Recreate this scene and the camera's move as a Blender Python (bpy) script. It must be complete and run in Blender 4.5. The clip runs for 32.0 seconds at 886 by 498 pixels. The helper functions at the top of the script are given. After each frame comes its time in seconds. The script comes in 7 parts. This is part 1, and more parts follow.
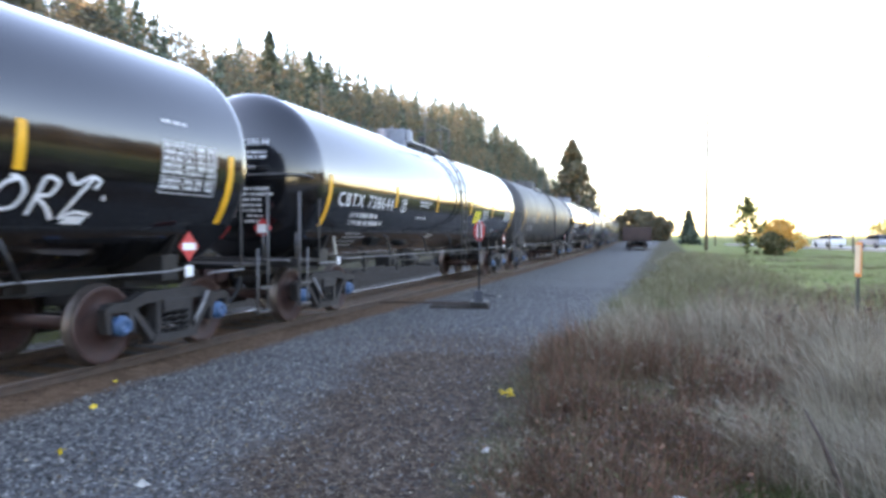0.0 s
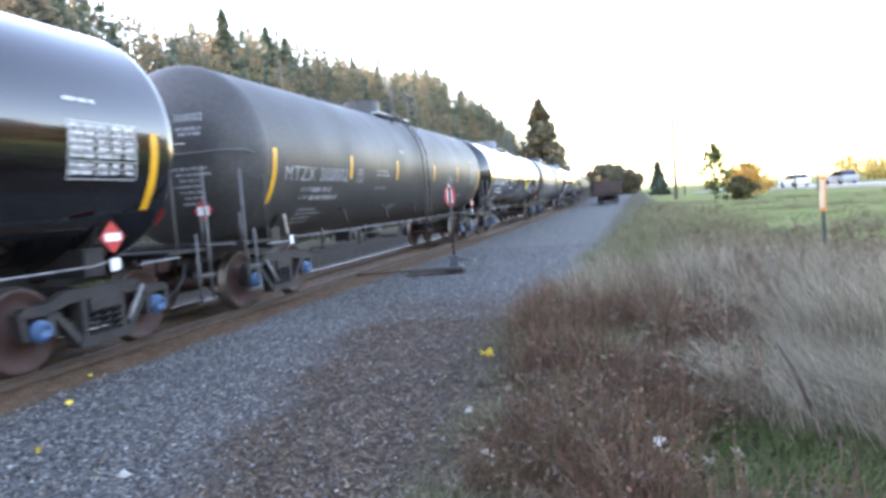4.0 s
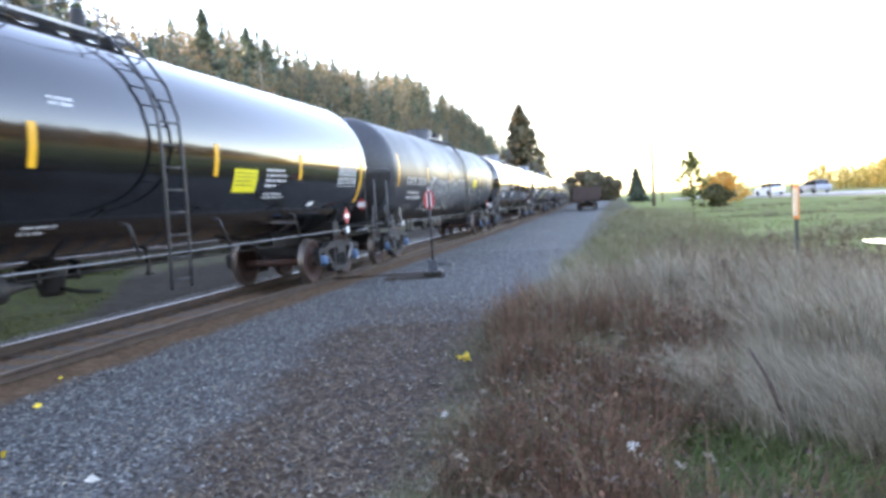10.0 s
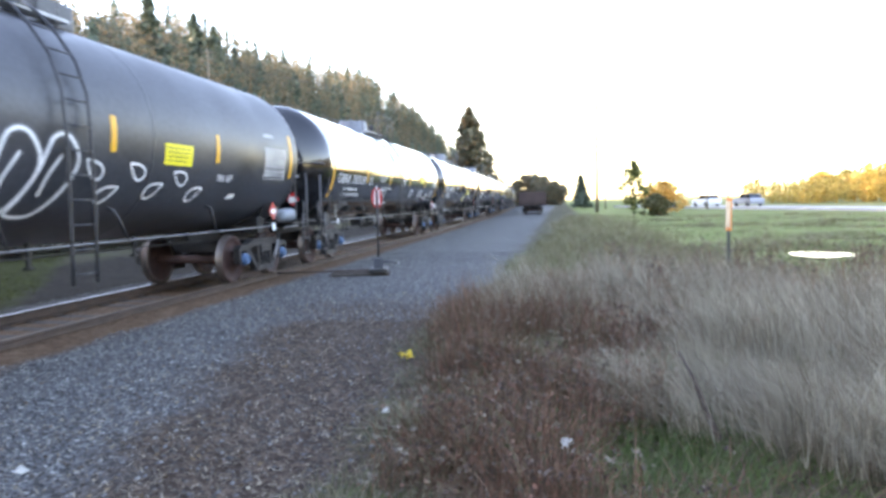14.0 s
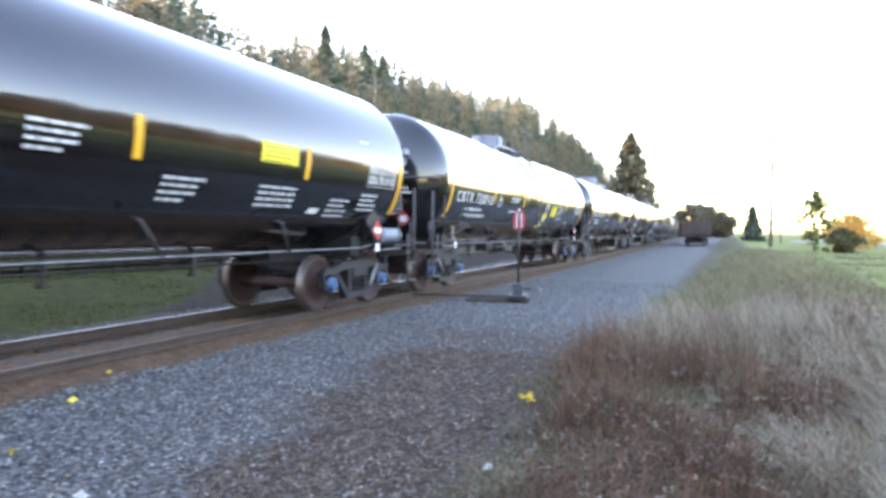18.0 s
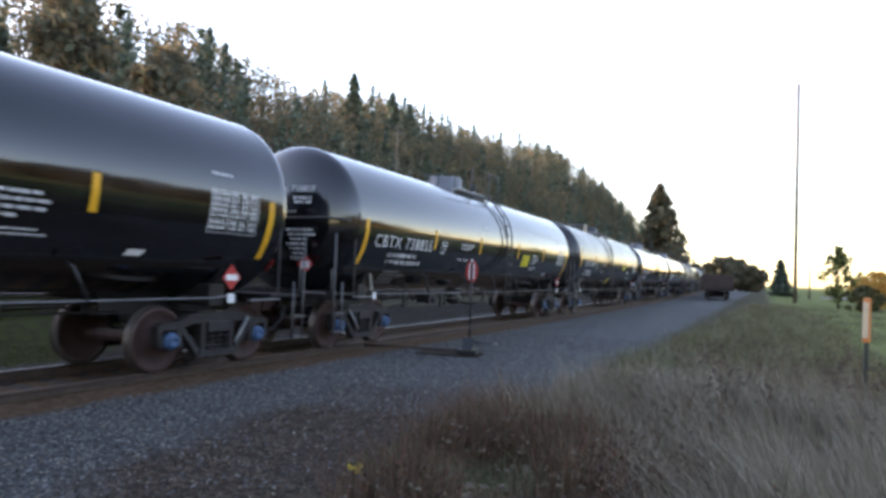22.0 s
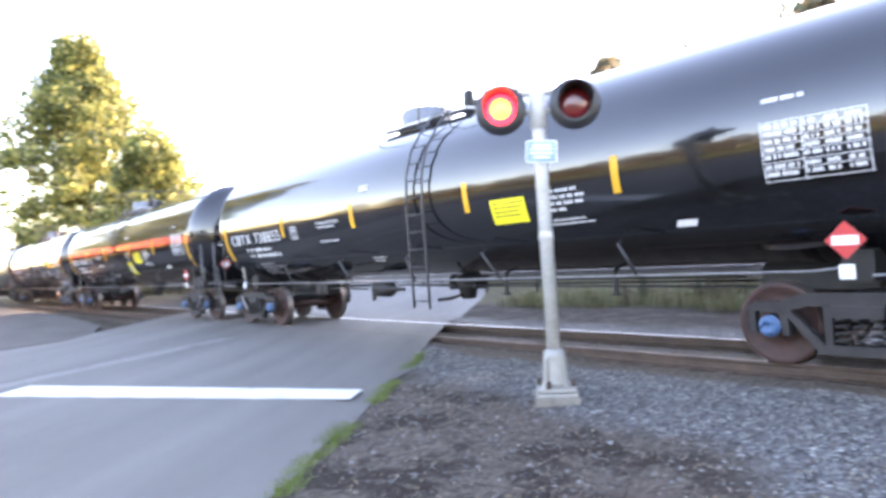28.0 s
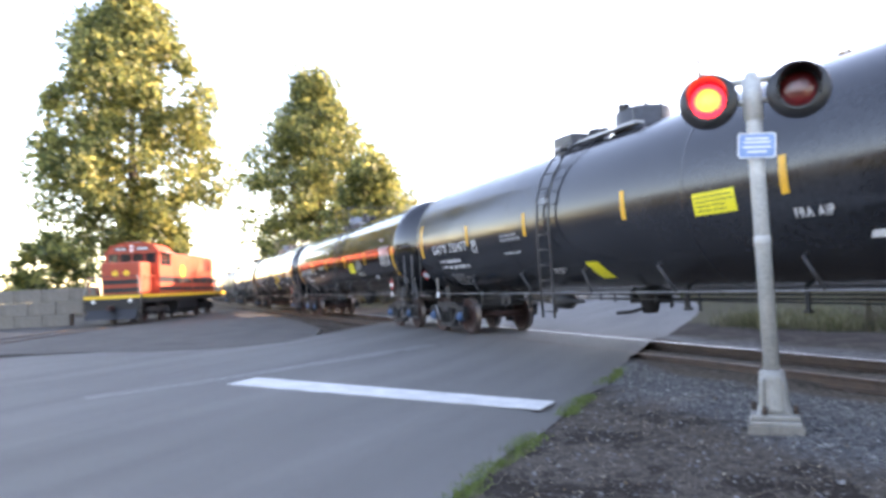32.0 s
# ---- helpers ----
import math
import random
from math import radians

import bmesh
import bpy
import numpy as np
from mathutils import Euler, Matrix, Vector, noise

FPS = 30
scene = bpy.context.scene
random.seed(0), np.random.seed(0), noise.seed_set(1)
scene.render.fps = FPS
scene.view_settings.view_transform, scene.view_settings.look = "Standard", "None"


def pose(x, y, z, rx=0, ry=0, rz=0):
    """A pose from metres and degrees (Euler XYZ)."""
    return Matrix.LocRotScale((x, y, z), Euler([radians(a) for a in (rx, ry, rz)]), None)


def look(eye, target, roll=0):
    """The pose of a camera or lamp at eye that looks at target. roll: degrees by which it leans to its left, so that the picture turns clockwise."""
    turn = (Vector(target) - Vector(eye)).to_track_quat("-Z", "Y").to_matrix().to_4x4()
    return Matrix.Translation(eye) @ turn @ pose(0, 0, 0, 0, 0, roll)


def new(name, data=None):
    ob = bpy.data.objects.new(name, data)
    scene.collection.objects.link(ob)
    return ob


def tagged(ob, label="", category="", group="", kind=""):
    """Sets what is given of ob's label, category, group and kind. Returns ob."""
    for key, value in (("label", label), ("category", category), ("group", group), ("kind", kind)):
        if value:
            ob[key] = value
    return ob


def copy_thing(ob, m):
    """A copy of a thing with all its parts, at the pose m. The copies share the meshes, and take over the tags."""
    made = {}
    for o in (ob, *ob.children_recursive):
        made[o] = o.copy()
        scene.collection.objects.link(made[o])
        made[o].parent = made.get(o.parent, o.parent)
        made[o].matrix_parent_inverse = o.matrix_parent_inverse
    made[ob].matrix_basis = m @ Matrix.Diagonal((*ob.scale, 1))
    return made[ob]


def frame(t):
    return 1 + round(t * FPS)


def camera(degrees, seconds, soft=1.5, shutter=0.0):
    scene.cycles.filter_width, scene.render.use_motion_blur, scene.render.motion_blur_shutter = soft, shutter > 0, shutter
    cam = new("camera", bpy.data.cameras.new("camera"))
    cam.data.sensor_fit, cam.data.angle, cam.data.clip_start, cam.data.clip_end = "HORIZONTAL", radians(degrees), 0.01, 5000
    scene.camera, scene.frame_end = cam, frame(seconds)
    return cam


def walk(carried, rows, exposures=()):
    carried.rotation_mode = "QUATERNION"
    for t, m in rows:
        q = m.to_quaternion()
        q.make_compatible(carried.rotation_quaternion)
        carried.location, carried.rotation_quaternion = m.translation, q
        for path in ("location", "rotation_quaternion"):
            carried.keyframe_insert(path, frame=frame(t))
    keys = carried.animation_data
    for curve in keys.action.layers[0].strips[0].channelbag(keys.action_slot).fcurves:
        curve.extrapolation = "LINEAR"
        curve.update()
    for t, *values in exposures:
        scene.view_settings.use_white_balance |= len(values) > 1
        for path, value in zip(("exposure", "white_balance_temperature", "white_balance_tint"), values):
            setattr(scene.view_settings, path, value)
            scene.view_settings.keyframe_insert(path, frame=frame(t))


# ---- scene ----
cam = camera(66.16, 32.0, soft=3.3, shutter=0.4)

# t, x, y, z, heading, pitch, lean
PATH = [
    (0, -0.042, 0.078, 1.585, 18.13, -1.26, 0.16),
    (0.5, -0.045, 0.059, 1.574, 17.62, -1.76, -0.62),
    (1, -0.035, 0.073, 1.561, 15.76, -2.68, -1.02),
    (1.5, -0.008, 0.063, 1.552, 16.08, -3.40, -1.25),
    (2, 0.008, 0.055, 1.546, 16.63, -3.66, -2.69),
    (2.5, 0.008, 0.053, 1.539, 17.16, -3.85, -3.71),
    (3, 0.010, 0.052, 1.544, 17.20, -3.88, -3.80),
    (3.5, 0.012, 0.051, 1.544, 17.16, -4.16, -3.36),
    (4, 0.024, 0.046, 1.541, 16.15, -3.97, -4.29),
    (4.5, 0.028, 0.044, 1.546, 14.58, -3.73, -4.01),
    (6.5, 0.055, 0.048, 1.545, 12.59, -3.37, -2.96),
    (7, 0.048, 0.052, 1.546, 12.55, -3.28, -3.04),
    (7.5, 0.049, 0.049, 1.543, 12.78, -3.24, -2.41),
    (8, 0.043, 0.052, 1.541, 13.05, -3.34, -2.59),
    (8.5, 0.036, 0.041, 1.541, 13.87, -3.29, -2.75),
    (9, 0.052, 0.038, 1.536, 13.78, -3.50, -3.26),
    (9.5, 0.041, 0.035, 1.535, 13.86, -3.63, -3.22),
    (10, 0.040, 0.032, 1.535, 14.41, -3.73, -3.62),
    (10.5, 0.030, 0.028, 1.537, 14.78, -3.84, -3.53),
    (11, 0.027, 0.021, 1.536, 14.48, -3.94, -3.57),
    (11.5, 0.020, 0.015, 1.536, 13.67, -4.03, -3.56),
    (12, 0.007, 0.011, 1.532, 13.11, -4.04, -3.46),
    (12.5, 0.002, 0.007, 1.534, 12.42, -4.05, -3.48),
    (13, -0.000, 0.000, 1.532, 11.85, -4.05, -3.24),
    (13.5, -0.008, -0.001, 1.529, 11.27, -4.10, -2.31),
    (14, -0.045, 0.020, 1.538, 9.84, -3.98, -1.30),
    (14.5, -0.067, 0.047, 1.532, 15.45, -4.39, -0.64),
    (15, -0.069, 0.047, 1.529, 19.35, -4.94, -1.44),
    (15.5, -0.075, 0.060, 1.537, 19.40, -4.88, -1.06),
    (17.5, 0.614, 0.117, 1.430, 26.00, -3.92, -0.21),
    (18, 0.824, -0.034, 1.481, 22.73, -1.78, 0.68),
    (18.5, 0.992, -0.204, 1.505, 24.36, 0.15, 2.47),
    (19, 1.128, -0.340, 1.523, 22.82, 1.97, 0.73),
    (19.5, 1.244, -0.499, 1.534, 22.18, 2.39, 2.08),
    (20, 1.375, -0.694, 1.571, 23.95, 1.28, 1.72),
    (20.5, 1.458, -0.851, 1.587, 25.29, 2.25, 2.39),
    (21, 1.611, -1.047, 1.587, 23.50, 3.76, 2.55),
    (21.5, 1.730, -1.238, 1.609, 24.54, 2.67, 3.17),
    (22, 1.896, -1.408, 1.590, 25.42, 2.08, 2.08),
    (22.5, 2.085, -1.602, 1.612, 30.43, 0.10, 1.66),
    (23, 2.272, -1.796, 1.625, 33.22, -1.16, 2.09),
    (23.5, 2.392, -1.888, 1.613, 37.55, -0.13, 0.32),
    (24, 2.598, -1.951, 1.597, 41.42, -0.36, -0.73),
    (24.5, 2.602, -1.977, 1.641, 46.41, -0.57, -0.60),
    (26.5, 2.208, -1.339, 1.355, 99.08, 3.61, -3.28),
    (27, 2.254, -1.397, 1.450, 117.92, 2.73, -4.10),
    (27.5, 2.113, -1.342, 1.500, 128.73, 1.15, -3.36),
    (28, 2.213, -1.531, 1.550, 139.45, 0.40, -3.84),
    (28.5, 2.098, -1.466, 1.511, 146.21, -0.11, -4.27),
    (29, 1.992, -1.448, 1.542, 148.16, -1.22, -5.07),
    (29.5, 1.898, -1.424, 1.532, 148.50, -3.62, -1.94),
    (30, 1.919, -1.395, 1.498, 149.15, -4.53, -2.03),
    (30.5, 1.953, -1.409, 1.512, 153.40, -4.27, -4.07),
    (31, 1.950, -1.382, 1.483, 152.45, -1.67, -3.95),
    (31.5, 2.047, -1.319, 1.469, 152.14, 0.07, -3.86),
    (32, 2.104, -1.272, 1.419, 156.65, 2.81, -2.79),
]


def eye_pose(x, y, z, heading, pitch, lean):
    return pose(x, y, z, 0, 0, heading - 90) @ pose(0, 0, 0, 90 + pitch) @ pose(0, 0, 0, 0, 0, lean)


EXPOSURE = [(0, 3.20), (2, 3.22), (3, 3.50), (4, 3.60), (7, 3.45), (9, 3.46), (15.5, 3.51), (17.5, 3.74), (18, 3.78), (19, 3.14), (20.5, 2.38), (22, 2.24), (23, 3.39), (24, 3.96), (26.5, 4.66), (27.4, 4.48), (28, 3.98), (29, 3.50), (30, 3.52), (31, 3.64), (32, 3.18)]
walk(cam, [(r[0], eye_pose(*r[1:])) for r in PATH], exposures=[(t, e, 7650 if t < 25 else 7900 if t < 28.5 else 7850, 26 if t < 25 else 32 if t < 27.5 else 30 if t < 28.5 else 28) for t, e in EXPOSURE])

# ---- light ----
SUN_AZ, SUN_EL = 92.0, 15.0          # degrees: bearing from +x towards +y, height
world = bpy.data.worlds.new("sky")
scene.world = world
world.use_nodes = True
wn = world.node_tree.nodes
sky = wn.new("ShaderNodeTexSky")
sky.sky_type = "NISHITA"
sky.sun_disc = False
sky.sun_elevation = radians(SUN_EL)
sky.sun_rotation = radians(90 - SUN_AZ)
sky.air_density, sky.dust_density, sky.ozone_density = 1.0, 0.45, 1.4
world.node_tree.links.new(sky.outputs[0], wn["Background"].inputs[0])
wn["Background"].inputs[1].default_value = 0.15
sun = new("sun", bpy.data.lights.new("sun", "SUN"))
sun.data.energy, sun.data.angle, sun.data.color = 3.0, radians(0.6), (1.0, 0.88, 0.7)
sd = Vector((math.cos(radians(SUN_AZ)) * math.cos(radians(SUN_EL)), math.sin(radians(SUN_AZ)) * math.cos(radians(SUN_EL)), math.sin(radians(SUN_EL))))
sun.matrix_world = look(sd * 200, (0, 0, 0))

# ---- plan ----
RAIL_Z = 0.060
TRACK_Y, BEND_R, BEND_L = 7.097, 1.807e-4, 2.007e-4
GROUND = -0.10


def track_y(x):
    return TRACK_Y + (BEND_R if x > 0 else BEND_L) * x * x


def track_turn(x):
    return math.degrees(math.atan(2 * (BEND_R if x > 0 else BEND_L) * x))


def sm(a, b, v):
    v = min(1, max(0, (v - a) / (b - a)))
    return v * v * (3 - 2 * v)


# ---- materials ----
def mat(name, col, rough=0.6, metal=0.0, vary=0.25, scale=6.0, fine=60.0, bump=0.15, col2=None, spec=0.5, coat=0.0, rvar=0.0, trans=0.0, space="Object", stretch=(1, 1, 1)):
    """Base colour broken up at two scales, with fine relief."""
    m = bpy.data.materials.new(name)
    m.use_nodes = True
    nt = m.node_tree
    n, l = nt.nodes, nt.links
    b = n["Principled BSDF"]
    tc = n.new("ShaderNodeTexCoord")
    mp = n.new("ShaderNodeMapping")
    mp.inputs["Scale"].default_value = stretch
    l.new(tc.outputs[space], mp.inputs[0])
    na, nb = n.new("ShaderNodeTexNoise"), n.new("ShaderNodeTexNoise")
    na.inputs["Scale"].default_value, nb.inputs["Scale"].default_value = scale, fine
    na.inputs["Detail"].default_value, nb.inputs["Detail"].default_value = 5, 3
    l.new(mp.outputs[0], na.inputs[0])
    l.new(mp.outputs[0], nb.inputs[0])
    c2 = col2 or tuple(max(0, c * (1 - vary * 1.6)) for c in col)
    c1 = tuple(min(1, c * (1 + vary * 0.6)) for c in col)
    rp = n.new("ShaderNodeValToRGB")
    rp.color_ramp.elements[0].position, rp.color_ramp.elements[1].position = 0.3, 0.7
    rp.color_ramp.elements[0].color, rp.color_ramp.elements[1].color = (*c2, 1), (*c1, 1)
    ad = n.new("ShaderNodeMath")
    ad.operation = "MULTIPLY_ADD"
    l.new(nb.outputs[0], ad.inputs[0])
    ad.inputs[1].default_value = 0.5
    sb = n.new("ShaderNodeMath")
    sb.operation = "MULTIPLY"
    sb.inputs[1].default_value = 0.5
    l.new(na.outputs[0], sb.inputs[0])
    l.new(sb.outputs[0], ad.inputs[2])
    l.new(ad.outputs[0], rp.inputs[0])
    l.new(rp.outputs[0], b.inputs["Base Color"])
    b.inputs["Roughness"].default_value, b.inputs["Metallic"].default_value = rough, metal
    b.inputs["Specular IOR Level"].default_value = spec
    b.inputs["Coat Weight"].default_value = coat
    b.inputs["Transmission Weight"].default_value = trans
    if rvar:
        mr = n.new("ShaderNodeMapRange")
        mr.inputs["From Min"].default_value, mr.inputs["From Max"].default_value = 0.3, 0.7
        mr.inputs["To Min"].default_value, mr.inputs["To Max"].default_value = max(0.02, rough - rvar), rough + rvar
        l.new(na.outputs[0], mr.inputs[0])
        l.new(mr.outputs[0], b.inputs["Roughness"])
    if bump:
        bp = n.new("ShaderNodeBump")
        bp.inputs["Strength"].default_value, bp.inputs["Distance"].default_value = bump, 0.02
        l.new(nb.outputs[0], bp.inputs["Height"])
        l.new(bp.outputs[0], b.inputs["Normal"])
    return m


def leafy(name, colours, rough=0.6, through_light=0.35, by="island"):
    """Foliage: each leaf takes its own tint, and lets some light through."""
    m = bpy.data.materials.new(name)
    m.use_nodes = True
    n, l = m.node_tree.nodes, m.node_tree.links
    b = n["Principled BSDF"]
    g = n.new("ShaderNodeNewGeometry")
    rp = n.new("ShaderNodeValToRGB")
    e = rp.color_ramp.elements
    while len(e) < len(colours):
        e.new(0.5)
    for i, c in enumerate(colours):
        e[i].position, e[i].color = i / max(1, len(colours) - 1), (*c, 1)
    l.new(g.outputs["Random Per Island"], rp.inputs[0])
    l.new(rp.outputs[0], b.inputs["Base Color"])
    b.inputs["Roughness"].default_value = rough
    t = n.new("ShaderNodeBsdfTranslucent")
    l.new(rp.outputs[0], t.inputs[0])
    mx = n.new("ShaderNodeMixShader")
    mx.inputs[0].default_value = through_light
    l.new(b.outputs[0], mx.inputs[1])
    l.new(t.outputs[0], mx.inputs[2])
    l.new(mx.outputs[0], n["Material Output"].inputs[0])
    return m


def glow(name, col, strength, base=(0.3, 0.02, 0.02)):
    m = mat(name, base, 0.25, bump=0.05)
    b = m.node_tree.nodes["Principled BSDF"]
    b.inputs["Emission Color"].default_value = (*col, 1)
    b.inputs["Emission Strength"].default_value = strength
    return m


M = {}
M["gloss"] = mat("gloss_black_paint", (0.006, 0.006, 0.007), 0.14, vary=0.4, scale=1.2, fine=2.6, bump=0.02, rvar=0.06, coat=0.65, spec=0.6)
M["dull"] = mat("dull_black_paint", (0.042, 0.044, 0.051), 0.4, vary=0.35, scale=1.0, fine=14, bump=0.03, rvar=0.08)
M["satin"] = mat("satin_black_paint", (0.022, 0.023, 0.027), 0.2, vary=0.35, scale=1.0, fine=14, bump=0.02, rvar=0.06, spec=0.55)
M["grey"] = mat("weathered_grey_black_paint", (0.055, 0.052, 0.05), 0.5, vary=0.35, scale=1.0, fine=14, bump=0.04, rvar=0.08)
M["frame"] = mat("grimy_black_steel", (0.013, 0.0115, 0.011), 0.62, vary=0.5, scale=5, fine=40, bump=0.3)
M["truck"] = mat("dusty_cast_steel", (0.025, 0.022, 0.0215), 0.72, vary=0.5, scale=5, fine=45, bump=0.5)
M["wheel"] = mat("rusty_wheel", (0.055, 0.022, 0.017), 0.68, vary=0.5, scale=6, fine=50, bump=0.35)
# far rail head: base colour raised to carry the sky's reflection
M["tread"] = mat("sky_bright_worn_steel", (0.8, 0.8, 0.8), 0.3, 1.0, vary=0.15, scale=8, fine=60, bump=0.04)
M["wheel_rim"] = mat("worn_wheel_rim", (0.17, 0.14, 0.125), 0.42, 0.8, vary=0.3, scale=8, fine=60, bump=0.05)
M["blue"] = mat("blue_bearing_paint", (0.035, 0.105, 0.22), 0.45, vary=0.35, scale=9, fine=60, bump=0.1)
M["pipe"] = mat("worn_grey_pipe", (0.27, 0.27, 0.28), 0.5, 0.4, vary=0.35, scale=4, fine=40, bump=0.1)
M["blackpipe"] = mat("black_painted_pipe", (0.035, 0.035, 0.038), 0.4, vary=0.4, scale=4, fine=40, bump=0.1)
M["yellow"] = mat("yellow_reflective_film", (0.8, 0.39, 0.02), 0.4, vary=0.15, scale=5, fine=40, bump=0.05)
M["sign_yellow"] = mat("yellow_label", (0.85, 0.72, 0.03), 0.45, vary=0.1, scale=5, fine=40, bump=0.03)
M["white"] = mat("white_stencil_paint", (0.78, 0.78, 0.77), 0.55, vary=0.15, scale=5, fine=40, bump=0.03)
M["ghost"] = mat("faded_stencil_paint", (0.4, 0.4, 0.41), 0.6, vary=0.3, scale=5, fine=40, bump=0.03)
M["mist"] = mat("thin_overspray", (0.16, 0.165, 0.18), 0.6, vary=0.4, scale=9, fine=50, bump=0.03)
M["red"] = mat("red_enamel", (0.5, 0.03, 0.03), 0.4, vary=0.15, scale=5, fine=40, bump=0.03)
M["housing"] = mat("grey_housing_paint", (0.17, 0.18, 0.2), 0.38, 0.3, vary=0.25, scale=4, fine=30, bump=0.05)
M["railing"] = mat("dark_grey_railing", (0.115, 0.113, 0.115), 0.5, 0.1, vary=0.4, scale=4, fine=40, bump=0.1)
M["ink"] = mat("dark_ink", (0.03, 0.03, 0.03), 0.5, vary=0.1)
M["rust_rail"] = mat("rusty_rail", (0.066, 0.04, 0.027), 0.7, vary=0.4, scale=4, fine=50, bump=0.3)
# near rail head: rusty brown, also darkened where it mirrors no sky
M["dim_head"] = mat("brown_dimmed_rail_head", (0.12, 0.085, 0.062), 0.55, 0.3, vary=0.35, scale=4, fine=50, bump=0.2)
M["reservoir"] = mat("grey_blue_tank_paint", (0.2, 0.23, 0.27), 0.45, vary=0.25, scale=4, fine=40, bump=0.05)
M["tie"] = mat("oily_wood_tie", (0.06, 0.045, 0.035), 0.85, vary=0.5, scale=3, fine=30, bump=0.6, stretch=(1, 6, 6))
M["wood"] = mat("weathered_pole_wood", (0.2, 0.16, 0.12), 0.85, vary=0.4, scale=2, fine=25, bump=0.4, stretch=(6, 6, 1))
M["galv"] = mat("galvanised_steel", (0.3, 0.29, 0.265), 0.5, 0.35, vary=0.2, scale=5, fine=45, bump=0.12)
M["alu"] = mat("aluminium_painted_post", (0.5, 0.49, 0.455), 0.5, 0.1, vary=0.25, scale=5, fine=40, bump=0.12)
M["concrete"] = mat("old_concrete", (0.21, 0.19, 0.16), 0.85, vary=0.3, scale=5, fine=50, bump=0.4)
M["walkway"] = mat("pale_walkway_steel", (0.5, 0.5, 0.51), 0.5, 0.1, vary=0.25, scale=5, fine=40, bump=0.15)
M["black"] = mat("black_enamel", (0.02, 0.02, 0.022), 0.38, vary=0.3, scale=6, fine=40, bump=0.05)
M["rubber"] = mat("black_rubber", (0.02, 0.02, 0.02), 0.7, vary=0.3)
M["paint_line"] = mat("worn_white_road_paint", (0.52, 0.51, 0.49), 0.75, vary=0.3, scale=3, fine=35, bump=0.2)
M["faint_line"] = mat("rubbed_road_paint", (0.3, 0.3, 0.29), 0.8, vary=0.3, scale=2, fine=40, bump=0.2)
M["asphalt"] = mat("worn_asphalt", (0.124, 0.118, 0.108), 0.8, vary=0.34, scale=0.8, fine=110, bump=0.6, space="Object")
ar = M["asphalt"].node_tree                    # worn streaks run along the road
ar.nodes["Mapping"].vector_type = "TEXTURE"
ar.nodes["Mapping"].inputs["Rotation"].default_value = (0, 0, math.atan2(0.75, -0.661))
ar.nodes["Mapping"].inputs["Scale"].default_value = (7.0, 0.8, 1.0)
ar.links.new(ar.nodes["Texture Coordinate"].outputs["Object"], ar.nodes["Noise Texture.001"].inputs[0])
M["bark"] = mat("brown_bark", (0.09, 0.065, 0.045), 0.9, vary=0.4, scale=3, fine=18, bump=0.6, stretch=(3, 3, 1))


# ---- mesh helpers ----
def box(bm, x0, x1, y0, y1, z0, z1, bev=0.0):
    v = [bm.verts.new((x, y, z)) for x in (x0, x1) for y in (y0, y1) for z in (z0, z1)]
    f = [bm.faces.new([v[i] for i in q]) for q in ((0, 1, 3, 2), (4, 6, 7, 5), (0, 4, 5, 1), (2, 3, 7, 6), (0, 2, 6, 4), (1, 5, 7, 3))]
    if bev:
        bmesh.ops.bevel(bm, geom=list({e for q in f for e in q.edges}), offset=bev, segments=2, profile=0.7, affect="EDGES")
    return v


def prism(bm, poly, y0, y1, axis="y"):
    """A closed outline (u, w) pulled out along an axis."""
    def p(u, w, d):
        return {"y": (u, d, w), "x": (d, u, w), "z": (u, w, d)}[axis]
    a = [bm.verts.new(p(u, w, y0)) for u, w in poly]
    b = [bm.verts.new(p(u, w, y1)) for u, w in poly]
    k = len(poly)
    bm.faces.new(a)
    bm.faces.new(b[::-1])
    for i in range(k):
        bm.faces.new((a[i], b[i], b[(i + 1) % k], a[(i + 1) % k]))


def tube(bm, pts, r, seg=8, closed=False):
    """A round bar through points; r may be a list."""
    pts = [Vector(p) for p in pts]
    rings = []
    for i, p in enumerate(pts):
        d = (pts[min(i + 1, len(pts) - 1)] - pts[max(i - 1, 0)]).normalized()
        u = d.orthogonal().normalized() if i == 0 or abs(d.dot(up)) > 0.95 else (up - d * d.dot(up)).normalized()
        up = u
        w = d.cross(u)
        rr = r[i] if isinstance(r, (list, tuple)) else r
        rings.append([bm.verts.new(p + (u * math.cos(2 * math.pi * k / seg) + w * math.sin(2 * math.pi * k / seg)) * rr) for k in range(seg)])
    for a, b in zip(rings, rings[1:]):
        for k in range(seg):
            f = bm.faces.new((a[k], a[(k + 1) % seg], b[(k + 1) % seg], b[k]))
            f.smooth = True
    bm.faces.new(rings[0][::-1])
    bm.faces.new(rings[-1])


def turned(bm, prof, axis="x", seg=32, cx=0, cy=0, cz=0, smooth=True):
    """A profile (along, radius) turned round an axis."""
    rings = []
    for a, r in prof:
        ring = []
        for k in range(seg):
            c, s = math.cos(2 * math.pi * k / seg) * r, math.sin(2 * math.pi * k / seg) * r
            q = {"x": (a, c, s), "y": (s, a, c), "z": (c, s, a)}[axis]
            ring.append(bm.verts.new((q[0] + cx, q[1] + cy, q[2] + cz)))
        rings.append(ring)
    for a, b in zip(rings, rings[1:]):
        for k in range(seg):
            f = bm.faces.new((a[k], a[(k + 1) % seg], b[(k + 1) % seg], b[k]))
            f.smooth = smooth
    bm.faces.new(rings[0][::-1])
    bm.faces.new(rings[-1])


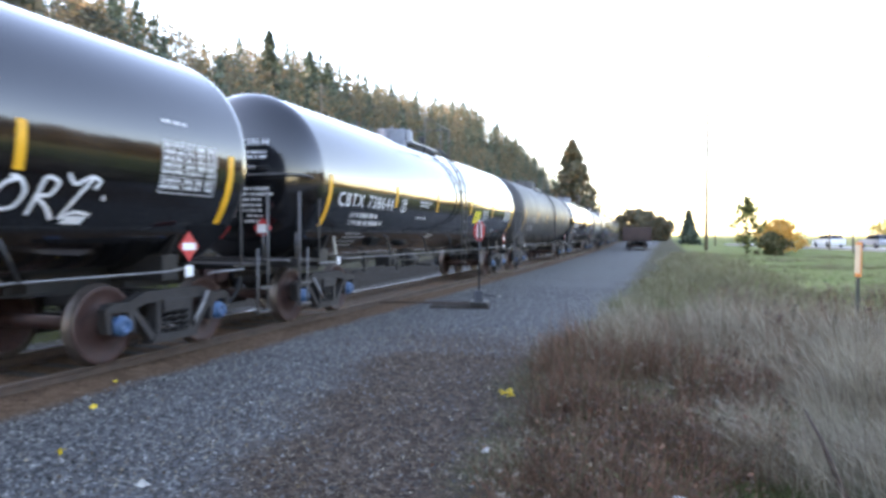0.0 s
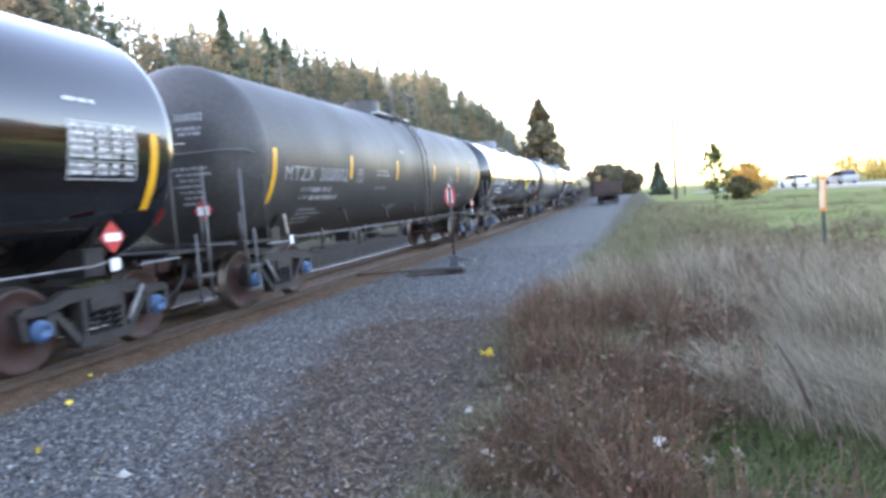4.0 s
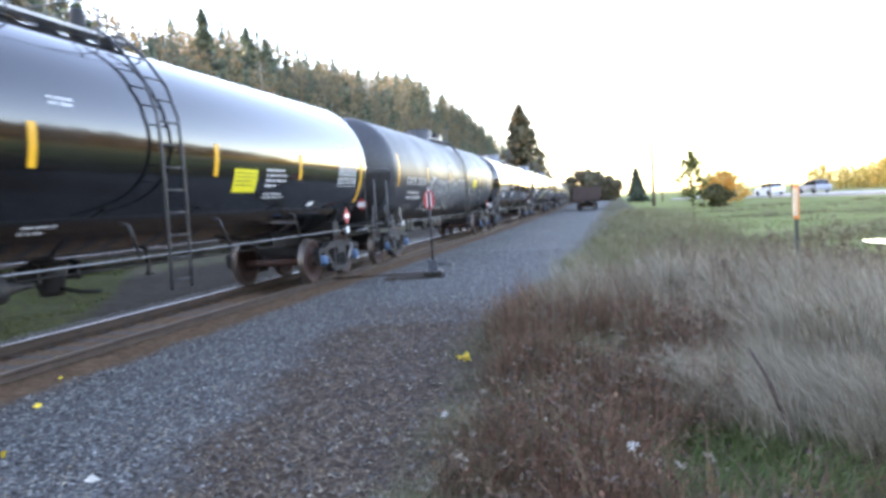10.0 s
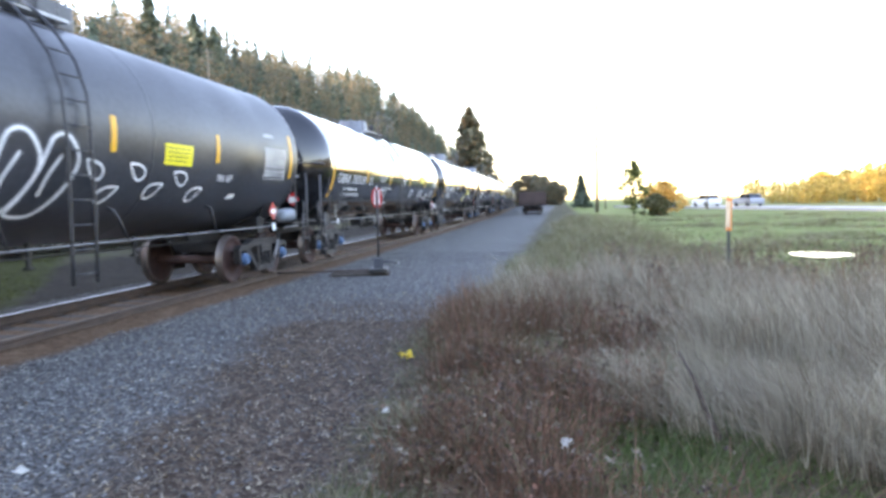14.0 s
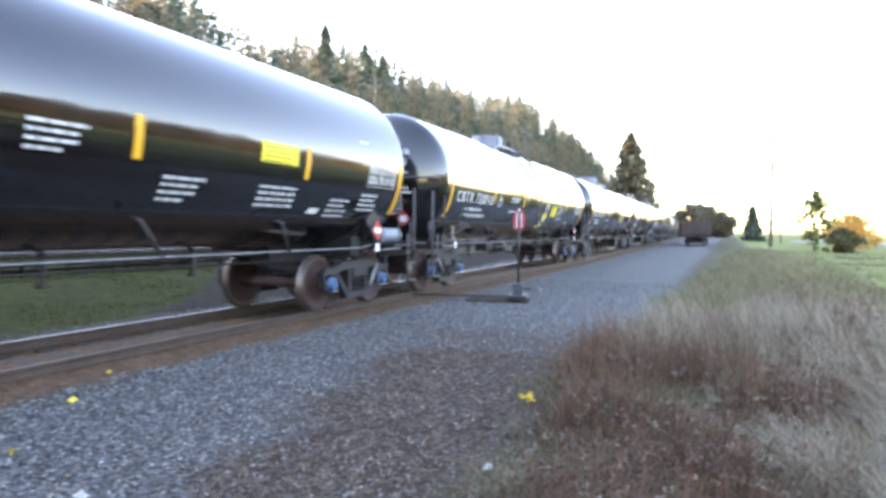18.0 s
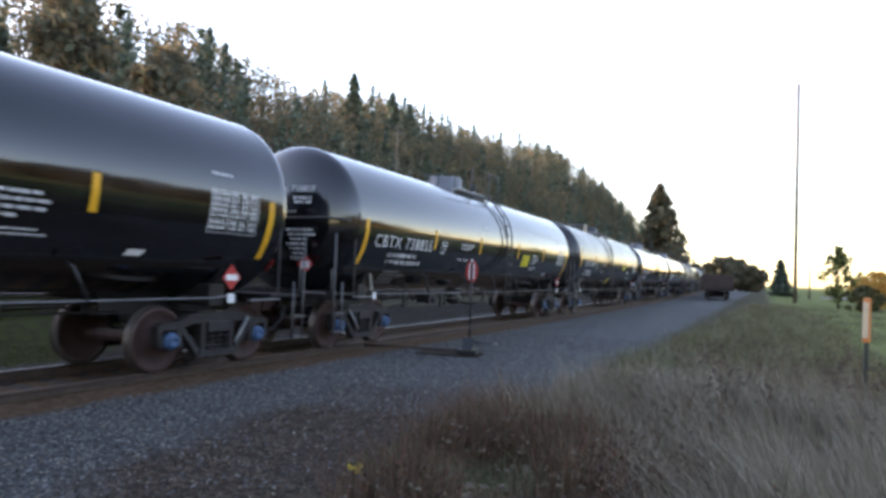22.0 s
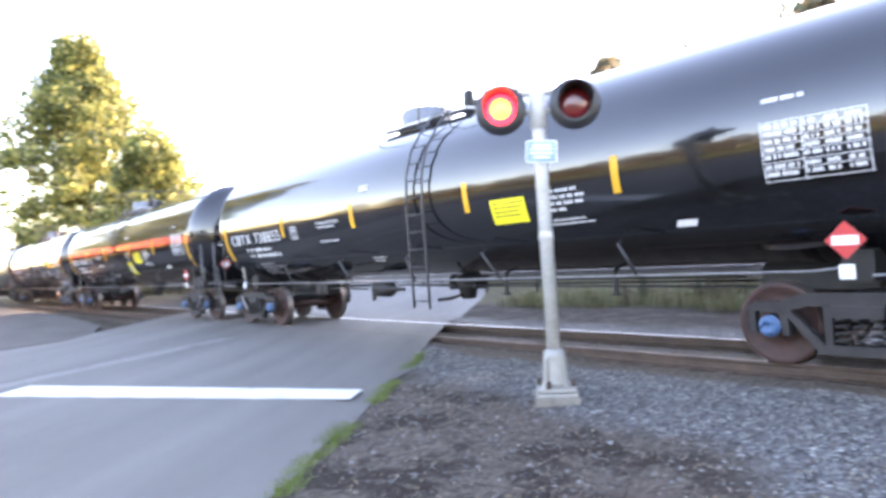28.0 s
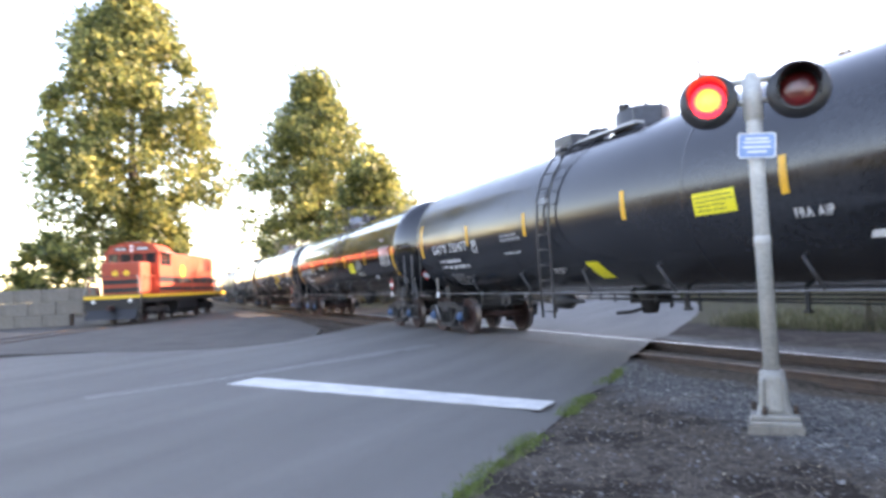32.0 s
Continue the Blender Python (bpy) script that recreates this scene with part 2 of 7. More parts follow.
def build(fn, *a, **k):
    bm = bmesh.new()
    fn(bm, *a, **k)
    bmesh.ops.recalc_face_normals(bm, faces=bm.faces)
    return bm


def mesh_of(bm, name, material):
    me = bpy.data.meshes.new(name)
    bm.to_mesh(me)
    bm.free()
    for m in (material if isinstance(material, (list, tuple)) else [material]):
        me.materials.append(m)
    return me


def part(name, bm, material, parent, label="", at=None):
    me = bm if isinstance(bm, bpy.types.Mesh) else mesh_of(bm, name, material)
    ob = new(name, me)
    ob.parent = parent
    if at is not None:
        ob.matrix_basis = at
    if label:
        ob["label"] = label
    return ob


def thing(name, label, category, m=None, group="", kind=""):
    ob = new(name)
    ob.empty_display_size = 0.3
    if m is not None:
        ob.matrix_basis = m
    return tagged(ob, label, category, group, kind)


def solid(name, bm, material, label, category="", m=None, group="", kind=""):
    ob = new(name, bm if isinstance(bm, bpy.types.Mesh) else mesh_of(bm, name, material))
    if m is not None:
        ob.matrix_basis = m
    return tagged(ob, label, category, group, kind)


def raw(name, verts, faces, material, smooth=False):
    me = bpy.data.meshes.new(name)
    me.from_pydata([tuple(v) for v in verts] if not isinstance(verts, np.ndarray) else verts.tolist(), [], faces if isinstance(faces, list) else faces.tolist())
    me.materials.append(material)
    if smooth:
        me.polygons.foreach_set("use_smooth", [True] * len(me.polygons))
    me.update()
    return me


def lettering(text, width, height, material):
    cu = bpy.data.curves.new("lettering", "FONT")
    cu.body, cu.size, cu.align_x, cu.align_y, cu.extrude = text, height * 1.37, "CENTER", "CENTER", 0.002
    cu.offset = -0.006 * height
    cu.space_character, cu.space_word = 1.16, 1.3
    ob = bpy.data.objects.new("lettering", cu)
    scene.collection.objects.link(ob)
    bpy.context.view_layer.update()
    me = bpy.data.meshes.new_from_object(ob)
    bpy.data.objects.remove(ob)
    me.materials.clear()
    me.materials.append(material)
    xs, ys = [v.co.x for v in me.vertices], [v.co.y for v in me.vertices]
    x0, x1, y0, y1 = min(xs), max(xs), min(ys), max(ys)
    me.transform(Matrix.Diagonal((width / (x1 - x0), height / (y1 - y0), 1, 1)) @ Matrix.Translation((-(x0 + x1) / 2, -(y0 + y1) / 2, 0)))
    return me


# ---- ground, road and track ----
def road_side(x, y):
    """Signed distance to the road's edge on the signal's side; the road is where it is below zero."""
    ex, ey, dx, dy = -4.85, 3.15, -0.661, 0.750
    return (x - ex) * dy - (y - ey) * dx


def ground_z(x, y):
    z = GROUND
    z += 0.05 * noise.noise((x * 0.35, y * 0.35, 0.0)) * sm(2.0, -1.0, y) + 0.02 * noise.noise((x * 1.3, y * 1.3, 3.0))
    if y < 2:
        z += 0.18 * sm(1.8, -1.5, y) * sm(2, 6, x) * sm(40, 16, x)
    d = abs(y - track_y(x))
    if d < 4:
        z = min(z, -0.085) if d > 1.5 else -0.105
        if 0.85 < d < 1.6:
            z = -0.078 + 0.05 * sm(1.25, 0.95, d) + 0.014 * noise.noise((x * 1.4, y * 1.4, 8.0))
    r = road_side(x, y)
    edge = -0.042 + 0.086 * sm(3.6, 0.8, d) - 0.05 * sm(1.0, 2.6, d)
    near = sm(1.3, 0.3, r) * sm(0.95, 1.35, d) * sm(20, 14, abs(y))
    z = z * (1 - near) + edge * near                 # the shoulder meets the asphalt's edge
    z = z * sm(-0.25, -0.02, r) + (-0.12) * (1 - sm(-0.25, -0.02, r))
    if y > 11:
        z += 0.45 * sm(11.5, 14, y) * sm(26, 16, y) * sm(-8, 4, x) * 0.6
    h = sm(27, 86, y)                       # the wooded hill behind the track
    if h > 0:
        top = (16 + 12.5 * sm(10, 65, x) + 5.5 * sm(95, 165, x) + 12.5 * sm(170, 290, x) - 4 * sm(0, -90, x)) * (1 - 0.9 * sm(300, 560, x))
        z += h * top
    return z


def ground_mesh():
    def cuts(lo, hi, core_lo, core_hi, fine, grow):
        c = list(np.arange(core_lo, core_hi + 1e-6, fine))
        s, v = fine, core_hi
        while v < hi:
            s *= grow
            v += s
            c.append(min(v, hi))
        s, v = fine, core_lo
        while v > lo:
            s *= grow
            v -= s
            c.insert(0, max(v, lo))
        return c
    xs = cuts(-2500, 2500, -14, 26, 0.25, 1.11)
    ys = cuts(-2500, 2500, -9, 17, 0.25, 1.11)
    vs = [(x, y, ground_z(x, y)) for x in xs for y in ys]
    k = len(ys)
    fs = [(i * k + j, (i + 1) * k + j, (i + 1) * k + j + 1, i * k + j + 1) for i in range(len(xs) - 1) for j in range(k - 1)]
    return vs, fs


def ground_material():
    m = bpy.data.materials.new("gravel_dirt_and_grass")
    m.use_nodes = True
    n, l = m.node_tree.nodes, m.node_tree.links
    b = n["Principled BSDF"]
    b.inputs["Roughness"].default_value = 0.9
    b.inputs["Specular IOR Level"].default_value = 0.12
    g = n.new("ShaderNodeNewGeometry")
    sp = n.new("ShaderNodeSeparateXYZ")
    l.new(g.outputs["Position"], sp.inputs[0])

    def nz(scale, detail=4, rough=0.6):
        q = n.new("ShaderNodeTexNoise")
        q.inputs["Scale"].default_value, q.inputs["Detail"].default_value, q.inputs["Roughness"].default_value = scale, detail, rough
        l.new(g.outputs["Position"], q.inputs[0])
        return q.outputs[0]

    def ramp(src, *stops):
        r = n.new("ShaderNodeValToRGB")
        e = r.color_ramp.elements
        while len(e) < len(stops):
            e.new(0.5)
        for i, (p, c) in enumerate(stops):
            e[i].position, e[i].color = p, (*c, 1)
        l.new(src, r.inputs[0])
        return r.outputs[0]

    def math_(op, a, bb, c=None):
        q = n.new("ShaderNodeMath")
        q.operation = op
        for i, v in enumerate((a, bb, c)):
            if v is None:
                continue
            if isinstance(v, (int, float)):
                q.inputs[i].default_value = v
            else:
                l.new(v, q.inputs[i])
        return q.outputs[0]

    def step(src, lo, hi):
        q = n.new("ShaderNodeMapRange")
        q.interpolation_type = "SMOOTHSTEP"
        q.inputs["From Min"].default_value, q.inputs["From Max"].default_value = lo, hi
        l.new(src, q.inputs[0])
        return q.outputs[0]

    def mix(f, a, bb):
        q = n.new("ShaderNodeMix")
        q.data_type = "RGBA"
        l.new(f, q.inputs[0])
        l.new(a, q.inputs[6])
        l.new(bb, q.inputs[7])
        return q.outputs[2]

    x, y = sp.outputs[0], sp.outputs[1]
    wob = math_("MULTIPLY_ADD", nz(0.9), 1.6, -0.8)
    yy = math_("ADD", y, wob)
    vor = n.new("ShaderNodeTexVoronoi")
    vor.inputs["Scale"].default_value = 32
    l.new(g.outputs["Position"], vor.inputs[0])
    stone = ramp(vor.outputs["Color"], (0.0, (0.013, 0.013, 0.012)), (0.45, (0.077, 0.077, 0.076)), (0.82, (0.174, 0.174, 0.17)), (0.97, (0.5, 0.49, 0.45)))
    dirt = ramp(nz(14, 6, 0.75), (0.3, (0.016, 0.011, 0.008)), (0.5, (0.06, 0.041, 0.03)), (0.7, (0.19, 0.138, 0.1)))
    grit = ramp(nz(16, 6, 0.75), (0.3, (0.017, 0.015, 0.013)), (0.5, (0.075, 0.062, 0.05)), (0.72, (0.165, 0.14, 0.115)))
    dirt = mix(step(x, 1.8, -0.4), dirt, grit)
    soil = ramp(nz(22, 6, 0.75), (0.3, (0.011, 0.0085, 0.0075)), (0.7, (0.046, 0.036, 0.029)))
    dirt = mix(math_("MULTIPLY", step(nz(1.3, 5, 0.7), 0.47, 0.56), step(x, 0.8, -0.8)), dirt, soil)
    lawn = ramp(nz(1.6, 6, 0.7), (0.3, (0.23, 0.195, 0.108)), (0.45, (0.165, 0.172, 0.062)), (0.64, (0.1, 0.155, 0.031)))
    grass = ramp(nz(3.2, 6, 0.7), (0.28, (0.034, 0.026, 0.018)), (0.5, (0.068, 0.056, 0.034)), (0.72, (0.07, 0.095, 0.03)))
    forest = ramp(nz(0.3, 5, 0.7), (0.3, (0.035, 0.03, 0.018)), (0.7, (0.11, 0.07, 0.03)))
    field = ramp(nz(0.05, 5, 0.7), (0.3, (0.13, 0.15, 0.05)), (0.7, (0.28, 0.25, 0.1)))
    # loose blue-grey stone by the rails, darker littered soil towards the weeds
    ax = math_("MULTIPLY_ADD", math_("ABSOLUTE", x, 0), -0.18, yy)
    ax = math_("MULTIPLY_ADD", step(x, 1.2, -0.6), -1.0, ax)
    lit = math_("MAXIMUM", step(ax, 1.9, 2.7), step(math_("MULTIPLY_ADD", wob, 2.0, x), 9.0, 12.0))
    base = mix(lit, dirt, stone)
    green = math_("MULTIPLY", step(math_("MULTIPLY", yy, -1.0), -1.7, -0.9), step(math_("ADD", x, wob), 2.2, 3.4))
    base = mix(green, base, grass)
    mown = math_("MULTIPLY", step(math_("MULTIPLY_ADD", wob, 2.0, x), 10.5, 13.0), step(math_("MULTIPLY", yy, -1.0), 1.2, 2.6))
    base = mix(mown, base, lawn)
    behind = step(yy, 9.0, 10.5)
    base = mix(behind, base, mix(step(nz(2.5), 0.42, 0.7), soil, dirt))
    loam = ramp(nz(6, 6, 0.7), (0.3, (0.008, 0.006, 0.004)), (0.55, (0.026, 0.02, 0.013)), (0.75, (0.055, 0.043, 0.03)))
    base = mix(math_("MULTIPLY", step(math_("MULTIPLY_ADD", wob, 0.5, math_("MULTIPLY_ADD", step(x, 16, 60), -4.0, y)), 8.5, 9.3), step(x, 3.0, 5.5)), base, loam)
    moss = ramp(nz(5, 6, 0.7), (0.3, (0.013, 0.012, 0.004)), (0.5, (0.03, 0.032, 0.005)), (0.72, (0.055, 0.066, 0.007)))
    my = math_("ADD", y, math_("MULTIPLY", wob, 0.6))
    my = math_("MULTIPLY_ADD", math_("MAXIMUM", math_("SUBTRACT", x, 9.5), 0.0), -0.65, my)
    mossy = math_("MULTIPLY", math_("MULTIPLY", step(my, 8.7, 9.3), step(my, 16.5, 15.0)), math_("MULTIPLY", step(x, 2.6, 4.6), step(x, 24, 16)))
    base = mix(step(yy, 12.6, 13.6), base, grass)
    base = mix(mossy, base, moss)
    # rusty dirt along the rails
    bend = math_("MULTIPLY", math_("MULTIPLY", x, x), 1.9e-4)
    off = math_("ABSOLUTE", math_("SUBTRACT", math_("SUBTRACT", y, TRACK_Y), bend), 0)
    rust = ramp(nz(9, 6, 0.75), (0.3, (0.045, 0.027, 0.018)), (0.5, (0.115, 0.07, 0.043)), (0.72, (0.185, 0.125, 0.085)))
    rust = mix(step(x, 2.5, -1.0), rust, grit)
    base = mix(step(math_("MULTIPLY_ADD", wob, 0.12, off), 1.6, 1.28), base, rust)
    base = mix(step(y, 27, 34), base, forest)
    far = step(math_("MULTIPLY_ADD", y, -1.0, 0.0), 16, 40)
    base = mix(far, base, field)
    l.new(base, b.inputs["Base Color"])
    bp = n.new("ShaderNodeBump")
    bp.inputs["Strength"].default_value, bp.inputs["Distance"].default_value = 0.7, 0.03
    l.new(math_("ADD", vor.outputs["Distance"], nz(30, 4)), bp.inputs["Height"])
    l.new(bp.outputs[0], b.inputs["Normal"])
    return m


vs, fs = ground_mesh()
tagged(new("ground", raw("ground", vs, fs, ground_material(), True)), "grey railway gravel, bare dirt and rough autumn grass", "ground", kind="structure")


def road_mesh():
    ex, ey, dx, dy = -4.85, 3.15, -0.661, 0.750
    vs, fs = [], []
    ss = list(np.arange(-60, -8, 4.0)) + list(np.arange(-8, 16, 0.5)) + list(np.arange(16, 90, 4.0))
    ww = [0, 0.15, 0.5, 1.2, 2.5, 4.2, 6.2, 8.5, 10.5]
    for s in ss:
        for w in ww:
            jag = 0.1 * noise.noise((s * 1.1, 1.0, 0)) - 0.13 if w == 0 else 0
            bend = 0.012 * max(0, s - 14) ** 2
            wide = (w + jag) * (1 + 0.6 * sm(7.5, 3.0, s))
            x = ex + dx * s - dy * wide - 0.75 * bend
            y = ey + dy * s + dx * wide
            d = abs(y - track_y(x))
            z = -0.03 + (RAIL_Z - 0.004 + 0.03) * sm(3.6, 0.8, d) - (0.05 if w == 0 else 0.012 if w == 0.15 else 0) * sm(1.0, 2.6, d)
            vs.append((x, y, z))
    k = len(ww)
    for i in range(len(ss) - 1):
        for j in range(k - 1):
            fs.append((i * k + j, i * k + j + 1, (i + 1) * k + j + 1, (i + 1) * k + j))
    return vs, fs


vs, fs = road_mesh()
tagged(new("road", raw("road", vs, fs, M["asphalt"], True)), "worn grey asphalt road crossing the railway", "road", kind="structure")

# yard of patched asphalt on the road's far side, up to the siding
yard = [(-26.0, -30.0), (-21.5, -6.5), (-19.4, -3.2), (-17.6, -1.3), (-16.7, 0.6), (-17.3, 2.2), (-19.0, 3.4), (-22.0, 4.3), (-30.0, 5.0), (-62.0, 5.5), (-62.0, -30.0)]
bm = bmesh.new()
lo = [bm.verts.new((x, y, -0.2)) for x, y in yard]
hi = [bm.verts.new((x, y, -0.022)) for x, y in yard]
bm.faces.new(hi)
for i in range(len(yard)):
    bm.faces.new((lo[i], lo[(i + 1) % len(yard)], hi[(i + 1) % len(yard)], hi[i]))
bmesh.ops.recalc_face_normals(bm, faces=bm.faces)
solid("pavement", bm, mat("dark_yard_gravel", (0.068, 0.06, 0.053), 0.9, vary=0.45, scale=0.8, fine=40, bump=0.6, space="Object"), "dark trodden gravel yard beside the siding", "pavement", kind="structure")


def quad_slab(bm, pts, z0, z1):
    a = [bm.verts.new((x, y, z0)) for x, y in pts]
    b = [bm.verts.new((x, y, z1)) for x, y in pts]
    bm.faces.new(b)
    bm.faces.new(a[::-1])
    for i in range(len(pts)):
        bm.faces.new((a[i], a[(i + 1) % len(pts)], b[(i + 1) % len(pts)], b[i]))


solid("stop_line", build(lambda bm: [quad_slab(bm, [(-4.42 - 4.83 * a, 2.61 - 2.81 * a), (-4.74 - 5.01 * a, 3.0 - 2.68 * a), (-4.74 - 5.01 * b, 3.0 - 2.68 * b), (-4.42 - 4.83 * b, 2.61 - 2.81 * b)], -0.03, -0.019) for a, b in ((0, 1),)]), M["paint_line"], "worn white stop line painted across the road", "road marking")


def centre_line(off):
    """One thin worn line that follows the road over its rise to the rails."""
    pts = [(-9.3, -2.2), (-9.55, -1.4), (-9.95, -0.4), (-10.6, 0.8), (-11.4, 2.3), (-12.1, 3.7), (-12.5, 4.6)]
    vs, fs = [], []
    for i, (x, y) in enumerate(pts):
        (ax, ay), (bx, by) = pts[max(0, i - 1)], pts[min(len(pts) - 1, i + 1)]
        n = Vector((by - ay, ax - bx)).normalized()
        z = -0.03 + (RAIL_Z + 0.026) * sm(3.6, 0.8, abs(y - track_y(x))) + 0.006
        for w in (off - 0.03, off + 0.03):
            vs.append((x + n.x * w, y + n.y * w, z))
        if i:
            fs.append((2 * i - 2, 2 * i - 1, 2 * i + 1, 2 * i))
    return raw("centre_line", vs, fs, M["faint_line"])


for off in (-0.11, 0.11):
    tagged(new("centre_line", centre_line(off)), "thin worn road line, almost rubbed away", "road marking")


def rail_mesh(off, head, x0=-160.0, x1=320.0):
    prof = [(-0.07, -0.16), (0.07, -0.16), (0.07, -0.145), (0.012, -0.12), (0.012, -0.045), (0.036, -0.03), (0.036, -0.004), (0.03, 0.0), (-0.03, 0.0), (-0.036, -0.004), (-0.036, -0.03), (-0.012, -0.045), (-0.012, -0.12), (-0.07, -0.145)]
    xs = list(np.arange(x0, x1 + 0.1, 4.0))
    vs = [(x, track_y(x) + off + a, RAIL_Z + c) for x in xs for a, c in prof]
    k = len(prof)
    fs = [(i * k + j, i * k + (j + 1) % k, (i + 1) * k + (j + 1) % k, (i + 1) * k + j) for i in range(len(xs) - 1) for j in range(k)]
    me = raw("rail", vs, fs, M["rust_rail"])
    me.materials.append(head)
    for p in me.polygons:
        if p.index % k in (7,):
            p.material_index = 1
    return me


rail_road = thing("railway_track", "rusty steel rails on dark timber ties in gravel", "railway track", kind="structure")
# equal rails; the difference in shine is painted into the head colours
for off, head, words in ((-0.7535, M["dim_head"], "rusty rail with a brown head, coloured darker for missing sky shine"), (0.7535, M["tread"], "rusty rail with a worn head, coloured brighter for sky shine")):
    part("rail", rail_mesh(off, head), None, rail_road, words)
tie = mesh_of(build(box, -0.11, 0.11, -1.3, 1.3, -0.34, -0.16, 0.012), "tie", M["tie"])
plate = mesh_of(build(box, -0.09, 0.09, -0.17, 0.17, -0.162, -0.148, 0.0), "tie_plate", M["rust_rail"])
rng = random.Random(4)
x = -40.0
while x < 100:
    if road_side(x, track_y(x)) > 0.1 or road_side(x, track_y(x)) < -9.5:
        d = part("tie", tie, None, rail_road, at=pose(x, track_y(x) + rng.uniform(-0.06, 0.06), RAIL_Z + rng.uniform(-0.008, 0.0), 0, 0, track_turn(x) + rng.uniform(-1, 1)))
        if -6 < x < 22:
            for off in (-0.7535, 0.7535):
                part("tie_plate", plate, None, rail_road, at=pose(x, track_y(x) + off, RAIL_Z + 0.004))
    x += 0.53

# ---- tank cars ----
TANK_Z, TANK_R, HALF = 2.5, 1.49, 7.85
PITCH = 18.04


def tank_profile(bm):
    prof = []
    for i in range(13):
        a = math.pi / 2 * i / 12
        prof.append((-HALF - 0.62 * math.cos(a), max(0.02, TANK_R * math.sin(a))))
    for u in (-HALF + 0.02, -2.6, 2.6, HALF - 0.02):
        prof.append((u, TANK_R))
    for i in range(12, -1, -1):
        a = math.pi / 2 * i / 12
        prof.append((HALF + 0.62 * math.cos(a), max(0.02, TANK_R * math.sin(a))))
    turned(bm, prof, "x", 64, 0, 0, TANK_Z)


def ring(bm, u, w, lift):
    turned(bm, [(u - w, TANK_R - 0.01), (u - w, TANK_R + lift), (u + w, TANK_R + lift), (u + w, TANK_R - 0.01)], "x", 64, 0, 0, TANK_Z)


def skin(bm, u0, u1, z0, z1, slant=0.0, lift=0.006, n=4):
    """A thin patch that follows the tank's near side, between two heights."""
    rows = []
    for i in range(n + 1):
        z = z0 + (z1 - z0) * i / n
        a = math.asin(max(-0.999, min(0.999, (z - TANK_Z) / TANK_R)))
        r = TANK_R + lift
        y, zz = -math.cos(a) * r, TANK_Z + math.sin(a) * r
        d = slant * (i / n - 0.5)
        rows.append((bm.verts.new((u0 + d, y, zz)), bm.verts.new((u1 + d, y, zz))))
    for (a, b), (c, d) in zip(rows, rows[1:]):
        bm.faces.new((a, b, d, c))


def bars(bm, u0, u1, z_top, rows, h, gap, seed=1):
    """Lines of stencilled writing as broken bars."""
    r = random.Random(seed)
    z = z_top
    for k in range(rows):
        u, end = u0, u1 - (u1 - u0) * r.choice((0, 0.15, 0.4))
        while u < end - 0.03:
            for k2 in range(r.randint(3, 8)):
                w = h * r.uniform(0.45, 0.7)
                if u + w < end:
                    skin(bm, u, u + w, z - h, z, 0, 0.006, 1)
                u += w + h * 0.27
            u += h * 0.7
        z -= h + gap


def data_table(bm):
    r = random.Random(41)
    for k in range(7):
        z = 2.585 - k * 0.078 - (0.02 if k > 4 else 0)
        for c0, c1 in ((6.31, 6.66), (6.7, 6.86), (6.9, 7.05), (7.09, 7.25)):
            u = c0
            while u < c1 - 0.025:
                w = r.uniform(0.016, 0.026)
                skin(bm, u, u + w, z - 0.042, z, 0, 0.006, 1)
                u += w + r.choice((0.009, 0.009, 0.03))
    for u in (6.28, 6.68, 7.27):
        skin(bm, u, u + 0.009, 2.0, 2.61)
    for k, z in enumerate((2.61, 2.53, 2.452, 2.374, 2.296, 2.2, 2.12, 2.01)):
        skin(bm, 6.28, 7.28, z - 0.007, z, 0, 0.0055, 1)


def diamond(bm, u, z, s, y):
    prism(bm, [(u - s, z), (u, z - s), (u + s, z), (u, z + s)], y, y - 0.008)


def wheel(bm, s):
    """One wheel about the axle's middle, with its worn tread as a second material."""
    n = len(bm.faces)
    wheel_prof(bm, 0.765 * s, s)
    bm.faces.ensure_lookup_table()
    for f in list(bm.faces)[n:]:
        c = f.calc_center_median()
        if math.hypot(c.x, c.z) > 0.43 and f.normal.dot(Vector((c.x, 0, c.z)).normalized()) > -2:
            f.material_index = 1


def axle(bm):
    turned(bm, [(-0.98, 0.07), (-0.8, 0.09), (-0.3, 0.085), (0.3, 0.085), (0.8, 0.09), (0.98, 0.07)], "y", 16)


def brake_bar(bm, e, s):
    tube(bm, [(e * 0.60, s * 1.13, 0.74), (e * 0.30, s * 1.15, 0.36)], 0.03, 6)


def wheel_prof(bm, y, out):
    """One wheel on the axle; out is the side of its outer face."""
    turned(bm, [(y - 0.02 * out, 0.10), (y + 0.075 * out, 0.11), (y + 0.078 * out, 0.15), (y + 0.035 * out, 0.2), (y + 0.03 * out, 0.36), (y + 0.07 * out, 0.40), (y + 0.07 * out, 0.452),
                (y + 0.062 * out, 0.457), (y - 0.035 * out, 0.46), (y - 0.045 * out, 0.485), (y - 0.062 * out, 0.483), (y - 0.065 * out, 0.40), (y - 0.02 * out, 0.35), (y - 0.02 * out, 0.2)], "y", 40)


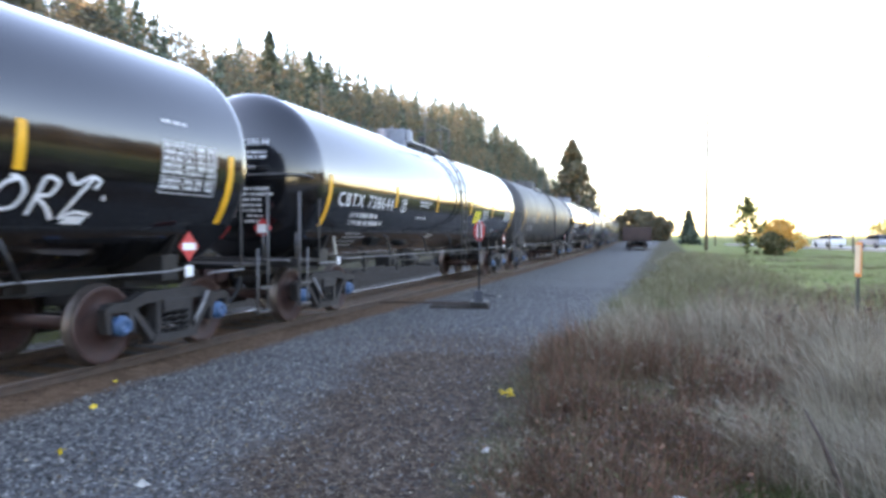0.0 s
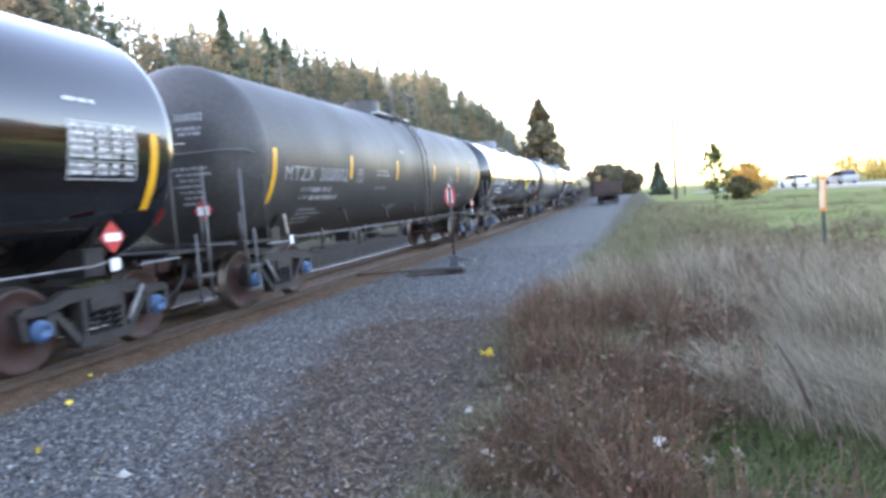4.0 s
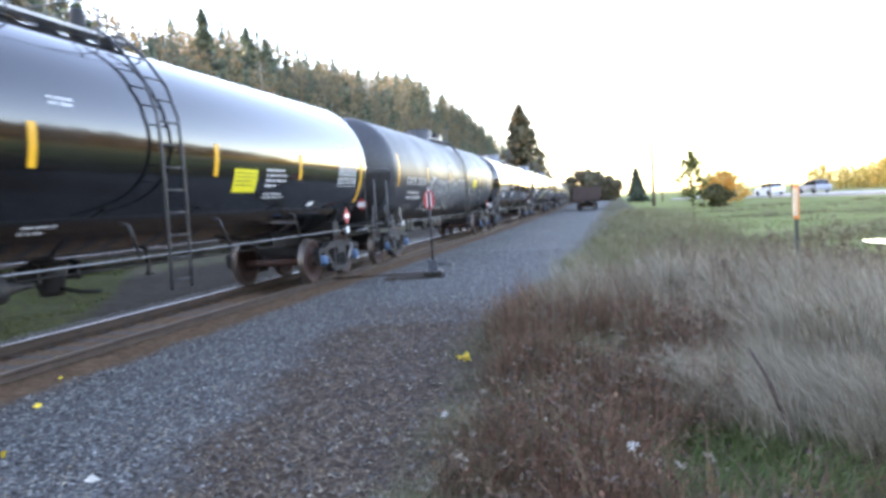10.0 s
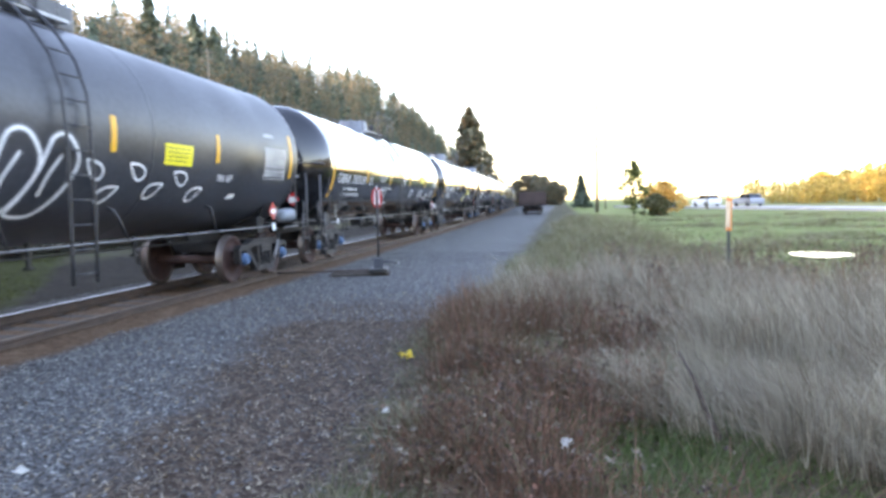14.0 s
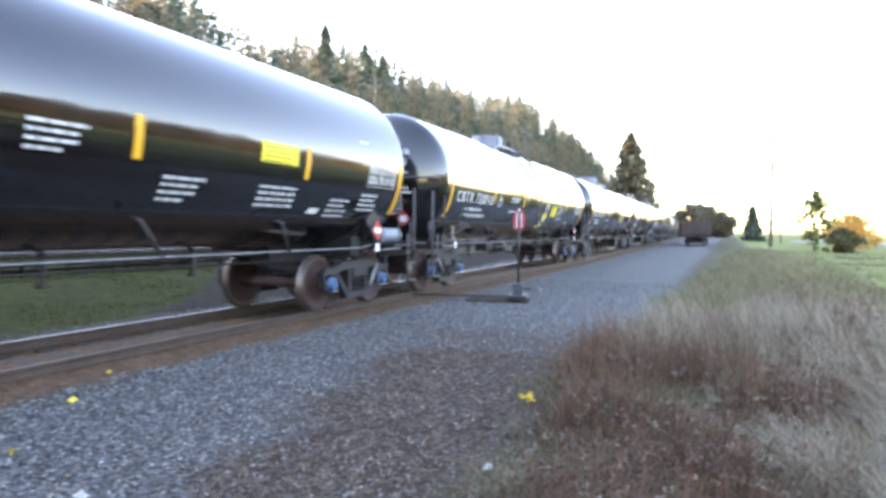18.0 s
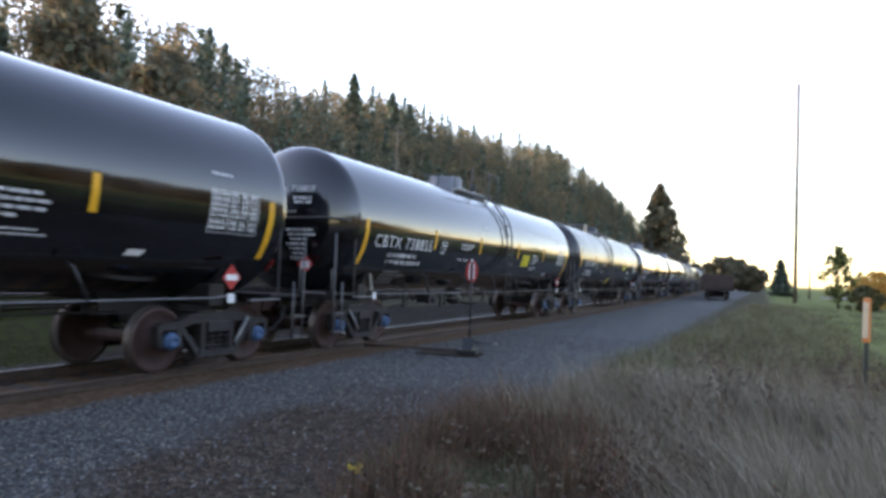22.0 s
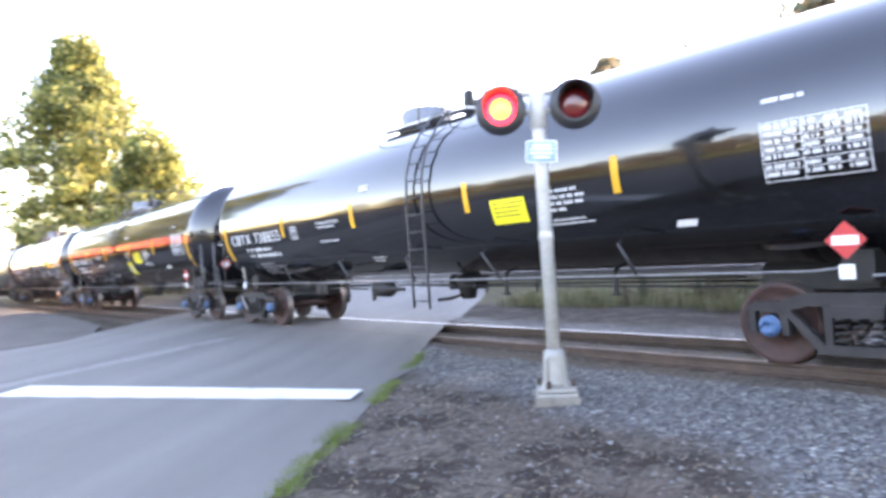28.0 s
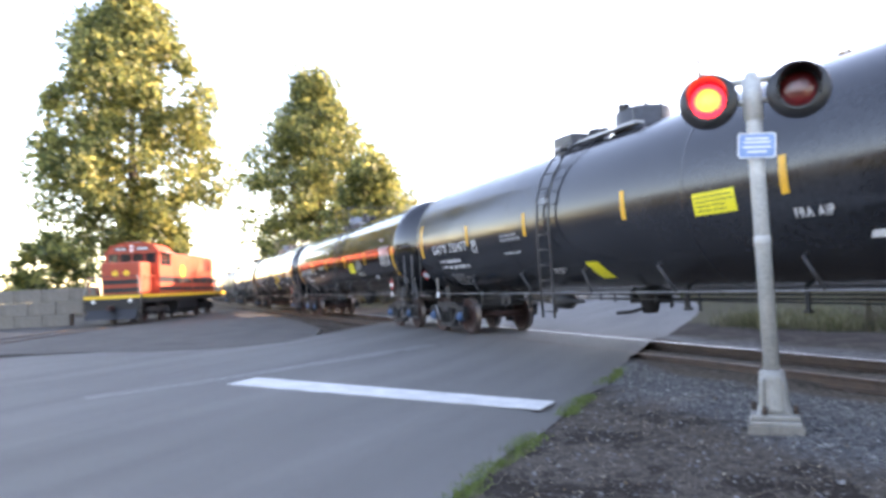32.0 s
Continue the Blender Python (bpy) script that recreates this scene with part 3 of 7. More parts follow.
def cap_bm(bm, s):
    turned(bm, [(0.98 * s, 0.115), (1.098 * s, 0.12), (1.1 * s, 0.119), (1.102 * s, 0.117), (1.104 * s, 0.1), (1.106 * s, 0.098), (1.148 * s, 0.094), (1.15 * s, 0.092), (1.152 * s, 0.09), (1.153 * s, 0.05), (1.14 * s, 0.045), (1.14 * s, 0.005)], "y", 20)
    for k in range(3):
        a = 2 * math.pi * k / 3
        turned(bm, [(1.13 * s, 0.018), (1.175 * s, 0.018), (1.18 * s, 0.01)], "y", 8, math.sin(a) * 0.06, 0, math.cos(a) * 0.06)


def side_frame(bm, s):
    """A cast side frame with its two windows, arched over the journals."""
    y0, y1 = s * 0.96, s * 1.09
    top = [(-1.13, 0.66), (-1.05, 0.72), (-0.78, 0.72), (-0.52, 0.82), (0.52, 0.82), (0.78, 0.72), (1.05, 0.72), (1.13, 0.66)]
    low = [(-1.13, 0.60), (-1.0, 0.62), (-0.78, 0.60), (-0.5, 0.68), (0.5, 0.68), (0.78, 0.60), (1.0, 0.62), (1.13, 0.60)]
    for i in range(7):
        prism(bm, [low[i], low[i + 1], top[i + 1], top[i]], y0, y1)
    for m in (-1, 1):
        prism(bm, [(m * 1.13, 0.62), (m * 1.05, 0.62), (m * 1.03, 0.38), (m * 1.1, 0.38)], y0, y1)
        prism(bm, [(m * 0.74, 0.62), (m * 0.68, 0.64), (m * 0.30, 0.24), (m * 0.40, 0.2)], y0, y1)
        prism(bm, [(m * 0.80, 0.62), (m * 0.70, 0.62), (m * 0.68, 0.36), (m * 0.75, 0.36)], y0, y1)
        prism(bm, [(m * 0.33, 0.7), (m * 0.25, 0.7), (m * 0.25, 0.24), (m * 0.33, 0.24)], y0, y1)
    prism(bm, [(-0.42, 0.18), (0.42, 0.18), (0.36, 0.28), (-0.36, 0.28)], y0 - s * 0.03, y1 + s * 0.02)
    box(bm, -0.24, 0.24, min(s * 0.9, s * 1.13), max(s * 0.9, s * 1.13), 0.56, 0.7, 0.02)


def springs(bm, s):
    tube(bm, [(0.062 * math.cos(a), s * 1.07 + 0.062 * math.sin(a), 0.285 + 0.0115 * a) for a in np.linspace(0, 24, 48)], 0.014, 5)


def bolster(bm):
    box(bm, -0.2, 0.2, -1.0, 1.0, 0.55, 0.8, 0.03)
    turned(bm, [(0.78, 0.2), (0.95, 0.2)], "z", 20)
    for m in (-1, 1):
        box(bm, m * 0.36 - 0.05, m * 0.36 + 0.05, -0.9, 0.9, 0.34, 0.5, 0.02)
        for s in (-1, 1):
            box(bm, m * 0.40 - 0.03, m * 0.40 + 0.06, s * 0.765 - 0.06, s * 0.765 + 0.06, 0.3, 0.58, 0.015)


def plank(bm, u0, u1, y0, y1):
    box(bm, u0, u1, y0, y1, 3.93, 3.975, 0.006)


def ladder(bm, s):
    """Side ladder that follows the tank up to the platform."""
    arc = [(-1.55, 0.6), (-1.56, 1.0), (-1.57, 1.6), (-1.58, 2.3), (-1.55, 2.85), (-1.42, 3.25), (-1.18, 3.6), (-0.95, 3.85), (-0.75, 4.0)]
    for u in (0.32, 0.74):
        tube(bm, [(u, -s * y, z) for y, z in arc], 0.022, 6)
    for i in range(12):
        z = 0.72 + i * 0.29
        y = float(np.interp(z, [a[1] for a in arc], [a[0] for a in arc]))
        tube(bm, [(0.32, -s * y, z), (0.74, -s * y, z)], 0.013, 6)


def dome(bm):
    turned(bm, [(1.38, 0.62), (1.44, 0.54), (1.5, 0.485), (1.8, 0.48), (1.83, 0.47), (1.835, 0.44)], "z", 36, -0.89, 0, TANK_Z)


def dome_lid(bm):
    """A flat hinged cover inside the rim, with its eye bolts and hinge."""
    turned(bm, [(4.32, 0.44), (4.35, 0.43), (4.365, 0.3), (4.37, 0.04)], "z", 32, -0.89, 0, 0)
    for k in range(8):
        a = k * math.pi / 4 + 0.2
        turned(bm, [(4.3, 0.022), (4.4, 0.022), (4.41, 0.012)], "z", 8, -0.89 + 0.4 * math.cos(a), 0.4 * math.sin(a), 0)
    box(bm, -0.97, -0.81, 0.36, 0.5, 4.3, 4.42, 0.015)


def dome_seam(bm, a):
    """One upright bracket on the housing's side."""
    c, d = math.cos(a), math.sin(a)
    tube(bm, [(-0.89 + 0.49 * c, 0.49 * d, 3.96), (-0.89 + 0.49 * c, 0.49 * d, 4.3)], 0.016, 6)


def guard_rail(bm):
    """A loop of pipe round the platform."""
    tube(bm, [(-1.24, -1.0, 4.59), (0.87, -1.0, 4.59), (0.87, 1.0, 4.59), (-1.24, 1.0, 4.59)], 0.016, 6, True)


def guard_post(bm, u, y):
    z = TANK_Z + math.sqrt(TANK_R ** 2 - (y * 0.95) ** 2)
    tube(bm, [(u, y * 0.95, z - 0.02), (u, y, z + 0.25), (u, y, 4.59)], 0.014, 6)


def side_house(bm):
    """A low boxy valve housing beside the manway."""
    box(bm, 0.95, 1.65, -0.34, 0.34, 3.95, 4.33, 0.05)


def air_tank(bm):
    turned(bm, [(7.44, 0.05), (7.47, 0.12), (7.53, 0.135), (8.1, 0.135), (8.16, 0.12), (8.19, 0.05)], "x", 18, 0, -1.22, 1.27)


def vent(bm, u, y, r, h):
    turned(bm, [(3.85, r), (4.0 + h, r), (4.03 + h, r * 0.6)], "z", 16, u, y, 0)


def outlet(bm):
    turned(bm, [(0.62, 0.13), (0.7, 0.16), (0.85, 0.18), (1.05, 0.26)], "z", 20)
    box(bm, -0.36, -0.3, -0.16, 0.16, 0.8, 1.05, 0.01)
    box(bm, 0.3, 0.36, -0.16, 0.16, 0.8, 1.05, 0.01)
    tube(bm, [(0.0, -0.1, 0.72), (0.0, -0.45, 0.66), (0.0, -0.75, 0.66)], 0.03, 6)


def end_sill(bm, e):
    """Stub sill, bolster web and deck of one end; e is the end's sign."""
    def bx(u0, u1, *r):
        box(bm, min(e * u0, e * u1), max(e * u0, e * u1), *r)
    bx(5.6, 8.55, -0.18, 0.18, 0.78, 1.06, 0.01)
    bx(6.8, 7.1, -1.02, 1.02, 0.92, 1.25, 0.02)
    prism(bm, [(-1.12, 1.5), (-0.9, 1.05), (0.9, 1.05), (1.12, 1.5), (0.9, 1.3), (-0.9, 1.3)], e * 6.92, e * 6.98, "x")


def end_deck(bm, e):
    def bx(u0, u1, *r):
        box(bm, min(e * u0, e * u1), max(e * u0, e * u1), *r)
    bx(7.75, 8.6, -1.4, 1.4, 1.06, 1.10, 0.005)
    bx(8.52, 8.62, -1.42, 1.42, 0.98, 1.14, 0.01)


def end_rails(bm, e):
    for s in (-1, 1):
        tube(bm, [(e * 7.9, s * 1.42, 1.1), (e * 7.9, s * 1.42, 2.36), (e * 7.95, s * 1.4, 2.45), (e * 8.3, s * 1.38, 2.49), (e * 8.5, s * 1.2, 2.5), (e * 8.53, 0, 2.5)], 0.016, 8)
        for u, top in ((8.3, 1.3), (8.56, 2.2)):
            tube(bm, [(e * u, s * 1.42, 0.35), (e * u, s * 1.42, top)], 0.02, 8)
        for z in (0.38, 0.72):
            box(bm, min(e * 8.28, e * 8.58), max(e * 8.28, e * 8.58), s * 1.42 - 0.06, s * 1.42 + 0.06, z, z + 0.025)
    tube(bm, [(e * 8.55, -1.35, 1.14), (e * 8.55, -1.35, 1.55)], 0.018, 6)


def coupler(bm, e):
    def bx(u0, u1, *r):
        box(bm, min(e * u0, e * u1), max(e * u0, e * u1), *r)
    bx(8.5, 8.8, -0.08, 0.08, 0.80, 0.96, 0.015)
    prism(bm, [(e * 8.74, -0.16), (e * 8.98, -0.17), (e * 9.02, -0.04), (e * 8.9, 0.0), (e * 9.0, 0.06), (e * 8.97, 0.16), (e * 8.74, 0.14)], 0.74, 1.0, "z")


def head_shield(bm, e):
    """Half-height steel plate that follows the dished head."""
    rows = []
    for z in np.linspace(TANK_Z - 0.93 * TANK_R, 2.42, 10):
        w = math.sqrt((0.95 * TANK_R) ** 2 - (z - TANK_Z) ** 2)
        row = []
        for y in np.linspace(-w, w, 15):
            q = math.hypot(y, z - TANK_Z) / TANK_R
            row.append(bm.verts.new((e * (HALF + 0.62 * math.sqrt(max(0, 1 - q * q)) + 0.05), y, z)))
        rows.append(row)
    for a, b in zip(rows, rows[1:]):
        for k in range(14):
            bm.faces.new((a[k], a[k + 1], b[k + 1], b[k]))
    bmesh.ops.recalc_face_normals(bm, faces=bm.faces)
    bmesh.ops.solidify(bm, geom=bm.faces[:], thickness=0.02)


def hose(bm, e):
    tube(bm, [(e * 8.6, -0.35, 0.82), (e * 8.7, -0.36, 0.6), (e * 8.82, -0.3, 0.42), (e * 8.95, -0.22, 0.36), (e * 9.02, -0.18, 0.36)], 0.03, 8)


def side_pipe(bm, s):
    tube(bm, [(-7.0, s * 1.3, 1.1), (-6.6, s * 1.3, 1.06), (0.2, s * 1.3, 1.05), (6.6, s * 1.3, 1.06), (7.0, s * 1.3, 1.1)], 0.011, 8)


def brace(bm, u, d, s):
    """A stub brace that runs down the tank's flank to the side pipe."""
    tube(bm, [(u, s * 1.25, 1.5), (u + 0.02, s * 1.34, 1.46), (u + d, s * 1.31, 1.06)], 0.02, 6)


def brake_cylinder(bm):
    turned(bm, [(-1.95, 0.06), (-1.9, 0.15), (-1.45, 0.15), (-1.42, 0.08), (-1.1, 0.03), (-1.0, 0.03)], "x", 16, 0, -0.75, 0.86)


def brake_valve(bm):
    box(bm, -3.86, -3.38, -1.05, -0.7, 0.78, 1.0, 0.04)
    turned(bm, [(-1.1, 0.06), (-1.06, 0.09), (-0.98, 0.09)], "y", 12, -3.62, 0, 0.88)


def brake_rod(bm, u0, u1, y, z0, z1):
    tube(bm, [(u0, y, z0), (u0 + 0.25 * (u1 - u0), y, z0 + 0.5 * (z1 - z0) + 0.015), (u1, y, z1)], 0.016, 6)


def rod_hanger(bm, u, y):
    box(bm, u - 0.03, u + 0.03, y - 0.02, y + 0.02, 0.72, 1.12, 0.008)
    box(bm, u - 0.05, u + 0.05, y - 0.05, y + 0.05, 0.72, 0.76, 0.008)


def brake_lever(bm):
    prism(bm, [(-2.3, 0.62), (-2.22, 0.62), (-2.12, 0.98), (-2.24, 1.0)], -0.62, -0.58)


def stroke(bm, pts, r, lift=0.0):
    """One painted stroke through (along, height) points, smoothed, on the tank's near flank."""
    out = []
    n = len(pts)
    for i in range(n - 1):
        p0, p1, p2, p3 = (pts[max(0, min(n - 1, j))] for j in (i - 1, i, i + 1, i + 2))
        for k in range(6):
            t = k / 6
            u, z = (0.5 * (2 * p1[c] + (p2[c] - p0[c]) * t + (2 * p0[c] - 5 * p1[c] + 4 * p2[c] - p3[c]) * t * t + (3 * p1[c] - p0[c] - 3 * p2[c] + p3[c]) * t ** 3) for c in (0, 1))
            out.append((u, z))
    out.append(pts[-1])
    flat = []
    for u, z in out:
        g = math.asin(max(-0.99, min(0.99, (z - TANK_Z) / TANK_R)))
        flat.append((u, -math.cos(g) * (TANK_R + lift), TANK_Z + math.sin(g) * (TANK_R + lift)))
    tube_flat(bm, flat, r)


def scrawl(bm, r, lift):
    """A quick three-letter sprayed tag."""
    stroke(bm, [(4.5, 2.03), (4.36, 1.98), (4.28, 1.86), (4.36, 1.75), (4.52, 1.78), (4.58, 1.92), (4.5, 2.03), (4.4, 2.05)], r, lift)
    stroke(bm, [(4.68, 1.7), (4.72, 1.9), (4.78, 2.06), (4.92, 2.02), (4.86, 1.9), (4.72, 1.88), (4.86, 1.78), (4.98, 1.66)], r, lift)
    stroke(bm, [(5.02, 2.12), (5.12, 2.02), (5.3, 2.1), (5.42, 2.06), (5.36, 1.98)], r, lift)
    stroke(bm, [(5.32, 2.08), (5.16, 1.86), (5.06, 1.68), (5.2, 1.74), (5.42, 1.72)], r, lift)
    stroke(bm, [(5.5, 1.9), (5.53, 1.9)], r * 1.4, lift)


def mural(bm, r, lift):
    """Leaning bubble letters in outline, run together, with strokes inside."""
    q = random.Random(5)
    u = -4.2
    for k in range(8):
        w, lean = q.uniform(0.54, 0.68), q.uniform(0.25, 0.4)
        lo, hi = 1.40 + q.uniform(-0.04, 0.05), 2.28 + q.uniform(-0.08, 0.08)
        m = (lo + hi) / 2
        stroke(bm, [(u, lo), (u + 0.1 + lean * 0.3, m), (u + 0.06 + lean, hi - 0.05), (u + w * 0.55 + lean, hi), (u + w + lean * 0.8, m + 0.18), (u + w + lean * 0.35, m - 0.18), (u + w * 0.75, lo), (u + w * 0.3, lo - 0.03), (u, lo)], r, lift)
        stroke(bm, [(u + w * 0.45 + lean * 0.25, lo + 0.2), (u + w * 0.4 + lean * 0.5, m), (u + w * 0.5 + lean * 0.8, hi - 0.22)], r * 0.8, lift)
        u += w + 0.02
    stroke(bm, [(-4.5, 1.36), (-4.25, 1.72), (-4.0, 2.0), (-3.85, 2.36), (-3.6, 2.28)], r, lift)


def drops(bm):
    """Six sprayed teardrop outlines."""
    for u, z, t in ((1.41, 1.99, 2.5), (1.81, 1.69, 0.5), (2.28, 2.0, 2.6), (2.8, 1.75, 0.5), (3.38, 1.94, 2.7), (3.95, 1.71, 0.5)):
        pts = []
        for i in range(25):
            a = 2 * math.pi * i / 24
            lx, lz = 0.21 * math.cos(a), 0.13 * math.sin(a) * math.sin(a / 2) ** 1.2
            uu, zz = u + lx * math.cos(t) - lz * math.sin(t), z + lx * math.sin(t) * 0.8 + lz * math.cos(t)
            g = math.asin(max(-0.99, min(0.99, (zz - TANK_Z) / TANK_R)))
            pts.append((uu, -math.cos(g) * (TANK_R + 0.004), TANK_Z + math.sin(g) * TANK_R))
        tube_flat(bm, pts, 0.016)


def tube_flat(bm, pts, r):
    """A flat painted stroke on the tank's flank."""
    pts = [Vector(p) for p in pts]
    prev = None
    for i, p in enumerate(pts):
        d = (pts[min(i + 1, len(pts) - 1)] - pts[max(i - 1, 0)]).normalized()
        nrm = Vector((0, p.y, p.z - TANK_Z)).normalized()
        w = d.cross(nrm).normalized() * r
        p = p + nrm * 0.005
        a, b = bm.verts.new(p + w), bm.verts.new(p - w)
        if prev:
            bm.faces.new((prev[0], prev[1], b, a))
        prev = (a, b)


def on_flank(u, z, lift=0.012):
    """The pose of flat lettering on the near flank."""
    a = math.asin((z - TANK_Z) / TANK_R)
    return pose(u, -math.cos(a) * (TANK_R + lift), TANK_Z + math.sin(a) * (TANK_R + lift), 90 - math.degrees(a), 0, 0)


SHARED = {}


def shared(name, fn, material, *a):
    """Meshes that all cars have in common are made once."""
    key = (name, a, material.name)
    if key not in SHARED:
        SHARED[key] = mesh_of(build(fn, *a), name, material)
    return SHARED[key]


def wheel_mesh(s):
    if ("wheel", s) not in SHARED:
        SHARED["wheel", s] = mesh_of(build(wheel, s), "wheel", [M["wheel"], M["wheel_rim"]])
    return SHARED["wheel", s]


# where the six reflective stripes stand along each kind of car
STRIPES = {
    "cbtx": (-7.58, -4.44, -1.57, 1.69, 4.46, 7.58),
    "gbrx": (-7.60, -4.40, -1.50, 1.68, 4.78, 7.80),
    "gatx": (-7.55, -4.55, -1.42, 1.71, 4.42, 7.56),
    "gatx_turned": (-7.55, -4.59, -1.87, 1.27, 4.27, 7.40),
}


def tank_car(mark, paint, label, extra=()):
    car = thing("tank_car", label, "tank car", group="freight train of tank cars")
    shell = M["satin"] if "reversed" in extra else M[paint]
    tank = part("tank", shared("tank", tank_profile, shell), None, car)
    for u in () if paint == "gloss" else (-HALF + 0.05, HALF - 0.05, -2.6, 2.6):
        part("weld_band", shared("weld_band", ring, shell, u, 0.02, 0.0015), None, tank)
    kind = "gatx_turned" if "reversed" in extra else "gatx" if paint == "dull" else "gbrx" if "lines" in extra else "cbtx"
    high = 0.11 if paint == "dull" else 0.0
    ends = (2.05, 2.93) if paint == "dull" else (1.66, 2.55)
    for k, u in enumerate(STRIPES[kind]):
        z0, z1 = ends if k in (0, 5) else (2.1 + high, 2.56 + high)
        w = 0.055 if 0 < k < 5 else 0.065
        part("reflective_stripe", shared("reflective_stripe", skin, M["yellow"], u - w, u + w, z0, z1, 0.0, 0.006, 6), None, car, "yellow reflective stripe")
    stencil = M["white"] if "faded" not in extra else M["ghost"]
    gatx = paint == "dull"
    if mark:
        part("lettering", lettering(mark, 2.6 if not gatx else 2.1, 0.25 if not gatx else 0.22, stencil), None, car, "white stencilled reporting mark", on_flank(-5.92 if not gatx else -5.72, 2.16 if not gatx else 2.21))
        for z, words in ((1.89, "LD LMT"), (1.75, "LT WT")):
            part("lettering", lettering(words, 0.4 if words == "LD LMT" else 0.32, 0.08, stencil), None, car, "small stencilled weight mark", on_flank(-6.35, z))
    part("stencil", shared("stencil", bars, stencil, -6.1, -4.7, 1.925, 1, 0.08, 0.07, 5), None, car, "small stencilled line")
    part("stencil", shared("stencil", bars, stencil, -6.1, -4.7, 1.78, 1, 0.08, 0.07, 25), None, car, "small stencilled line")
    part("stencil", shared("stencil", bars, M["ghost"], -6.3, -5.1, 1.55, 4, 0.035, 0.04, 6), None, car, "small stencilled lines")
    if paint == "gloss":
        part("lettering", lettering("THERMAL PROTECTION", 0.84, 0.058, stencil), None, car, "small white stencilled words", on_flank(-2.5, 2.285))
        part("lettering", lettering("SYSTEM EQUIPPED", 0.66, 0.058, stencil), None, car, "small white stencilled words", on_flank(-2.58, 2.195))
    else:
        part("stencil", shared("stencil", bars, M["ghost"], -2.95, -2.1, 2.31, 2, 0.05, 0.04, 7), None, car, "small stencilled lines")
    part("stencil", shared("stencil", bars, stencil, -2.95, -2.2, 1.93, 1, 0.035, 0.04, 8), None, car, "small white stencilled line")
    part("stencil", shared("stencil", bars, stencil, -1.45, -0.9, 1.52, 2, 0.03, 0.03, 9), None, car, "small white stencilled lines")
    top = 1.35 if "patch" in extra else -1.3
    part("stencil", shared("stencil", bars, stencil, top, top + 0.6, 2.86, 2, 0.03, 0.03, 10), None, car, "small white stencilled lines")
    if kind == "cbtx":
        part("stencil", shared("stencil", bars, stencil, 3.2, 3.95, 2.26, 4, 0.04, 0.045, 11), None, car, "small white stencilled lines")
        part("stencil", shared("stencil", bars, stencil, 3.2, 4.0, 1.86, 2, 0.025, 0.03, 12), None, car, "small white stencilled lines")
    part("stencil", shared("stencil", skin, stencil, 5.12, 5.38, 1.62, 1.7, 0.05), None, car, "small white stencilled patch")
    part("capacity_table", shared("capacity_table", data_table, stencil), None, car, "white stencilled capacity table", pose(0.33, 0, TANK_Z, -4.5) @ pose(0, 0, -TANK_Z) if kind == "gbrx" else None)
    part("stencil", shared("stencil", bars, stencil, 6.3, 6.8, 2.86, 1, 0.04, 0.03, 13), None, car, "small white stencilled line")

    def frame_box(bm):
        skin(bm, -4.09, -3.81, 2.27, 2.29)
        skin(bm, -4.09, -3.81, 2.03, 2.05)
        skin(bm, -4.09, -4.07, 2.03, 2.29)
        skin(bm, -3.83, -3.81, 2.03, 2.29)
        skin(bm, -4.02, -3.88, 2.19, 2.23)
    part("stencil_box", shared("stencil_box", frame_box, stencil), None, car, "small white stencilled square", pose(-0.33 if gatx else 0.0, 0, 0))
    part("lettering", lettering("C", 0.085, 0.085, stencil), None, car, "white stencilled letter", on_flank(-4.28 if gatx else -3.95, 2.12))
    faded = "faded" in extra
    lu, lz, lw, lh = (2.78, 2.10, 0.74, 0.3) if kind == "gatx_turned" else (2.87, 2.11, 0.76, 0.31) if gatx else (3.7, 2.27, 0.82, 0.27) if "lines" in extra else (2.2, 1.87, 0.7, 0.36)
    pl = None if faded else part("warning_label", shared("warning_label", skin, M["sign_yellow"], lu, lu + lw, lz, lz + lh), None, car, "yellow warning label with faint lines")
    if pl:
        part("label_print", shared("label_print", bars, M["ink"], lu + 0.06, lu + lw - 0.04, lz + lh - 0.05, 4, 0.022, 0.04, 14), None, pl)["kind"] = "stuff"
        pl.children[0].matrix_basis = pose(0, -0.004, 0)
    if gatx:
        part("lettering", lettering("FRA AIP", 0.5, 0.12, stencil), None, car, "white stencilled words", on_flank(4.58 if kind == "gatx_turned" else 4.76, 1.97))
    for e in (-1, 1):
        dz = 1.36
        if e > 0:
            aside = pose(0.3, 0, 0) if kind == "gbrx" else None
            d = part("hazard_placard", shared("hazard_placard", diamond, M["red"], 6.95, dz, 0.19, -1.3), None, car, "red diamond hazard placard", aside)
            if aside:
                part("placard_holder", shared("placard_holder", diamond, M["frame"], 7.14, 1.52, 0.26, -1.27), None, car, "dark placard holder")
            part("placard_tag", shared("placard_tag", box, M["white"], 6.88, 7.02, -1.315, -1.305, 0.98, 1.12), None, car, "small white tag", aside)
            part("placard_number", shared("placard_number", box, M["white"], 6.83, 7.07, -1.315, -1.31, dz - 0.045, dz + 0.045), None, d, "white panel")
        else:
            part("placard_tag", shared("placard_tag", box, M["white"], -7.0, -6.88, -1.315, -1.305, 0.96, 1.1), None, car, "small white tag")
            part("saddle_plate", shared("saddle_plate", lambda bm: prism(bm, [(-7.1, 1.48), (-7.02, 1.14), (-6.95, 1.14), (-7.03, 1.48)], -1.26, -1.28), M["galv"]), None, car, "pale slanting saddle plate")
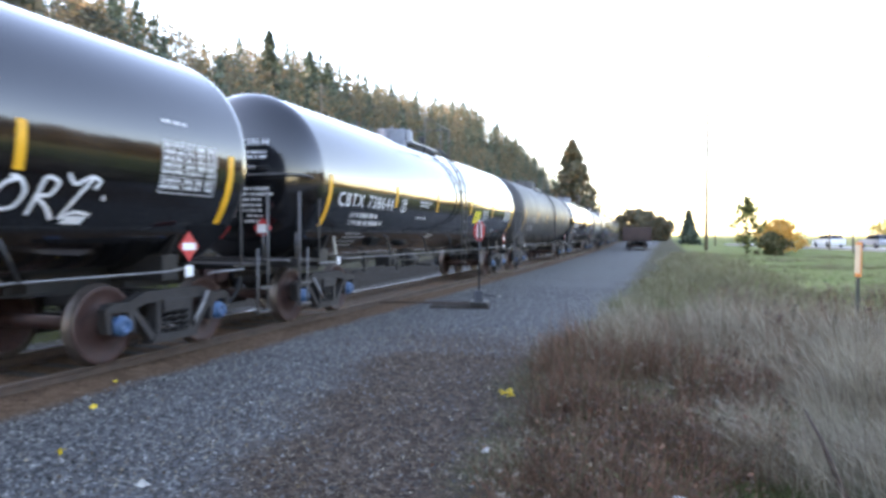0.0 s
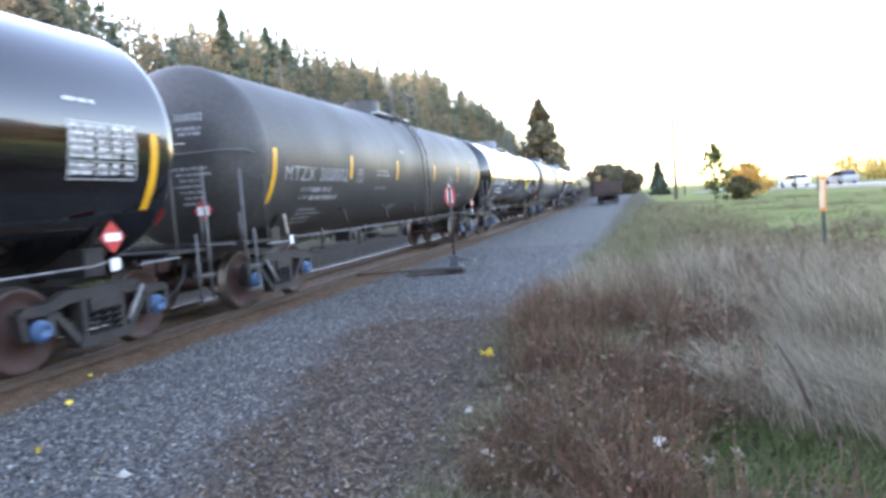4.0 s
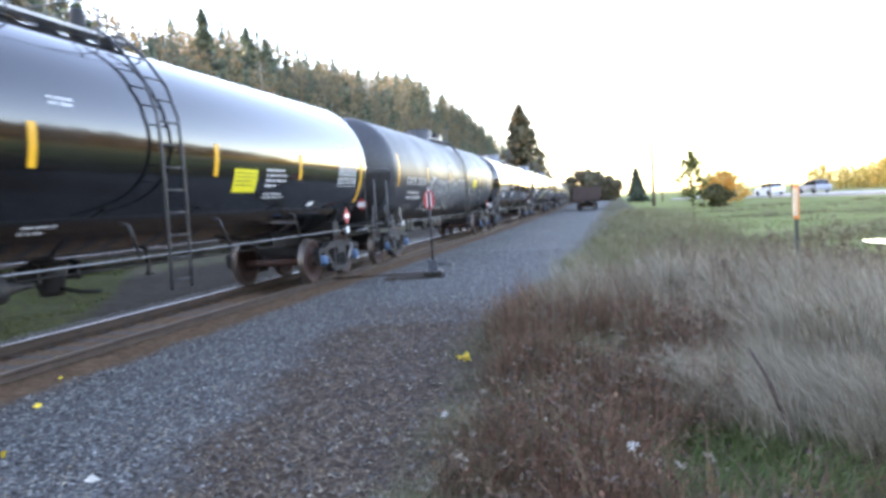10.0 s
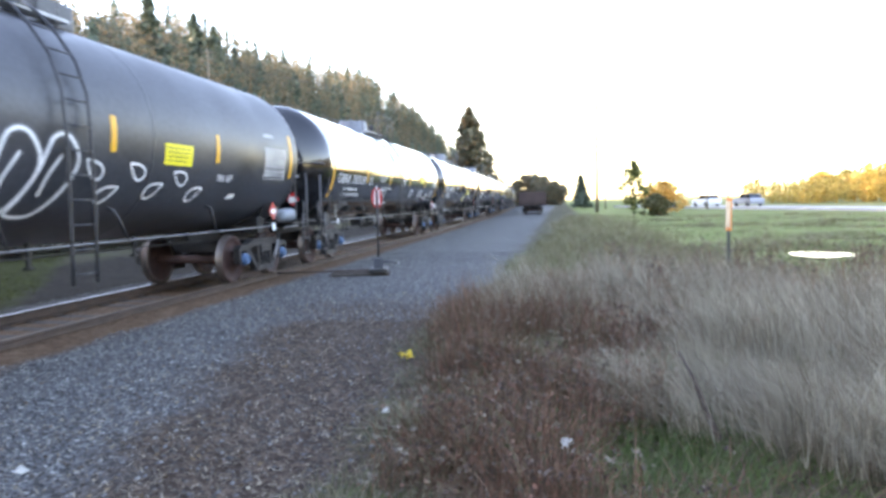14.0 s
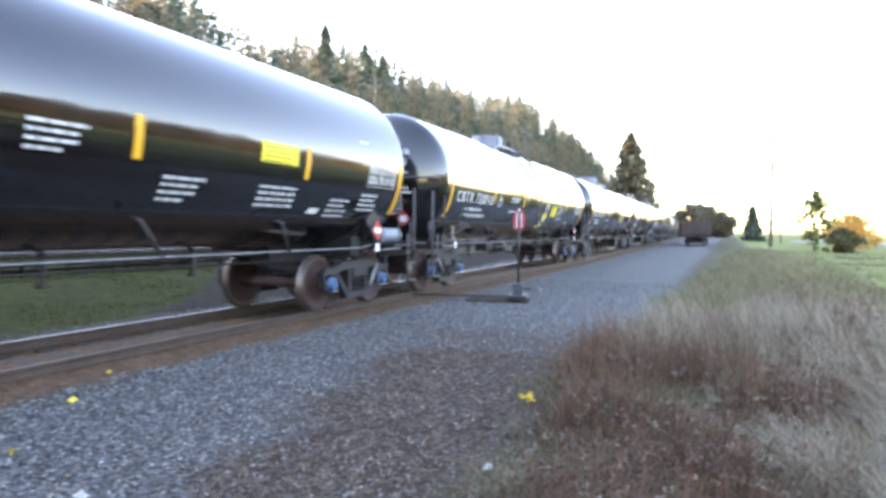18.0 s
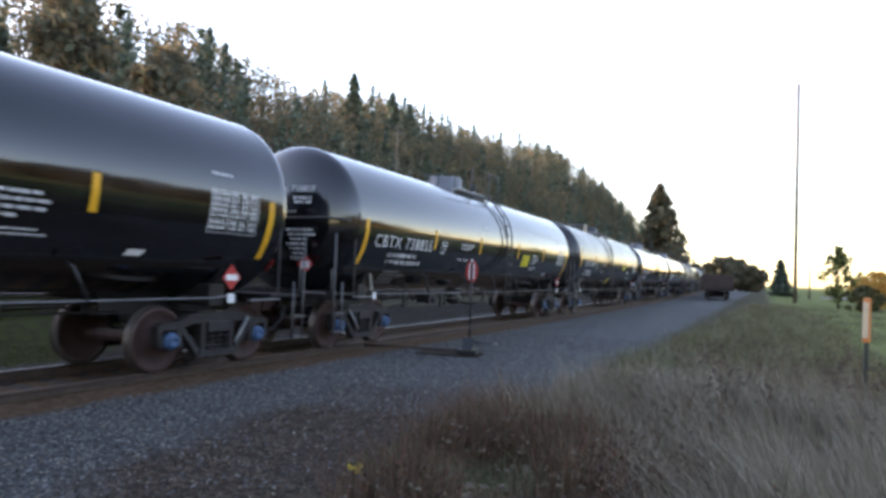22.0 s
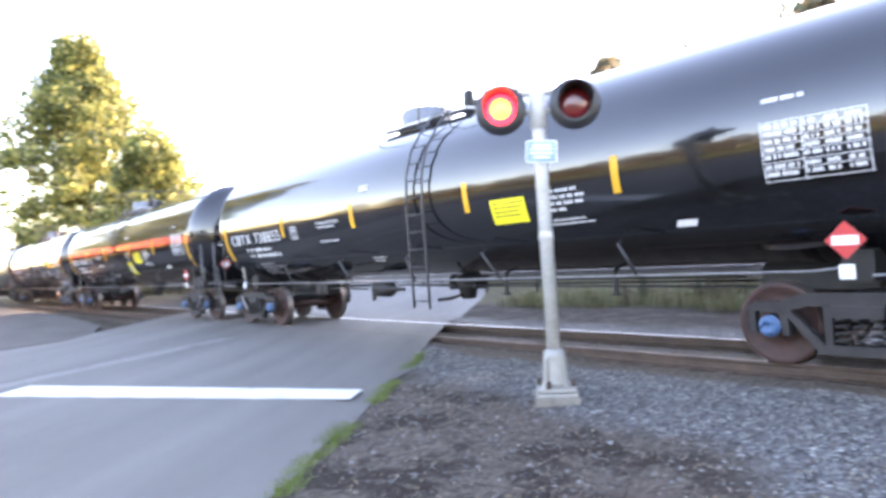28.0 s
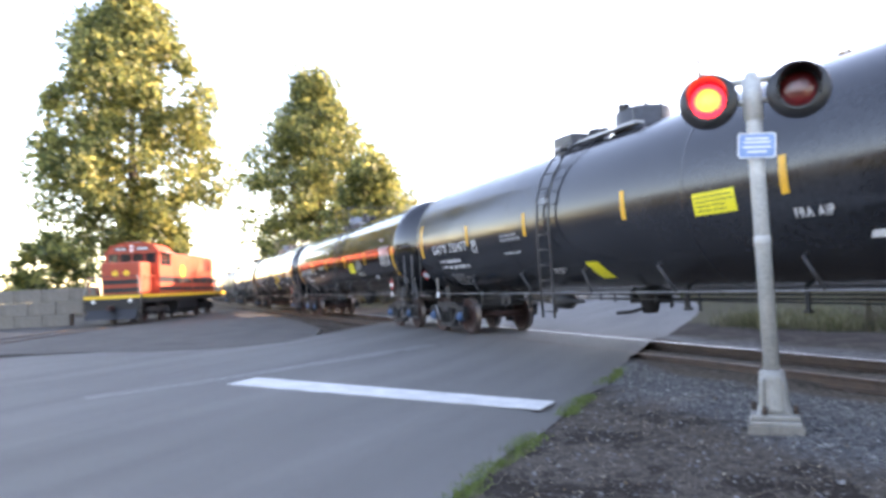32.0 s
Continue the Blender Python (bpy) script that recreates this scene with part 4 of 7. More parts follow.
        end_d = part("hazard_placard", shared("hazard_placard_end", lambda bm, e: prism(bm, [(-0.85, 1.62), (-0.68, 1.45), (-0.51, 1.62), (-0.68, 1.79)], e * 8.46, e * 8.47, "x"), M["red"], e), None, car, "red diamond hazard placard")
        part("placard_number", shared("placard_number_end", lambda bm, e: box(bm, *sorted((e * 8.47, e * 8.475)), -0.78, -0.58, 1.54, 1.68), M["white"], e), None, end_d, "white panel")
        part("end_stencil", shared("end_stencil", end_bars, stencil, e), None, car, "white stencilled lines on the tank end")
        if mark and e < 0:
            part("end_lettering", head_lettering(mark, stencil), None, car, "white stencilled reporting mark on the tank end")
        for bar in (((e * 7.2, -1.4, 1.0), (e * 7.22, -1.45, 1.02), (e * 7.9, -1.45, 1.03), (e * 7.92, -1.4, 1.02)),
                    ((e * 8.66, -1.3, 1.08), (e * 8.68, -1.28, 1.1), (e * 8.68, -0.55, 1.1), (e * 8.66, -0.53, 1.08)),
                    ((e * 8.66, 0.53, 1.08), (e * 8.68, 0.55, 1.1), (e * 8.68, 1.28, 1.1), (e * 8.66, 1.3, 1.08))):
            part("grab_bar", shared("grab_bar", step_bar, M["pipe"], bar), None, car, "pale worn grab bar")
        if gatx:
            part("head_shield", shared("head_shield", head_shield, M["frame"], e), None, car, "black half-height shield plate")
        part("end_sill", shared("end_sill", end_sill, M["frame"], e), None, car)
        part("end_deck", shared("end_deck", end_deck, M["frame"], e), None, car)
        part("end_handrail", shared("end_handrail", end_rails, M["railing"], e), None, car)
        part("coupler", shared("coupler", coupler, M["wheel"], e), None, car, "rusty knuckle coupler")
        part("brake_hose", shared("brake_hose", hose, M["rubber"], e), None, car)
        truck = part("truck", shared("truck_bolster", bolster, M["frame"]), None, car, "two-axle truck", pose(e * 6.95, 0, 0))
        for s in (-1, 1):
            part("side_frame", shared("side_frame", side_frame, M["truck"], s), None, truck, "dusty cast side frame")
            for u in (-0.16, 0.0, 0.16):
                part("spring", shared("spring", springs, M["truck"], s), None, truck, at=pose(u, 0, 0))
        for m in (-1, 1):
            at = pose(m * 0.889, 0, 0.457)
            part("axle", shared("axle", axle, M["wheel"]), None, truck, at=at)
            for s in (-1, 1):
                part("wheel", wheel_mesh(s), None, truck, "rusty wheel with a bright worn rim", at)
                part("bearing_cap", shared("bearing_cap", cap_bm, M["blue"], s), None, truck, "blue bearing cap", at)
        for s in (-1, 1):
            part("brake_bar", shared("brake_bar", brake_bar, M["pipe"], e, s), None, truck, "pale slanting brake bar")
    flip = pose(0, 0, 0, 0, 0, 180) if "reversed" in extra else pose(0, 0, 0)
    step = pose({"gatx": 0.42, "gatx_turned": -0.47, "gbrx": -0.75}.get(kind, -0.68 if "patch" in extra else 0.0), 0, 0) @ flip
    flip = pose(1.0 if paint == "grey" else {"gatx": 0.95, "gatx_turned": -0.75}.get(kind, 0.0), 0, 0) @ flip
    house = part("dome", shared("dome", dome, M["housing"] if paint == "gloss" else M[paint]), None, car, "round grey manway housing", flip)
    part("dome_lid", shared("dome_lid", dome_lid, M["housing"] if paint == "gloss" else M["frame"]), None, house)
    for k in range(6):
        part("dome_bracket", shared("dome_bracket", dome_seam, M["railing"], k * math.pi / 3), None, house)
    for r in ((-1.5, 1.05, -0.72, -0.5), (-1.5, 1.05, 0.5, 0.72), (0.75, 1.05, -0.48, 0.48), (-0.28, 0.05, -0.48, 0.48)):
        part("walkway_plank", shared("walkway_plank", plank, M["walkway"], *r), None, car, "grey steel walkway plank", flip)
    if gatx:
        part("valve_housing", shared("valve_housing", side_house, M[paint]), None, car, "low dark valve housing", flip)
        part("guard_post", shared("guard_post", guard_post, M["railing"], 0.87, -0.7), None, car, "short pale post", flip)
    else:
        part("guard_rail", shared("guard_rail", guard_rail, M["railing"]), None, car, "thin grey pipe rail round the platform", flip)
        for u in (-1.24, 0.1, 0.87):
            for y in (-1.0, 1.0):
                part("guard_post", shared("guard_post", guard_post, M["railing"], u, y), None, car, "thin grey rail post", flip)
    if kind != "cbtx" and paint != "grey":
        part("air_reservoir", shared("air_reservoir", air_tank, M["reservoir"]), None, car, "grey-blue air reservoir")
    part("vent_valve", shared("vent_valve", vent, M["frame"], 0.4, 0.12, 0.16, 0.25), None, car, at=flip)
    part("vent_valve", shared("vent_valve", vent, M["frame"], 0.62, -0.25, 0.1, 0.35), None, car, at=flip)
    for s in (-1, 1):
        part("ladder", shared("ladder", ladder, M["blackpipe"], -s), None, car, at=step)
        part("side_pipe", shared("side_pipe", side_pipe, M["pipe"], s), None, car, "long pale safety pipe")
        for u, d in ((-4.7, 0.3), (-2.36, 0.42), (-0.14, 0.22), (1.81, 0.35), (4.32, 0.25)):
            part("brace", shared("brace", brace, M["blackpipe"], u, d, s), None, car, "short dark stub brace")
    part("outlet_valve", shared("outlet_valve", outlet, M["frame"]), None, car)
    part("brake_cylinder", shared("brake_cylinder", brake_cylinder, M["frame"]), None, car)
    part("brake_valve", shared("brake_valve", brake_valve, M["frame"]), None, car)
    part("brake_lever", shared("brake_lever", brake_lever, M["frame"]), None, car)
    for u0, u1, y, z0, z1 in ((-5.9, 5.6, 0.35, 0.84, 0.86), (-5.7, -2.2, -0.62, 0.88, 0.95), (-5.6, -3.9, -0.95, 0.74, 0.8), (-3.4, -1.95, -0.95, 0.9, 0.88), (-1.0, 5.7, -0.4, 0.9, 0.84), (-5.7, 5.4, -0.2, 0.97, 0.95)):
        part("brake_rod", shared("brake_rod", brake_rod, M["frame"], u0, u1, y, z0, z1), None, car, "thin grimy brake rod")
    for u, y in ((-5.0, -0.95), (-4.3, -0.62), (-2.7, -0.95), (1.4, -0.4), (3.6, -0.4)):
        part("rod_hanger", shared("rod_hanger", rod_hanger, M["frame"], u, y), None, car, "small steel hanger")
    for k in extra:
        if k == "patch":
            part("stencil", shared("stencil", bars, M["white"], 1.3, 1.78, 2.27, 4, 0.036, 0.04, 22), None, car, "small white stencilled lines")
            p = part("warning_label", shared("slanted_label", skin, M["sign_yellow"], 1.15, 1.62, 1.48, 1.95, 0.12), None, car, "large slanted yellow label with a pale panel")
            part("label_panel", shared("slanted_panel", skin, M["white"], 1.28, 1.5, 1.58, 1.83, 0.065, 0.010), None, p, "pale panel")
        elif k == "small_patch":
            part("warning_label", shared("small_slanted_label", skin, M["sign_yellow"], -0.2, 0.18, 1.3, 1.6, -0.13), None, car, "slanted yellow label")
        elif k == "tag":
            part("graffiti", shared("graffiti", scrawl, M["white"], 0.019, 0.004), None, car, "sprayed white scrawl")
        elif k == "mural":
            part("graffiti", shared("graffiti", mural, M["mist"], 0.05, 0.002), None, car, "soft pale overspray round the outlines")
            part("graffiti", shared("graffiti", mural, M["white"], 0.022, 0.006), None, car, "sprayed white bubble outlines")
            part("graffiti", shared("graffiti", drops, M["white"]), None, car, "sprayed white teardrops")
        elif k == "lines":
            for u, z, w in ((-2.6, 1.98, 1.5), (0.45, 2.36, 0.65), (2.1, 1.97, 0.66), (3.8, 1.97, 0.85), (5.6, 1.86, 0.6), (6.5, 1.98, 0.6)):
                part("stencil", shared("stencil", bars, M["white"], u, u + w, z, 4, 0.036, 0.045, 21), None, car, "small white stencilled lines")
    for o in car.children:
        if o.name.split(".")[0] in ("stencil", "capacity_table", "end_stencil", "end_lettering", "graffiti", "lettering", "stencil_box", "label_print"):
            o["kind"] = "stuff"
    return car


def head_lettering(text, material):
    """The reporting mark laid on the dished head that leads."""
    me = lettering(text, 0.94, 0.12, material)
    for v in me.vertices:
        y, z, lift = -0.26 - v.co.x, 3.06 + v.co.y, v.co.z
        q = math.hypot(y, z - TANK_Z) / TANK_R
        v.co = (-(HALF + 0.62 * math.sqrt(max(0, 1 - q * q)) + 0.012 + lift), y, z)
    return me


def step_bar(bm, pts):
    """One short horizontal grab bar."""
    tube(bm, pts, 0.014, 6)


def end_bars(bm, e):
    """Stencil lines on the tank's end, laid on its dished head."""
    r = random.Random(8)
    for z, y0, y1, h in ((2.86, -0.7, -0.3, 0.05), (2.78, -0.7, -0.35, 0.05), (2.25, -0.75, -0.2, 0.045), (2.16, -0.8, -0.25, 0.045), (2.07, -0.6, -0.3, 0.045), (1.98, -0.6, -0.2, 0.045), (1.89, -0.6, -0.25, 0.045), (1.8, -0.6, -0.3, 0.045), (1.71, -0.6, -0.3, 0.045)):
        y = y0
        while y < y1:
            w = h * r.uniform(0.5, 0.72)
            pts = []
            for yy, zz in ((y, z), (y + w, z), (y + w, z + h), (y, z + h)):
                q = math.hypot(yy, zz - TANK_Z) / TANK_R
                pts.append(bm.verts.new((e * (HALF + 0.62 * math.sqrt(max(0, 1 - q * q)) + 0.012), yy, zz)))
            bm.faces.new(pts)
            y += w + h * r.choice((0.25, 0.25, 0.25, 0.8))


FLEET = [
    ("", "gloss", "glossy black tank car with white sprayed scrawl", ("tag",)),
    ("CBTX 738644", "gloss", "glossy black tank car with white lettering and yellow stripes", ()),
    ("MTZX 300002", "grey", "dull weathered grey-black tank car with faded lettering", ("faded",)),
    ("CBTX 738865", "gloss", "glossy black tank car with white lettering and yellow stripes", ()),
    ("GATX 230391", "dull", "dull black tank car with large white bubble graffiti", ("mural",)),
    ("GBRX 707519", "gloss", "glossy black tank car with many white stencilled lines", ("lines",)),
    ("CBTX 738918", "gloss", "glossy black tank car with a large slanted yellow label", ("patch",)),
    ("CBTX 738855", "gloss", "glossy black tank car with white lettering and yellow stripes", ()),
    ("GATX 230477", "dull", "dull black tank car with a slanted yellow label", ("small_patch", "reversed")),
]
LEAD = 7          # the car whose place along the line is known best
TRAIN_S = [138.99, 129.63, 120.27, 110.84, 101.43, 91.95, 82.40, 72.86, 63.07, 53.02, 43.16, 33.41, 23.80, 14.54, 5.29, -3.91, -13.11]     # every 2 s
TRAIN_FIT = np.polynomial.Polynomial.fit(np.arange(0, 32.01, 2.0), TRAIN_S, 12)


def train_run(t):
    """How far the lead car has come."""
    return float(TRAIN_FIT(t))


def car_place(i, t):
    x = train_run(t) - 12.54 + (i - LEAD) * PITCH - (0.28 if i > LEAD else 0)
    a, b = track_y(x - 6.95), track_y(x + 6.95)
    return pose(x, (a + b) / 2, RAIL_Z, 0, 0, math.degrees(math.atan2(b - a, 13.9)))


cars = [tank_car(*f) for f in FLEET]
for i in range(len(FLEET), 21):
    src = cars[(1, 3, 2, 7, 4, 1, 3, 7, 5, 1, 3, 7)[i - len(FLEET)]]
    cars.append(copy_thing(src, car_place(i, 0)))
for i, c in enumerate(cars):
    c.matrix_basis = car_place(i, 0)

# ---- trees and plants ----
# needles set paler and bluer: distant haze is mixed into their colour
GREEN = leafy("hazy_fir_needles", [(0.055, 0.08, 0.06), (0.08, 0.11, 0.078), (0.11, 0.14, 0.098)], 0.7, 0.25)
AUTUMN = leafy("autumn_leaves", [(0.08, 0.09, 0.05), (0.17, 0.13, 0.075), (0.24, 0.14, 0.065), (0.14, 0.14, 0.075), (0.13, 0.1, 0.07)], 0.7, 0.4)
POPLAR = leafy("turning_poplar_leaves", [(0.075, 0.1, 0.04), (0.14, 0.16, 0.055), (0.24, 0.26, 0.085), (0.46, 0.41, 0.13), (0.1, 0.125, 0.048), (0.09, 0.11, 0.045)], 0.55, 0.6)
# autumn orange, brightened in colour to stand in for sun the hill blocks
ORANGE = leafy("sunlit_orange_leaves", [(0.62, 0.36, 0.09), (0.78, 0.48, 0.14), (0.6, 0.42, 0.14)], 0.6, 0.6)
HILL = leafy("hillside_leaves", [(0.1, 0.11, 0.07), (0.16, 0.14, 0.09), (0.25, 0.16, 0.085), (0.12, 0.135, 0.088), (0.17, 0.135, 0.09), (0.1, 0.115, 0.08)], 0.7, 0.45)
SCRUB = leafy("scrub_leaves", [(0.05, 0.065, 0.025), (0.09, 0.09, 0.03), (0.11, 0.075, 0.03)], 0.7, 0.25)
DRY = leafy("dry_grass", [(0.08, 0.06, 0.042), (0.39, 0.335, 0.245), (0.22, 0.18, 0.13), (0.1, 0.077, 0.054), (0.55, 0.49, 0.38), (0.26, 0.22, 0.15), (0.14, 0.13, 0.075)], 0.8, 0.25)
BROWN = leafy("brown_weed_stalks", [(0.034, 0.02, 0.015), (0.175, 0.075, 0.048), (0.25, 0.145, 0.095), (0.06, 0.045, 0.025), (0.22, 0.1, 0.062), (0.085, 0.09, 0.04), (0.12, 0.07, 0.045)], 0.85, 0.2)
OLIVE = leafy("olive_weed_grass", [(0.05, 0.06, 0.026), (0.1, 0.105, 0.05), (0.17, 0.165, 0.09), (0.26, 0.235, 0.15), (0.075, 0.085, 0.035)], 0.8, 0.3)
HEADS = leafy("dry_seed_heads", [(0.04, 0.028, 0.025), (0.08, 0.052, 0.04), (0.16, 0.125, 0.1)], 0.9, 0.1)
BRUSH = leafy("brown_brush", [(0.045, 0.045, 0.025), (0.09, 0.07, 0.045), (0.13, 0.095, 0.06), (0.06, 0.065, 0.03), (0.1, 0.06, 0.04)], 0.8, 0.2)
VERGE = leafy("fresh_verge_grass", [(0.07, 0.11, 0.02), (0.11, 0.17, 0.03), (0.16, 0.2, 0.05), (0.12, 0.13, 0.04)], 0.6, 0.35)
STRAW = leafy("olive_straw", [(0.15, 0.135, 0.075), (0.25, 0.21, 0.13), (0.13, 0.15, 0.06), (0.34, 0.29, 0.2), (0.19, 0.16, 0.1)], 0.8, 0.3)
ROUGH = leafy("rough_olive_grass", [(0.11, 0.09, 0.05), (0.19, 0.16, 0.09), (0.11, 0.13, 0.045), (0.28, 0.235, 0.15), (0.15, 0.145, 0.065)], 0.8, 0.25)
OLIVE_STRAW = leafy("beige_straw", [(0.24, 0.2, 0.125), (0.34, 0.29, 0.19), (0.15, 0.15, 0.07), (0.2, 0.15, 0.095), (0.11, 0.1, 0.05)], 0.85, 0.25)
MOSS = leafy("mossy_grass", [(0.026, 0.032, 0.005), (0.05, 0.06, 0.008), (0.075, 0.085, 0.012), (0.045, 0.036, 0.014)], 0.9, 0.2)
FENCE_GRASS = leafy("fence_grass", [(0.05, 0.06, 0.022), (0.09, 0.1, 0.035), (0.16, 0.15, 0.07), (0.26, 0.23, 0.13), (0.08, 0.065, 0.035)], 0.8, 0.3)
TURF = leafy("green_grass", [(0.045, 0.07, 0.02), (0.08, 0.125, 0.03), (0.1, 0.145, 0.045), (0.12, 0.105, 0.05)], 0.6, 0.35)


def leaf_quads(c, size, rs, flat=0.0, droop=0.0):
    """Two-triangle leaves at the points c, turned at random."""
    n = len(c)
    u = rs.normal(size=(n, 3))
    u[:, 2] *= 1 - flat
    u /= np.linalg.norm(u, axis=1)[:, None]
    w = np.cross(u, rs.normal(size=(n, 3)))
    w /= np.linalg.norm(w, axis=1)[:, None] + 1e-9
    s = size * rs.uniform(0.6, 1.3, (n, 1))
    v = np.stack([c - u * s, c - w * s * 0.55, c + u * s - [0, 0, droop], c + w * s * 0.55], 1).reshape(-1, 3)
    return v, np.arange(4 * n).reshape(-1, 4)


def broad_points(h, r, n, rs, base=0.12, tall=True):
    k = int(70 + 7 * h)
    cz = base * h + (h * (1 - base)) * rs.uniform(0, 1, k) ** 0.9
    f = (cz / h - base) / (1 - base)
    env = r * (np.clip(f * 5, 0.45, 1) * np.clip((1 - f) * 2.2, 0.15, 1) if tall else np.sqrt(np.clip(1 - (2 * f - 0.9) ** 2, 0.05, 1)))
    a = rs.uniform(0, 2 * np.pi, k)
    d = env * rs.uniform(0.05, 1.0, k) ** 0.7
    cen = np.stack([np.cos(a) * d, np.sin(a) * d, cz], 1)
    rad = r * rs.uniform(0.14, 0.32, k)
    i = rs.integers(0, k, n)
    p = rs.normal(size=(n, 3))
    p /= np.linalg.norm(p, axis=1)[:, None]
    p *= rs.uniform(0.35, 1.0, (n, 1)) * rad[i][:, None]
    p[:, 2] *= 0.85
    return cen[i] + p, cen


def fir_points(h, r, n, rs, base=0.08):
    f = rs.uniform(0, 1, n) ** 1.35
    lev = (np.round(f * 17) + rs.normal(0, 0.32, n)) / 17
    z = base * h + (1 - base) * h * np.clip(lev, 0, 1)
    env = r * (1 - np.clip(lev, 0, 1)) ** 0.85 + 0.05 * r
    spokes = rs.uniform(0, 2 * np.pi, 40)
    jit = rs.uniform(0.4, 1.2, 400)
    a_i = rs.integers(0, 9, n)
    a = (spokes[(a_i + (lev * 17).astype(int) * 5) % 40]) + rs.normal(0, 0.16, n)
    q = rs.uniform(0.08, 1, n)
    d = env * q * jit[(a_i + (lev * 17).astype(int) * 9) % 400]
    return np.stack([np.cos(a) * d, np.sin(a) * d, z - 0.22 * d + rs.normal(0, 0.05, n)], 1)


def trunk_bm(bm, h, r, limbs, rs):
    tube(bm, [(0, 0, -0.4), (0.02 * h * 0.2, 0, h * 0.3), (0, 0.02 * h * 0.3, h * 0.65), (0.01 * h, 0, h * 0.97)], [r, r * 0.75, r * 0.42, r * 0.08], 10)
    for c in limbs:
        z0 = max(0.1 * h, c[2] - 0.35 * math.hypot(c[0], c[1]) - 0.05 * h)
        tube(bm, [(0, 0, z0), (c[0] * 0.5, c[1] * 0.5, (z0 + c[2]) / 2 - 0.02 * h), tuple(c)], [r * 0.28, r * 0.16, r * 0.04], 6)


def broad_tree(x, y, h, r, n, leaf, size, seed, label, base=0.12, tall=True, name="tree", trunk_r=None):
    rs = np.random.default_rng(seed)
    tree = thing(name, label, "tree", pose(x, y, ground_z(x, y)))
    p, cen = broad_points(h, r, n, rs, base, tall)
    part("trunk", build(trunk_bm, h, trunk_r or h * 0.018, cen[:14], rs), M["bark"], tree)
    v, f = leaf_quads(p, size, rs)
    part("crown", raw("crown", v, f, leaf), None, tree)
    return tree


def fir_tree(x, y, h, r, n, size, seed, label, leaf=GREEN):
    rs = np.random.default_rng(seed)
    tree = thing("fir_tree", label, "conifer", pose(x, y, ground_z(x, y)))
    part("trunk", build(trunk_bm, h, h * 0.014, [], rs), M["bark"], tree)
    v, f = leaf_quads(fir_points(h, r, n, rs), size, rs, 0.5, 0.1 * size)
    part("crown", raw("crown", v, f, leaf), None, tree)
    return tree


def woods(name, spots, leaf, label, conifer, n, size, seed):
    """A far wood: many trees whose crowns and trunks lie in one mesh each."""
    rs = np.random.default_rng(seed)
    vs, fs, k = [], [], 0
    for x, y, h, r in spots:
        p = fir_points(h, r, n, rs) if conifer else broad_points(h, r, n, rs, 0.1, False)[0]
        v, f = leaf_quads(p, size * h / 16, rs, 0.4 if conifer else 0, 0)
        vs.append(v + [x, y, ground_z(x, y)])
        fs.append(f + k)
        k += len(v)
        tv = np.array([(dx * 0.2, dy * 0.2, z) for z in (-0.5, h * 0.8) for dx, dy in ((1, 0), (0, 1), (-1, 0), (0, -1))], float)
        tv[4:, :2] *= 0.3
        vs.append(tv + [x, y, ground_z(x, y)])
        fs.append(np.array([(0, 1, 5, 4), (1, 2, 6, 5), (2, 3, 7, 6), (3, 0, 4, 7)]) + k)
        k += 8
    return tagged(new(name, raw(name, np.concatenate(vs), np.concatenate(fs), leaf)), label, "woods", kind="stuff")


rs = np.random.default_rng(12)
firs, mixed = [], []
for i in range(1000):
    x = rs.uniform(-140, 420) if i % 2 else rs.uniform(-30, 200)
    y = rs.uniform(38, 116) if x < 240 else rs.uniform(24, 90)
    (firs if rs.uniform() < 0.3 else mixed).append((x, y, rs.uniform(9, 14), rs.uniform(2.6, 3.9)))
for i in range(420):
    x = 140 + 300 * rs.uniform(0, 1) ** 1.2
    (firs if rs.uniform() < 0.3 else mixed).append((x, rs.uniform(32, 118), rs.uniform(10, 14), rs.uniform(3.2, 4.6)))
woods("fir_wood", firs, GREEN, "dark firs on the wooded hillside", True, 260, 0.6, 3)
woods("autumn_wood", [(x, y, h * 0.82, r * 1.25) for x, y, h, r in mixed], HILL, "brown and orange autumn trees on the hillside", False, 300, 0.5, 4)

# wood across the fields behind the viewer, and far low hills
back = [(x + rs.uniform(-3, 3), -72 - rs.uniform(0, 26), rs.uniform(13, 20), rs.uniform(3.5, 5.5)) for x in np.repeat(np.arange(-130, 62, 4.5), 2)]
back += [(x + rs.uniform(-3, 3), -70 - rs.uniform(0, 30), rs.uniform(19, 25) - 9 * sm(95, 170, x), rs.uniform(4, 6)) for x in np.repeat(np.arange(62, 165, 3.6), 2)]
woods("near_wood", back, AUTUMN, "sunlit autumn wood across the field", False, 300, 0.85, 5)
back = [(x + rs.uniform(-6, 6), -160 - rs.uniform(0, 60), rs.uniform(8, 15), rs.uniform(3.5, 5.5)) for x in np.arange(60, 520, 6.0)]
back += [(x + rs.uniform(-6, 6), -120 - rs.uniform(0, 60), rs.uniform(10, 15), rs.uniform(3.5, 5.5)) for x in np.arange(-430, -130, 7.0)]
woods("far_wood", back, POPLAR, "sunlit yellow wood across the fields", False, 180, 0.9, 6)


GOLD = leafy("golden_scrub_leaves", [(0.5, 0.36, 0.09), (0.62, 0.46, 0.14), (0.36, 0.3, 0.09), (0.46, 0.28, 0.07)], 0.6, 0.6)
q = np.random.default_rng(83)
spots = []
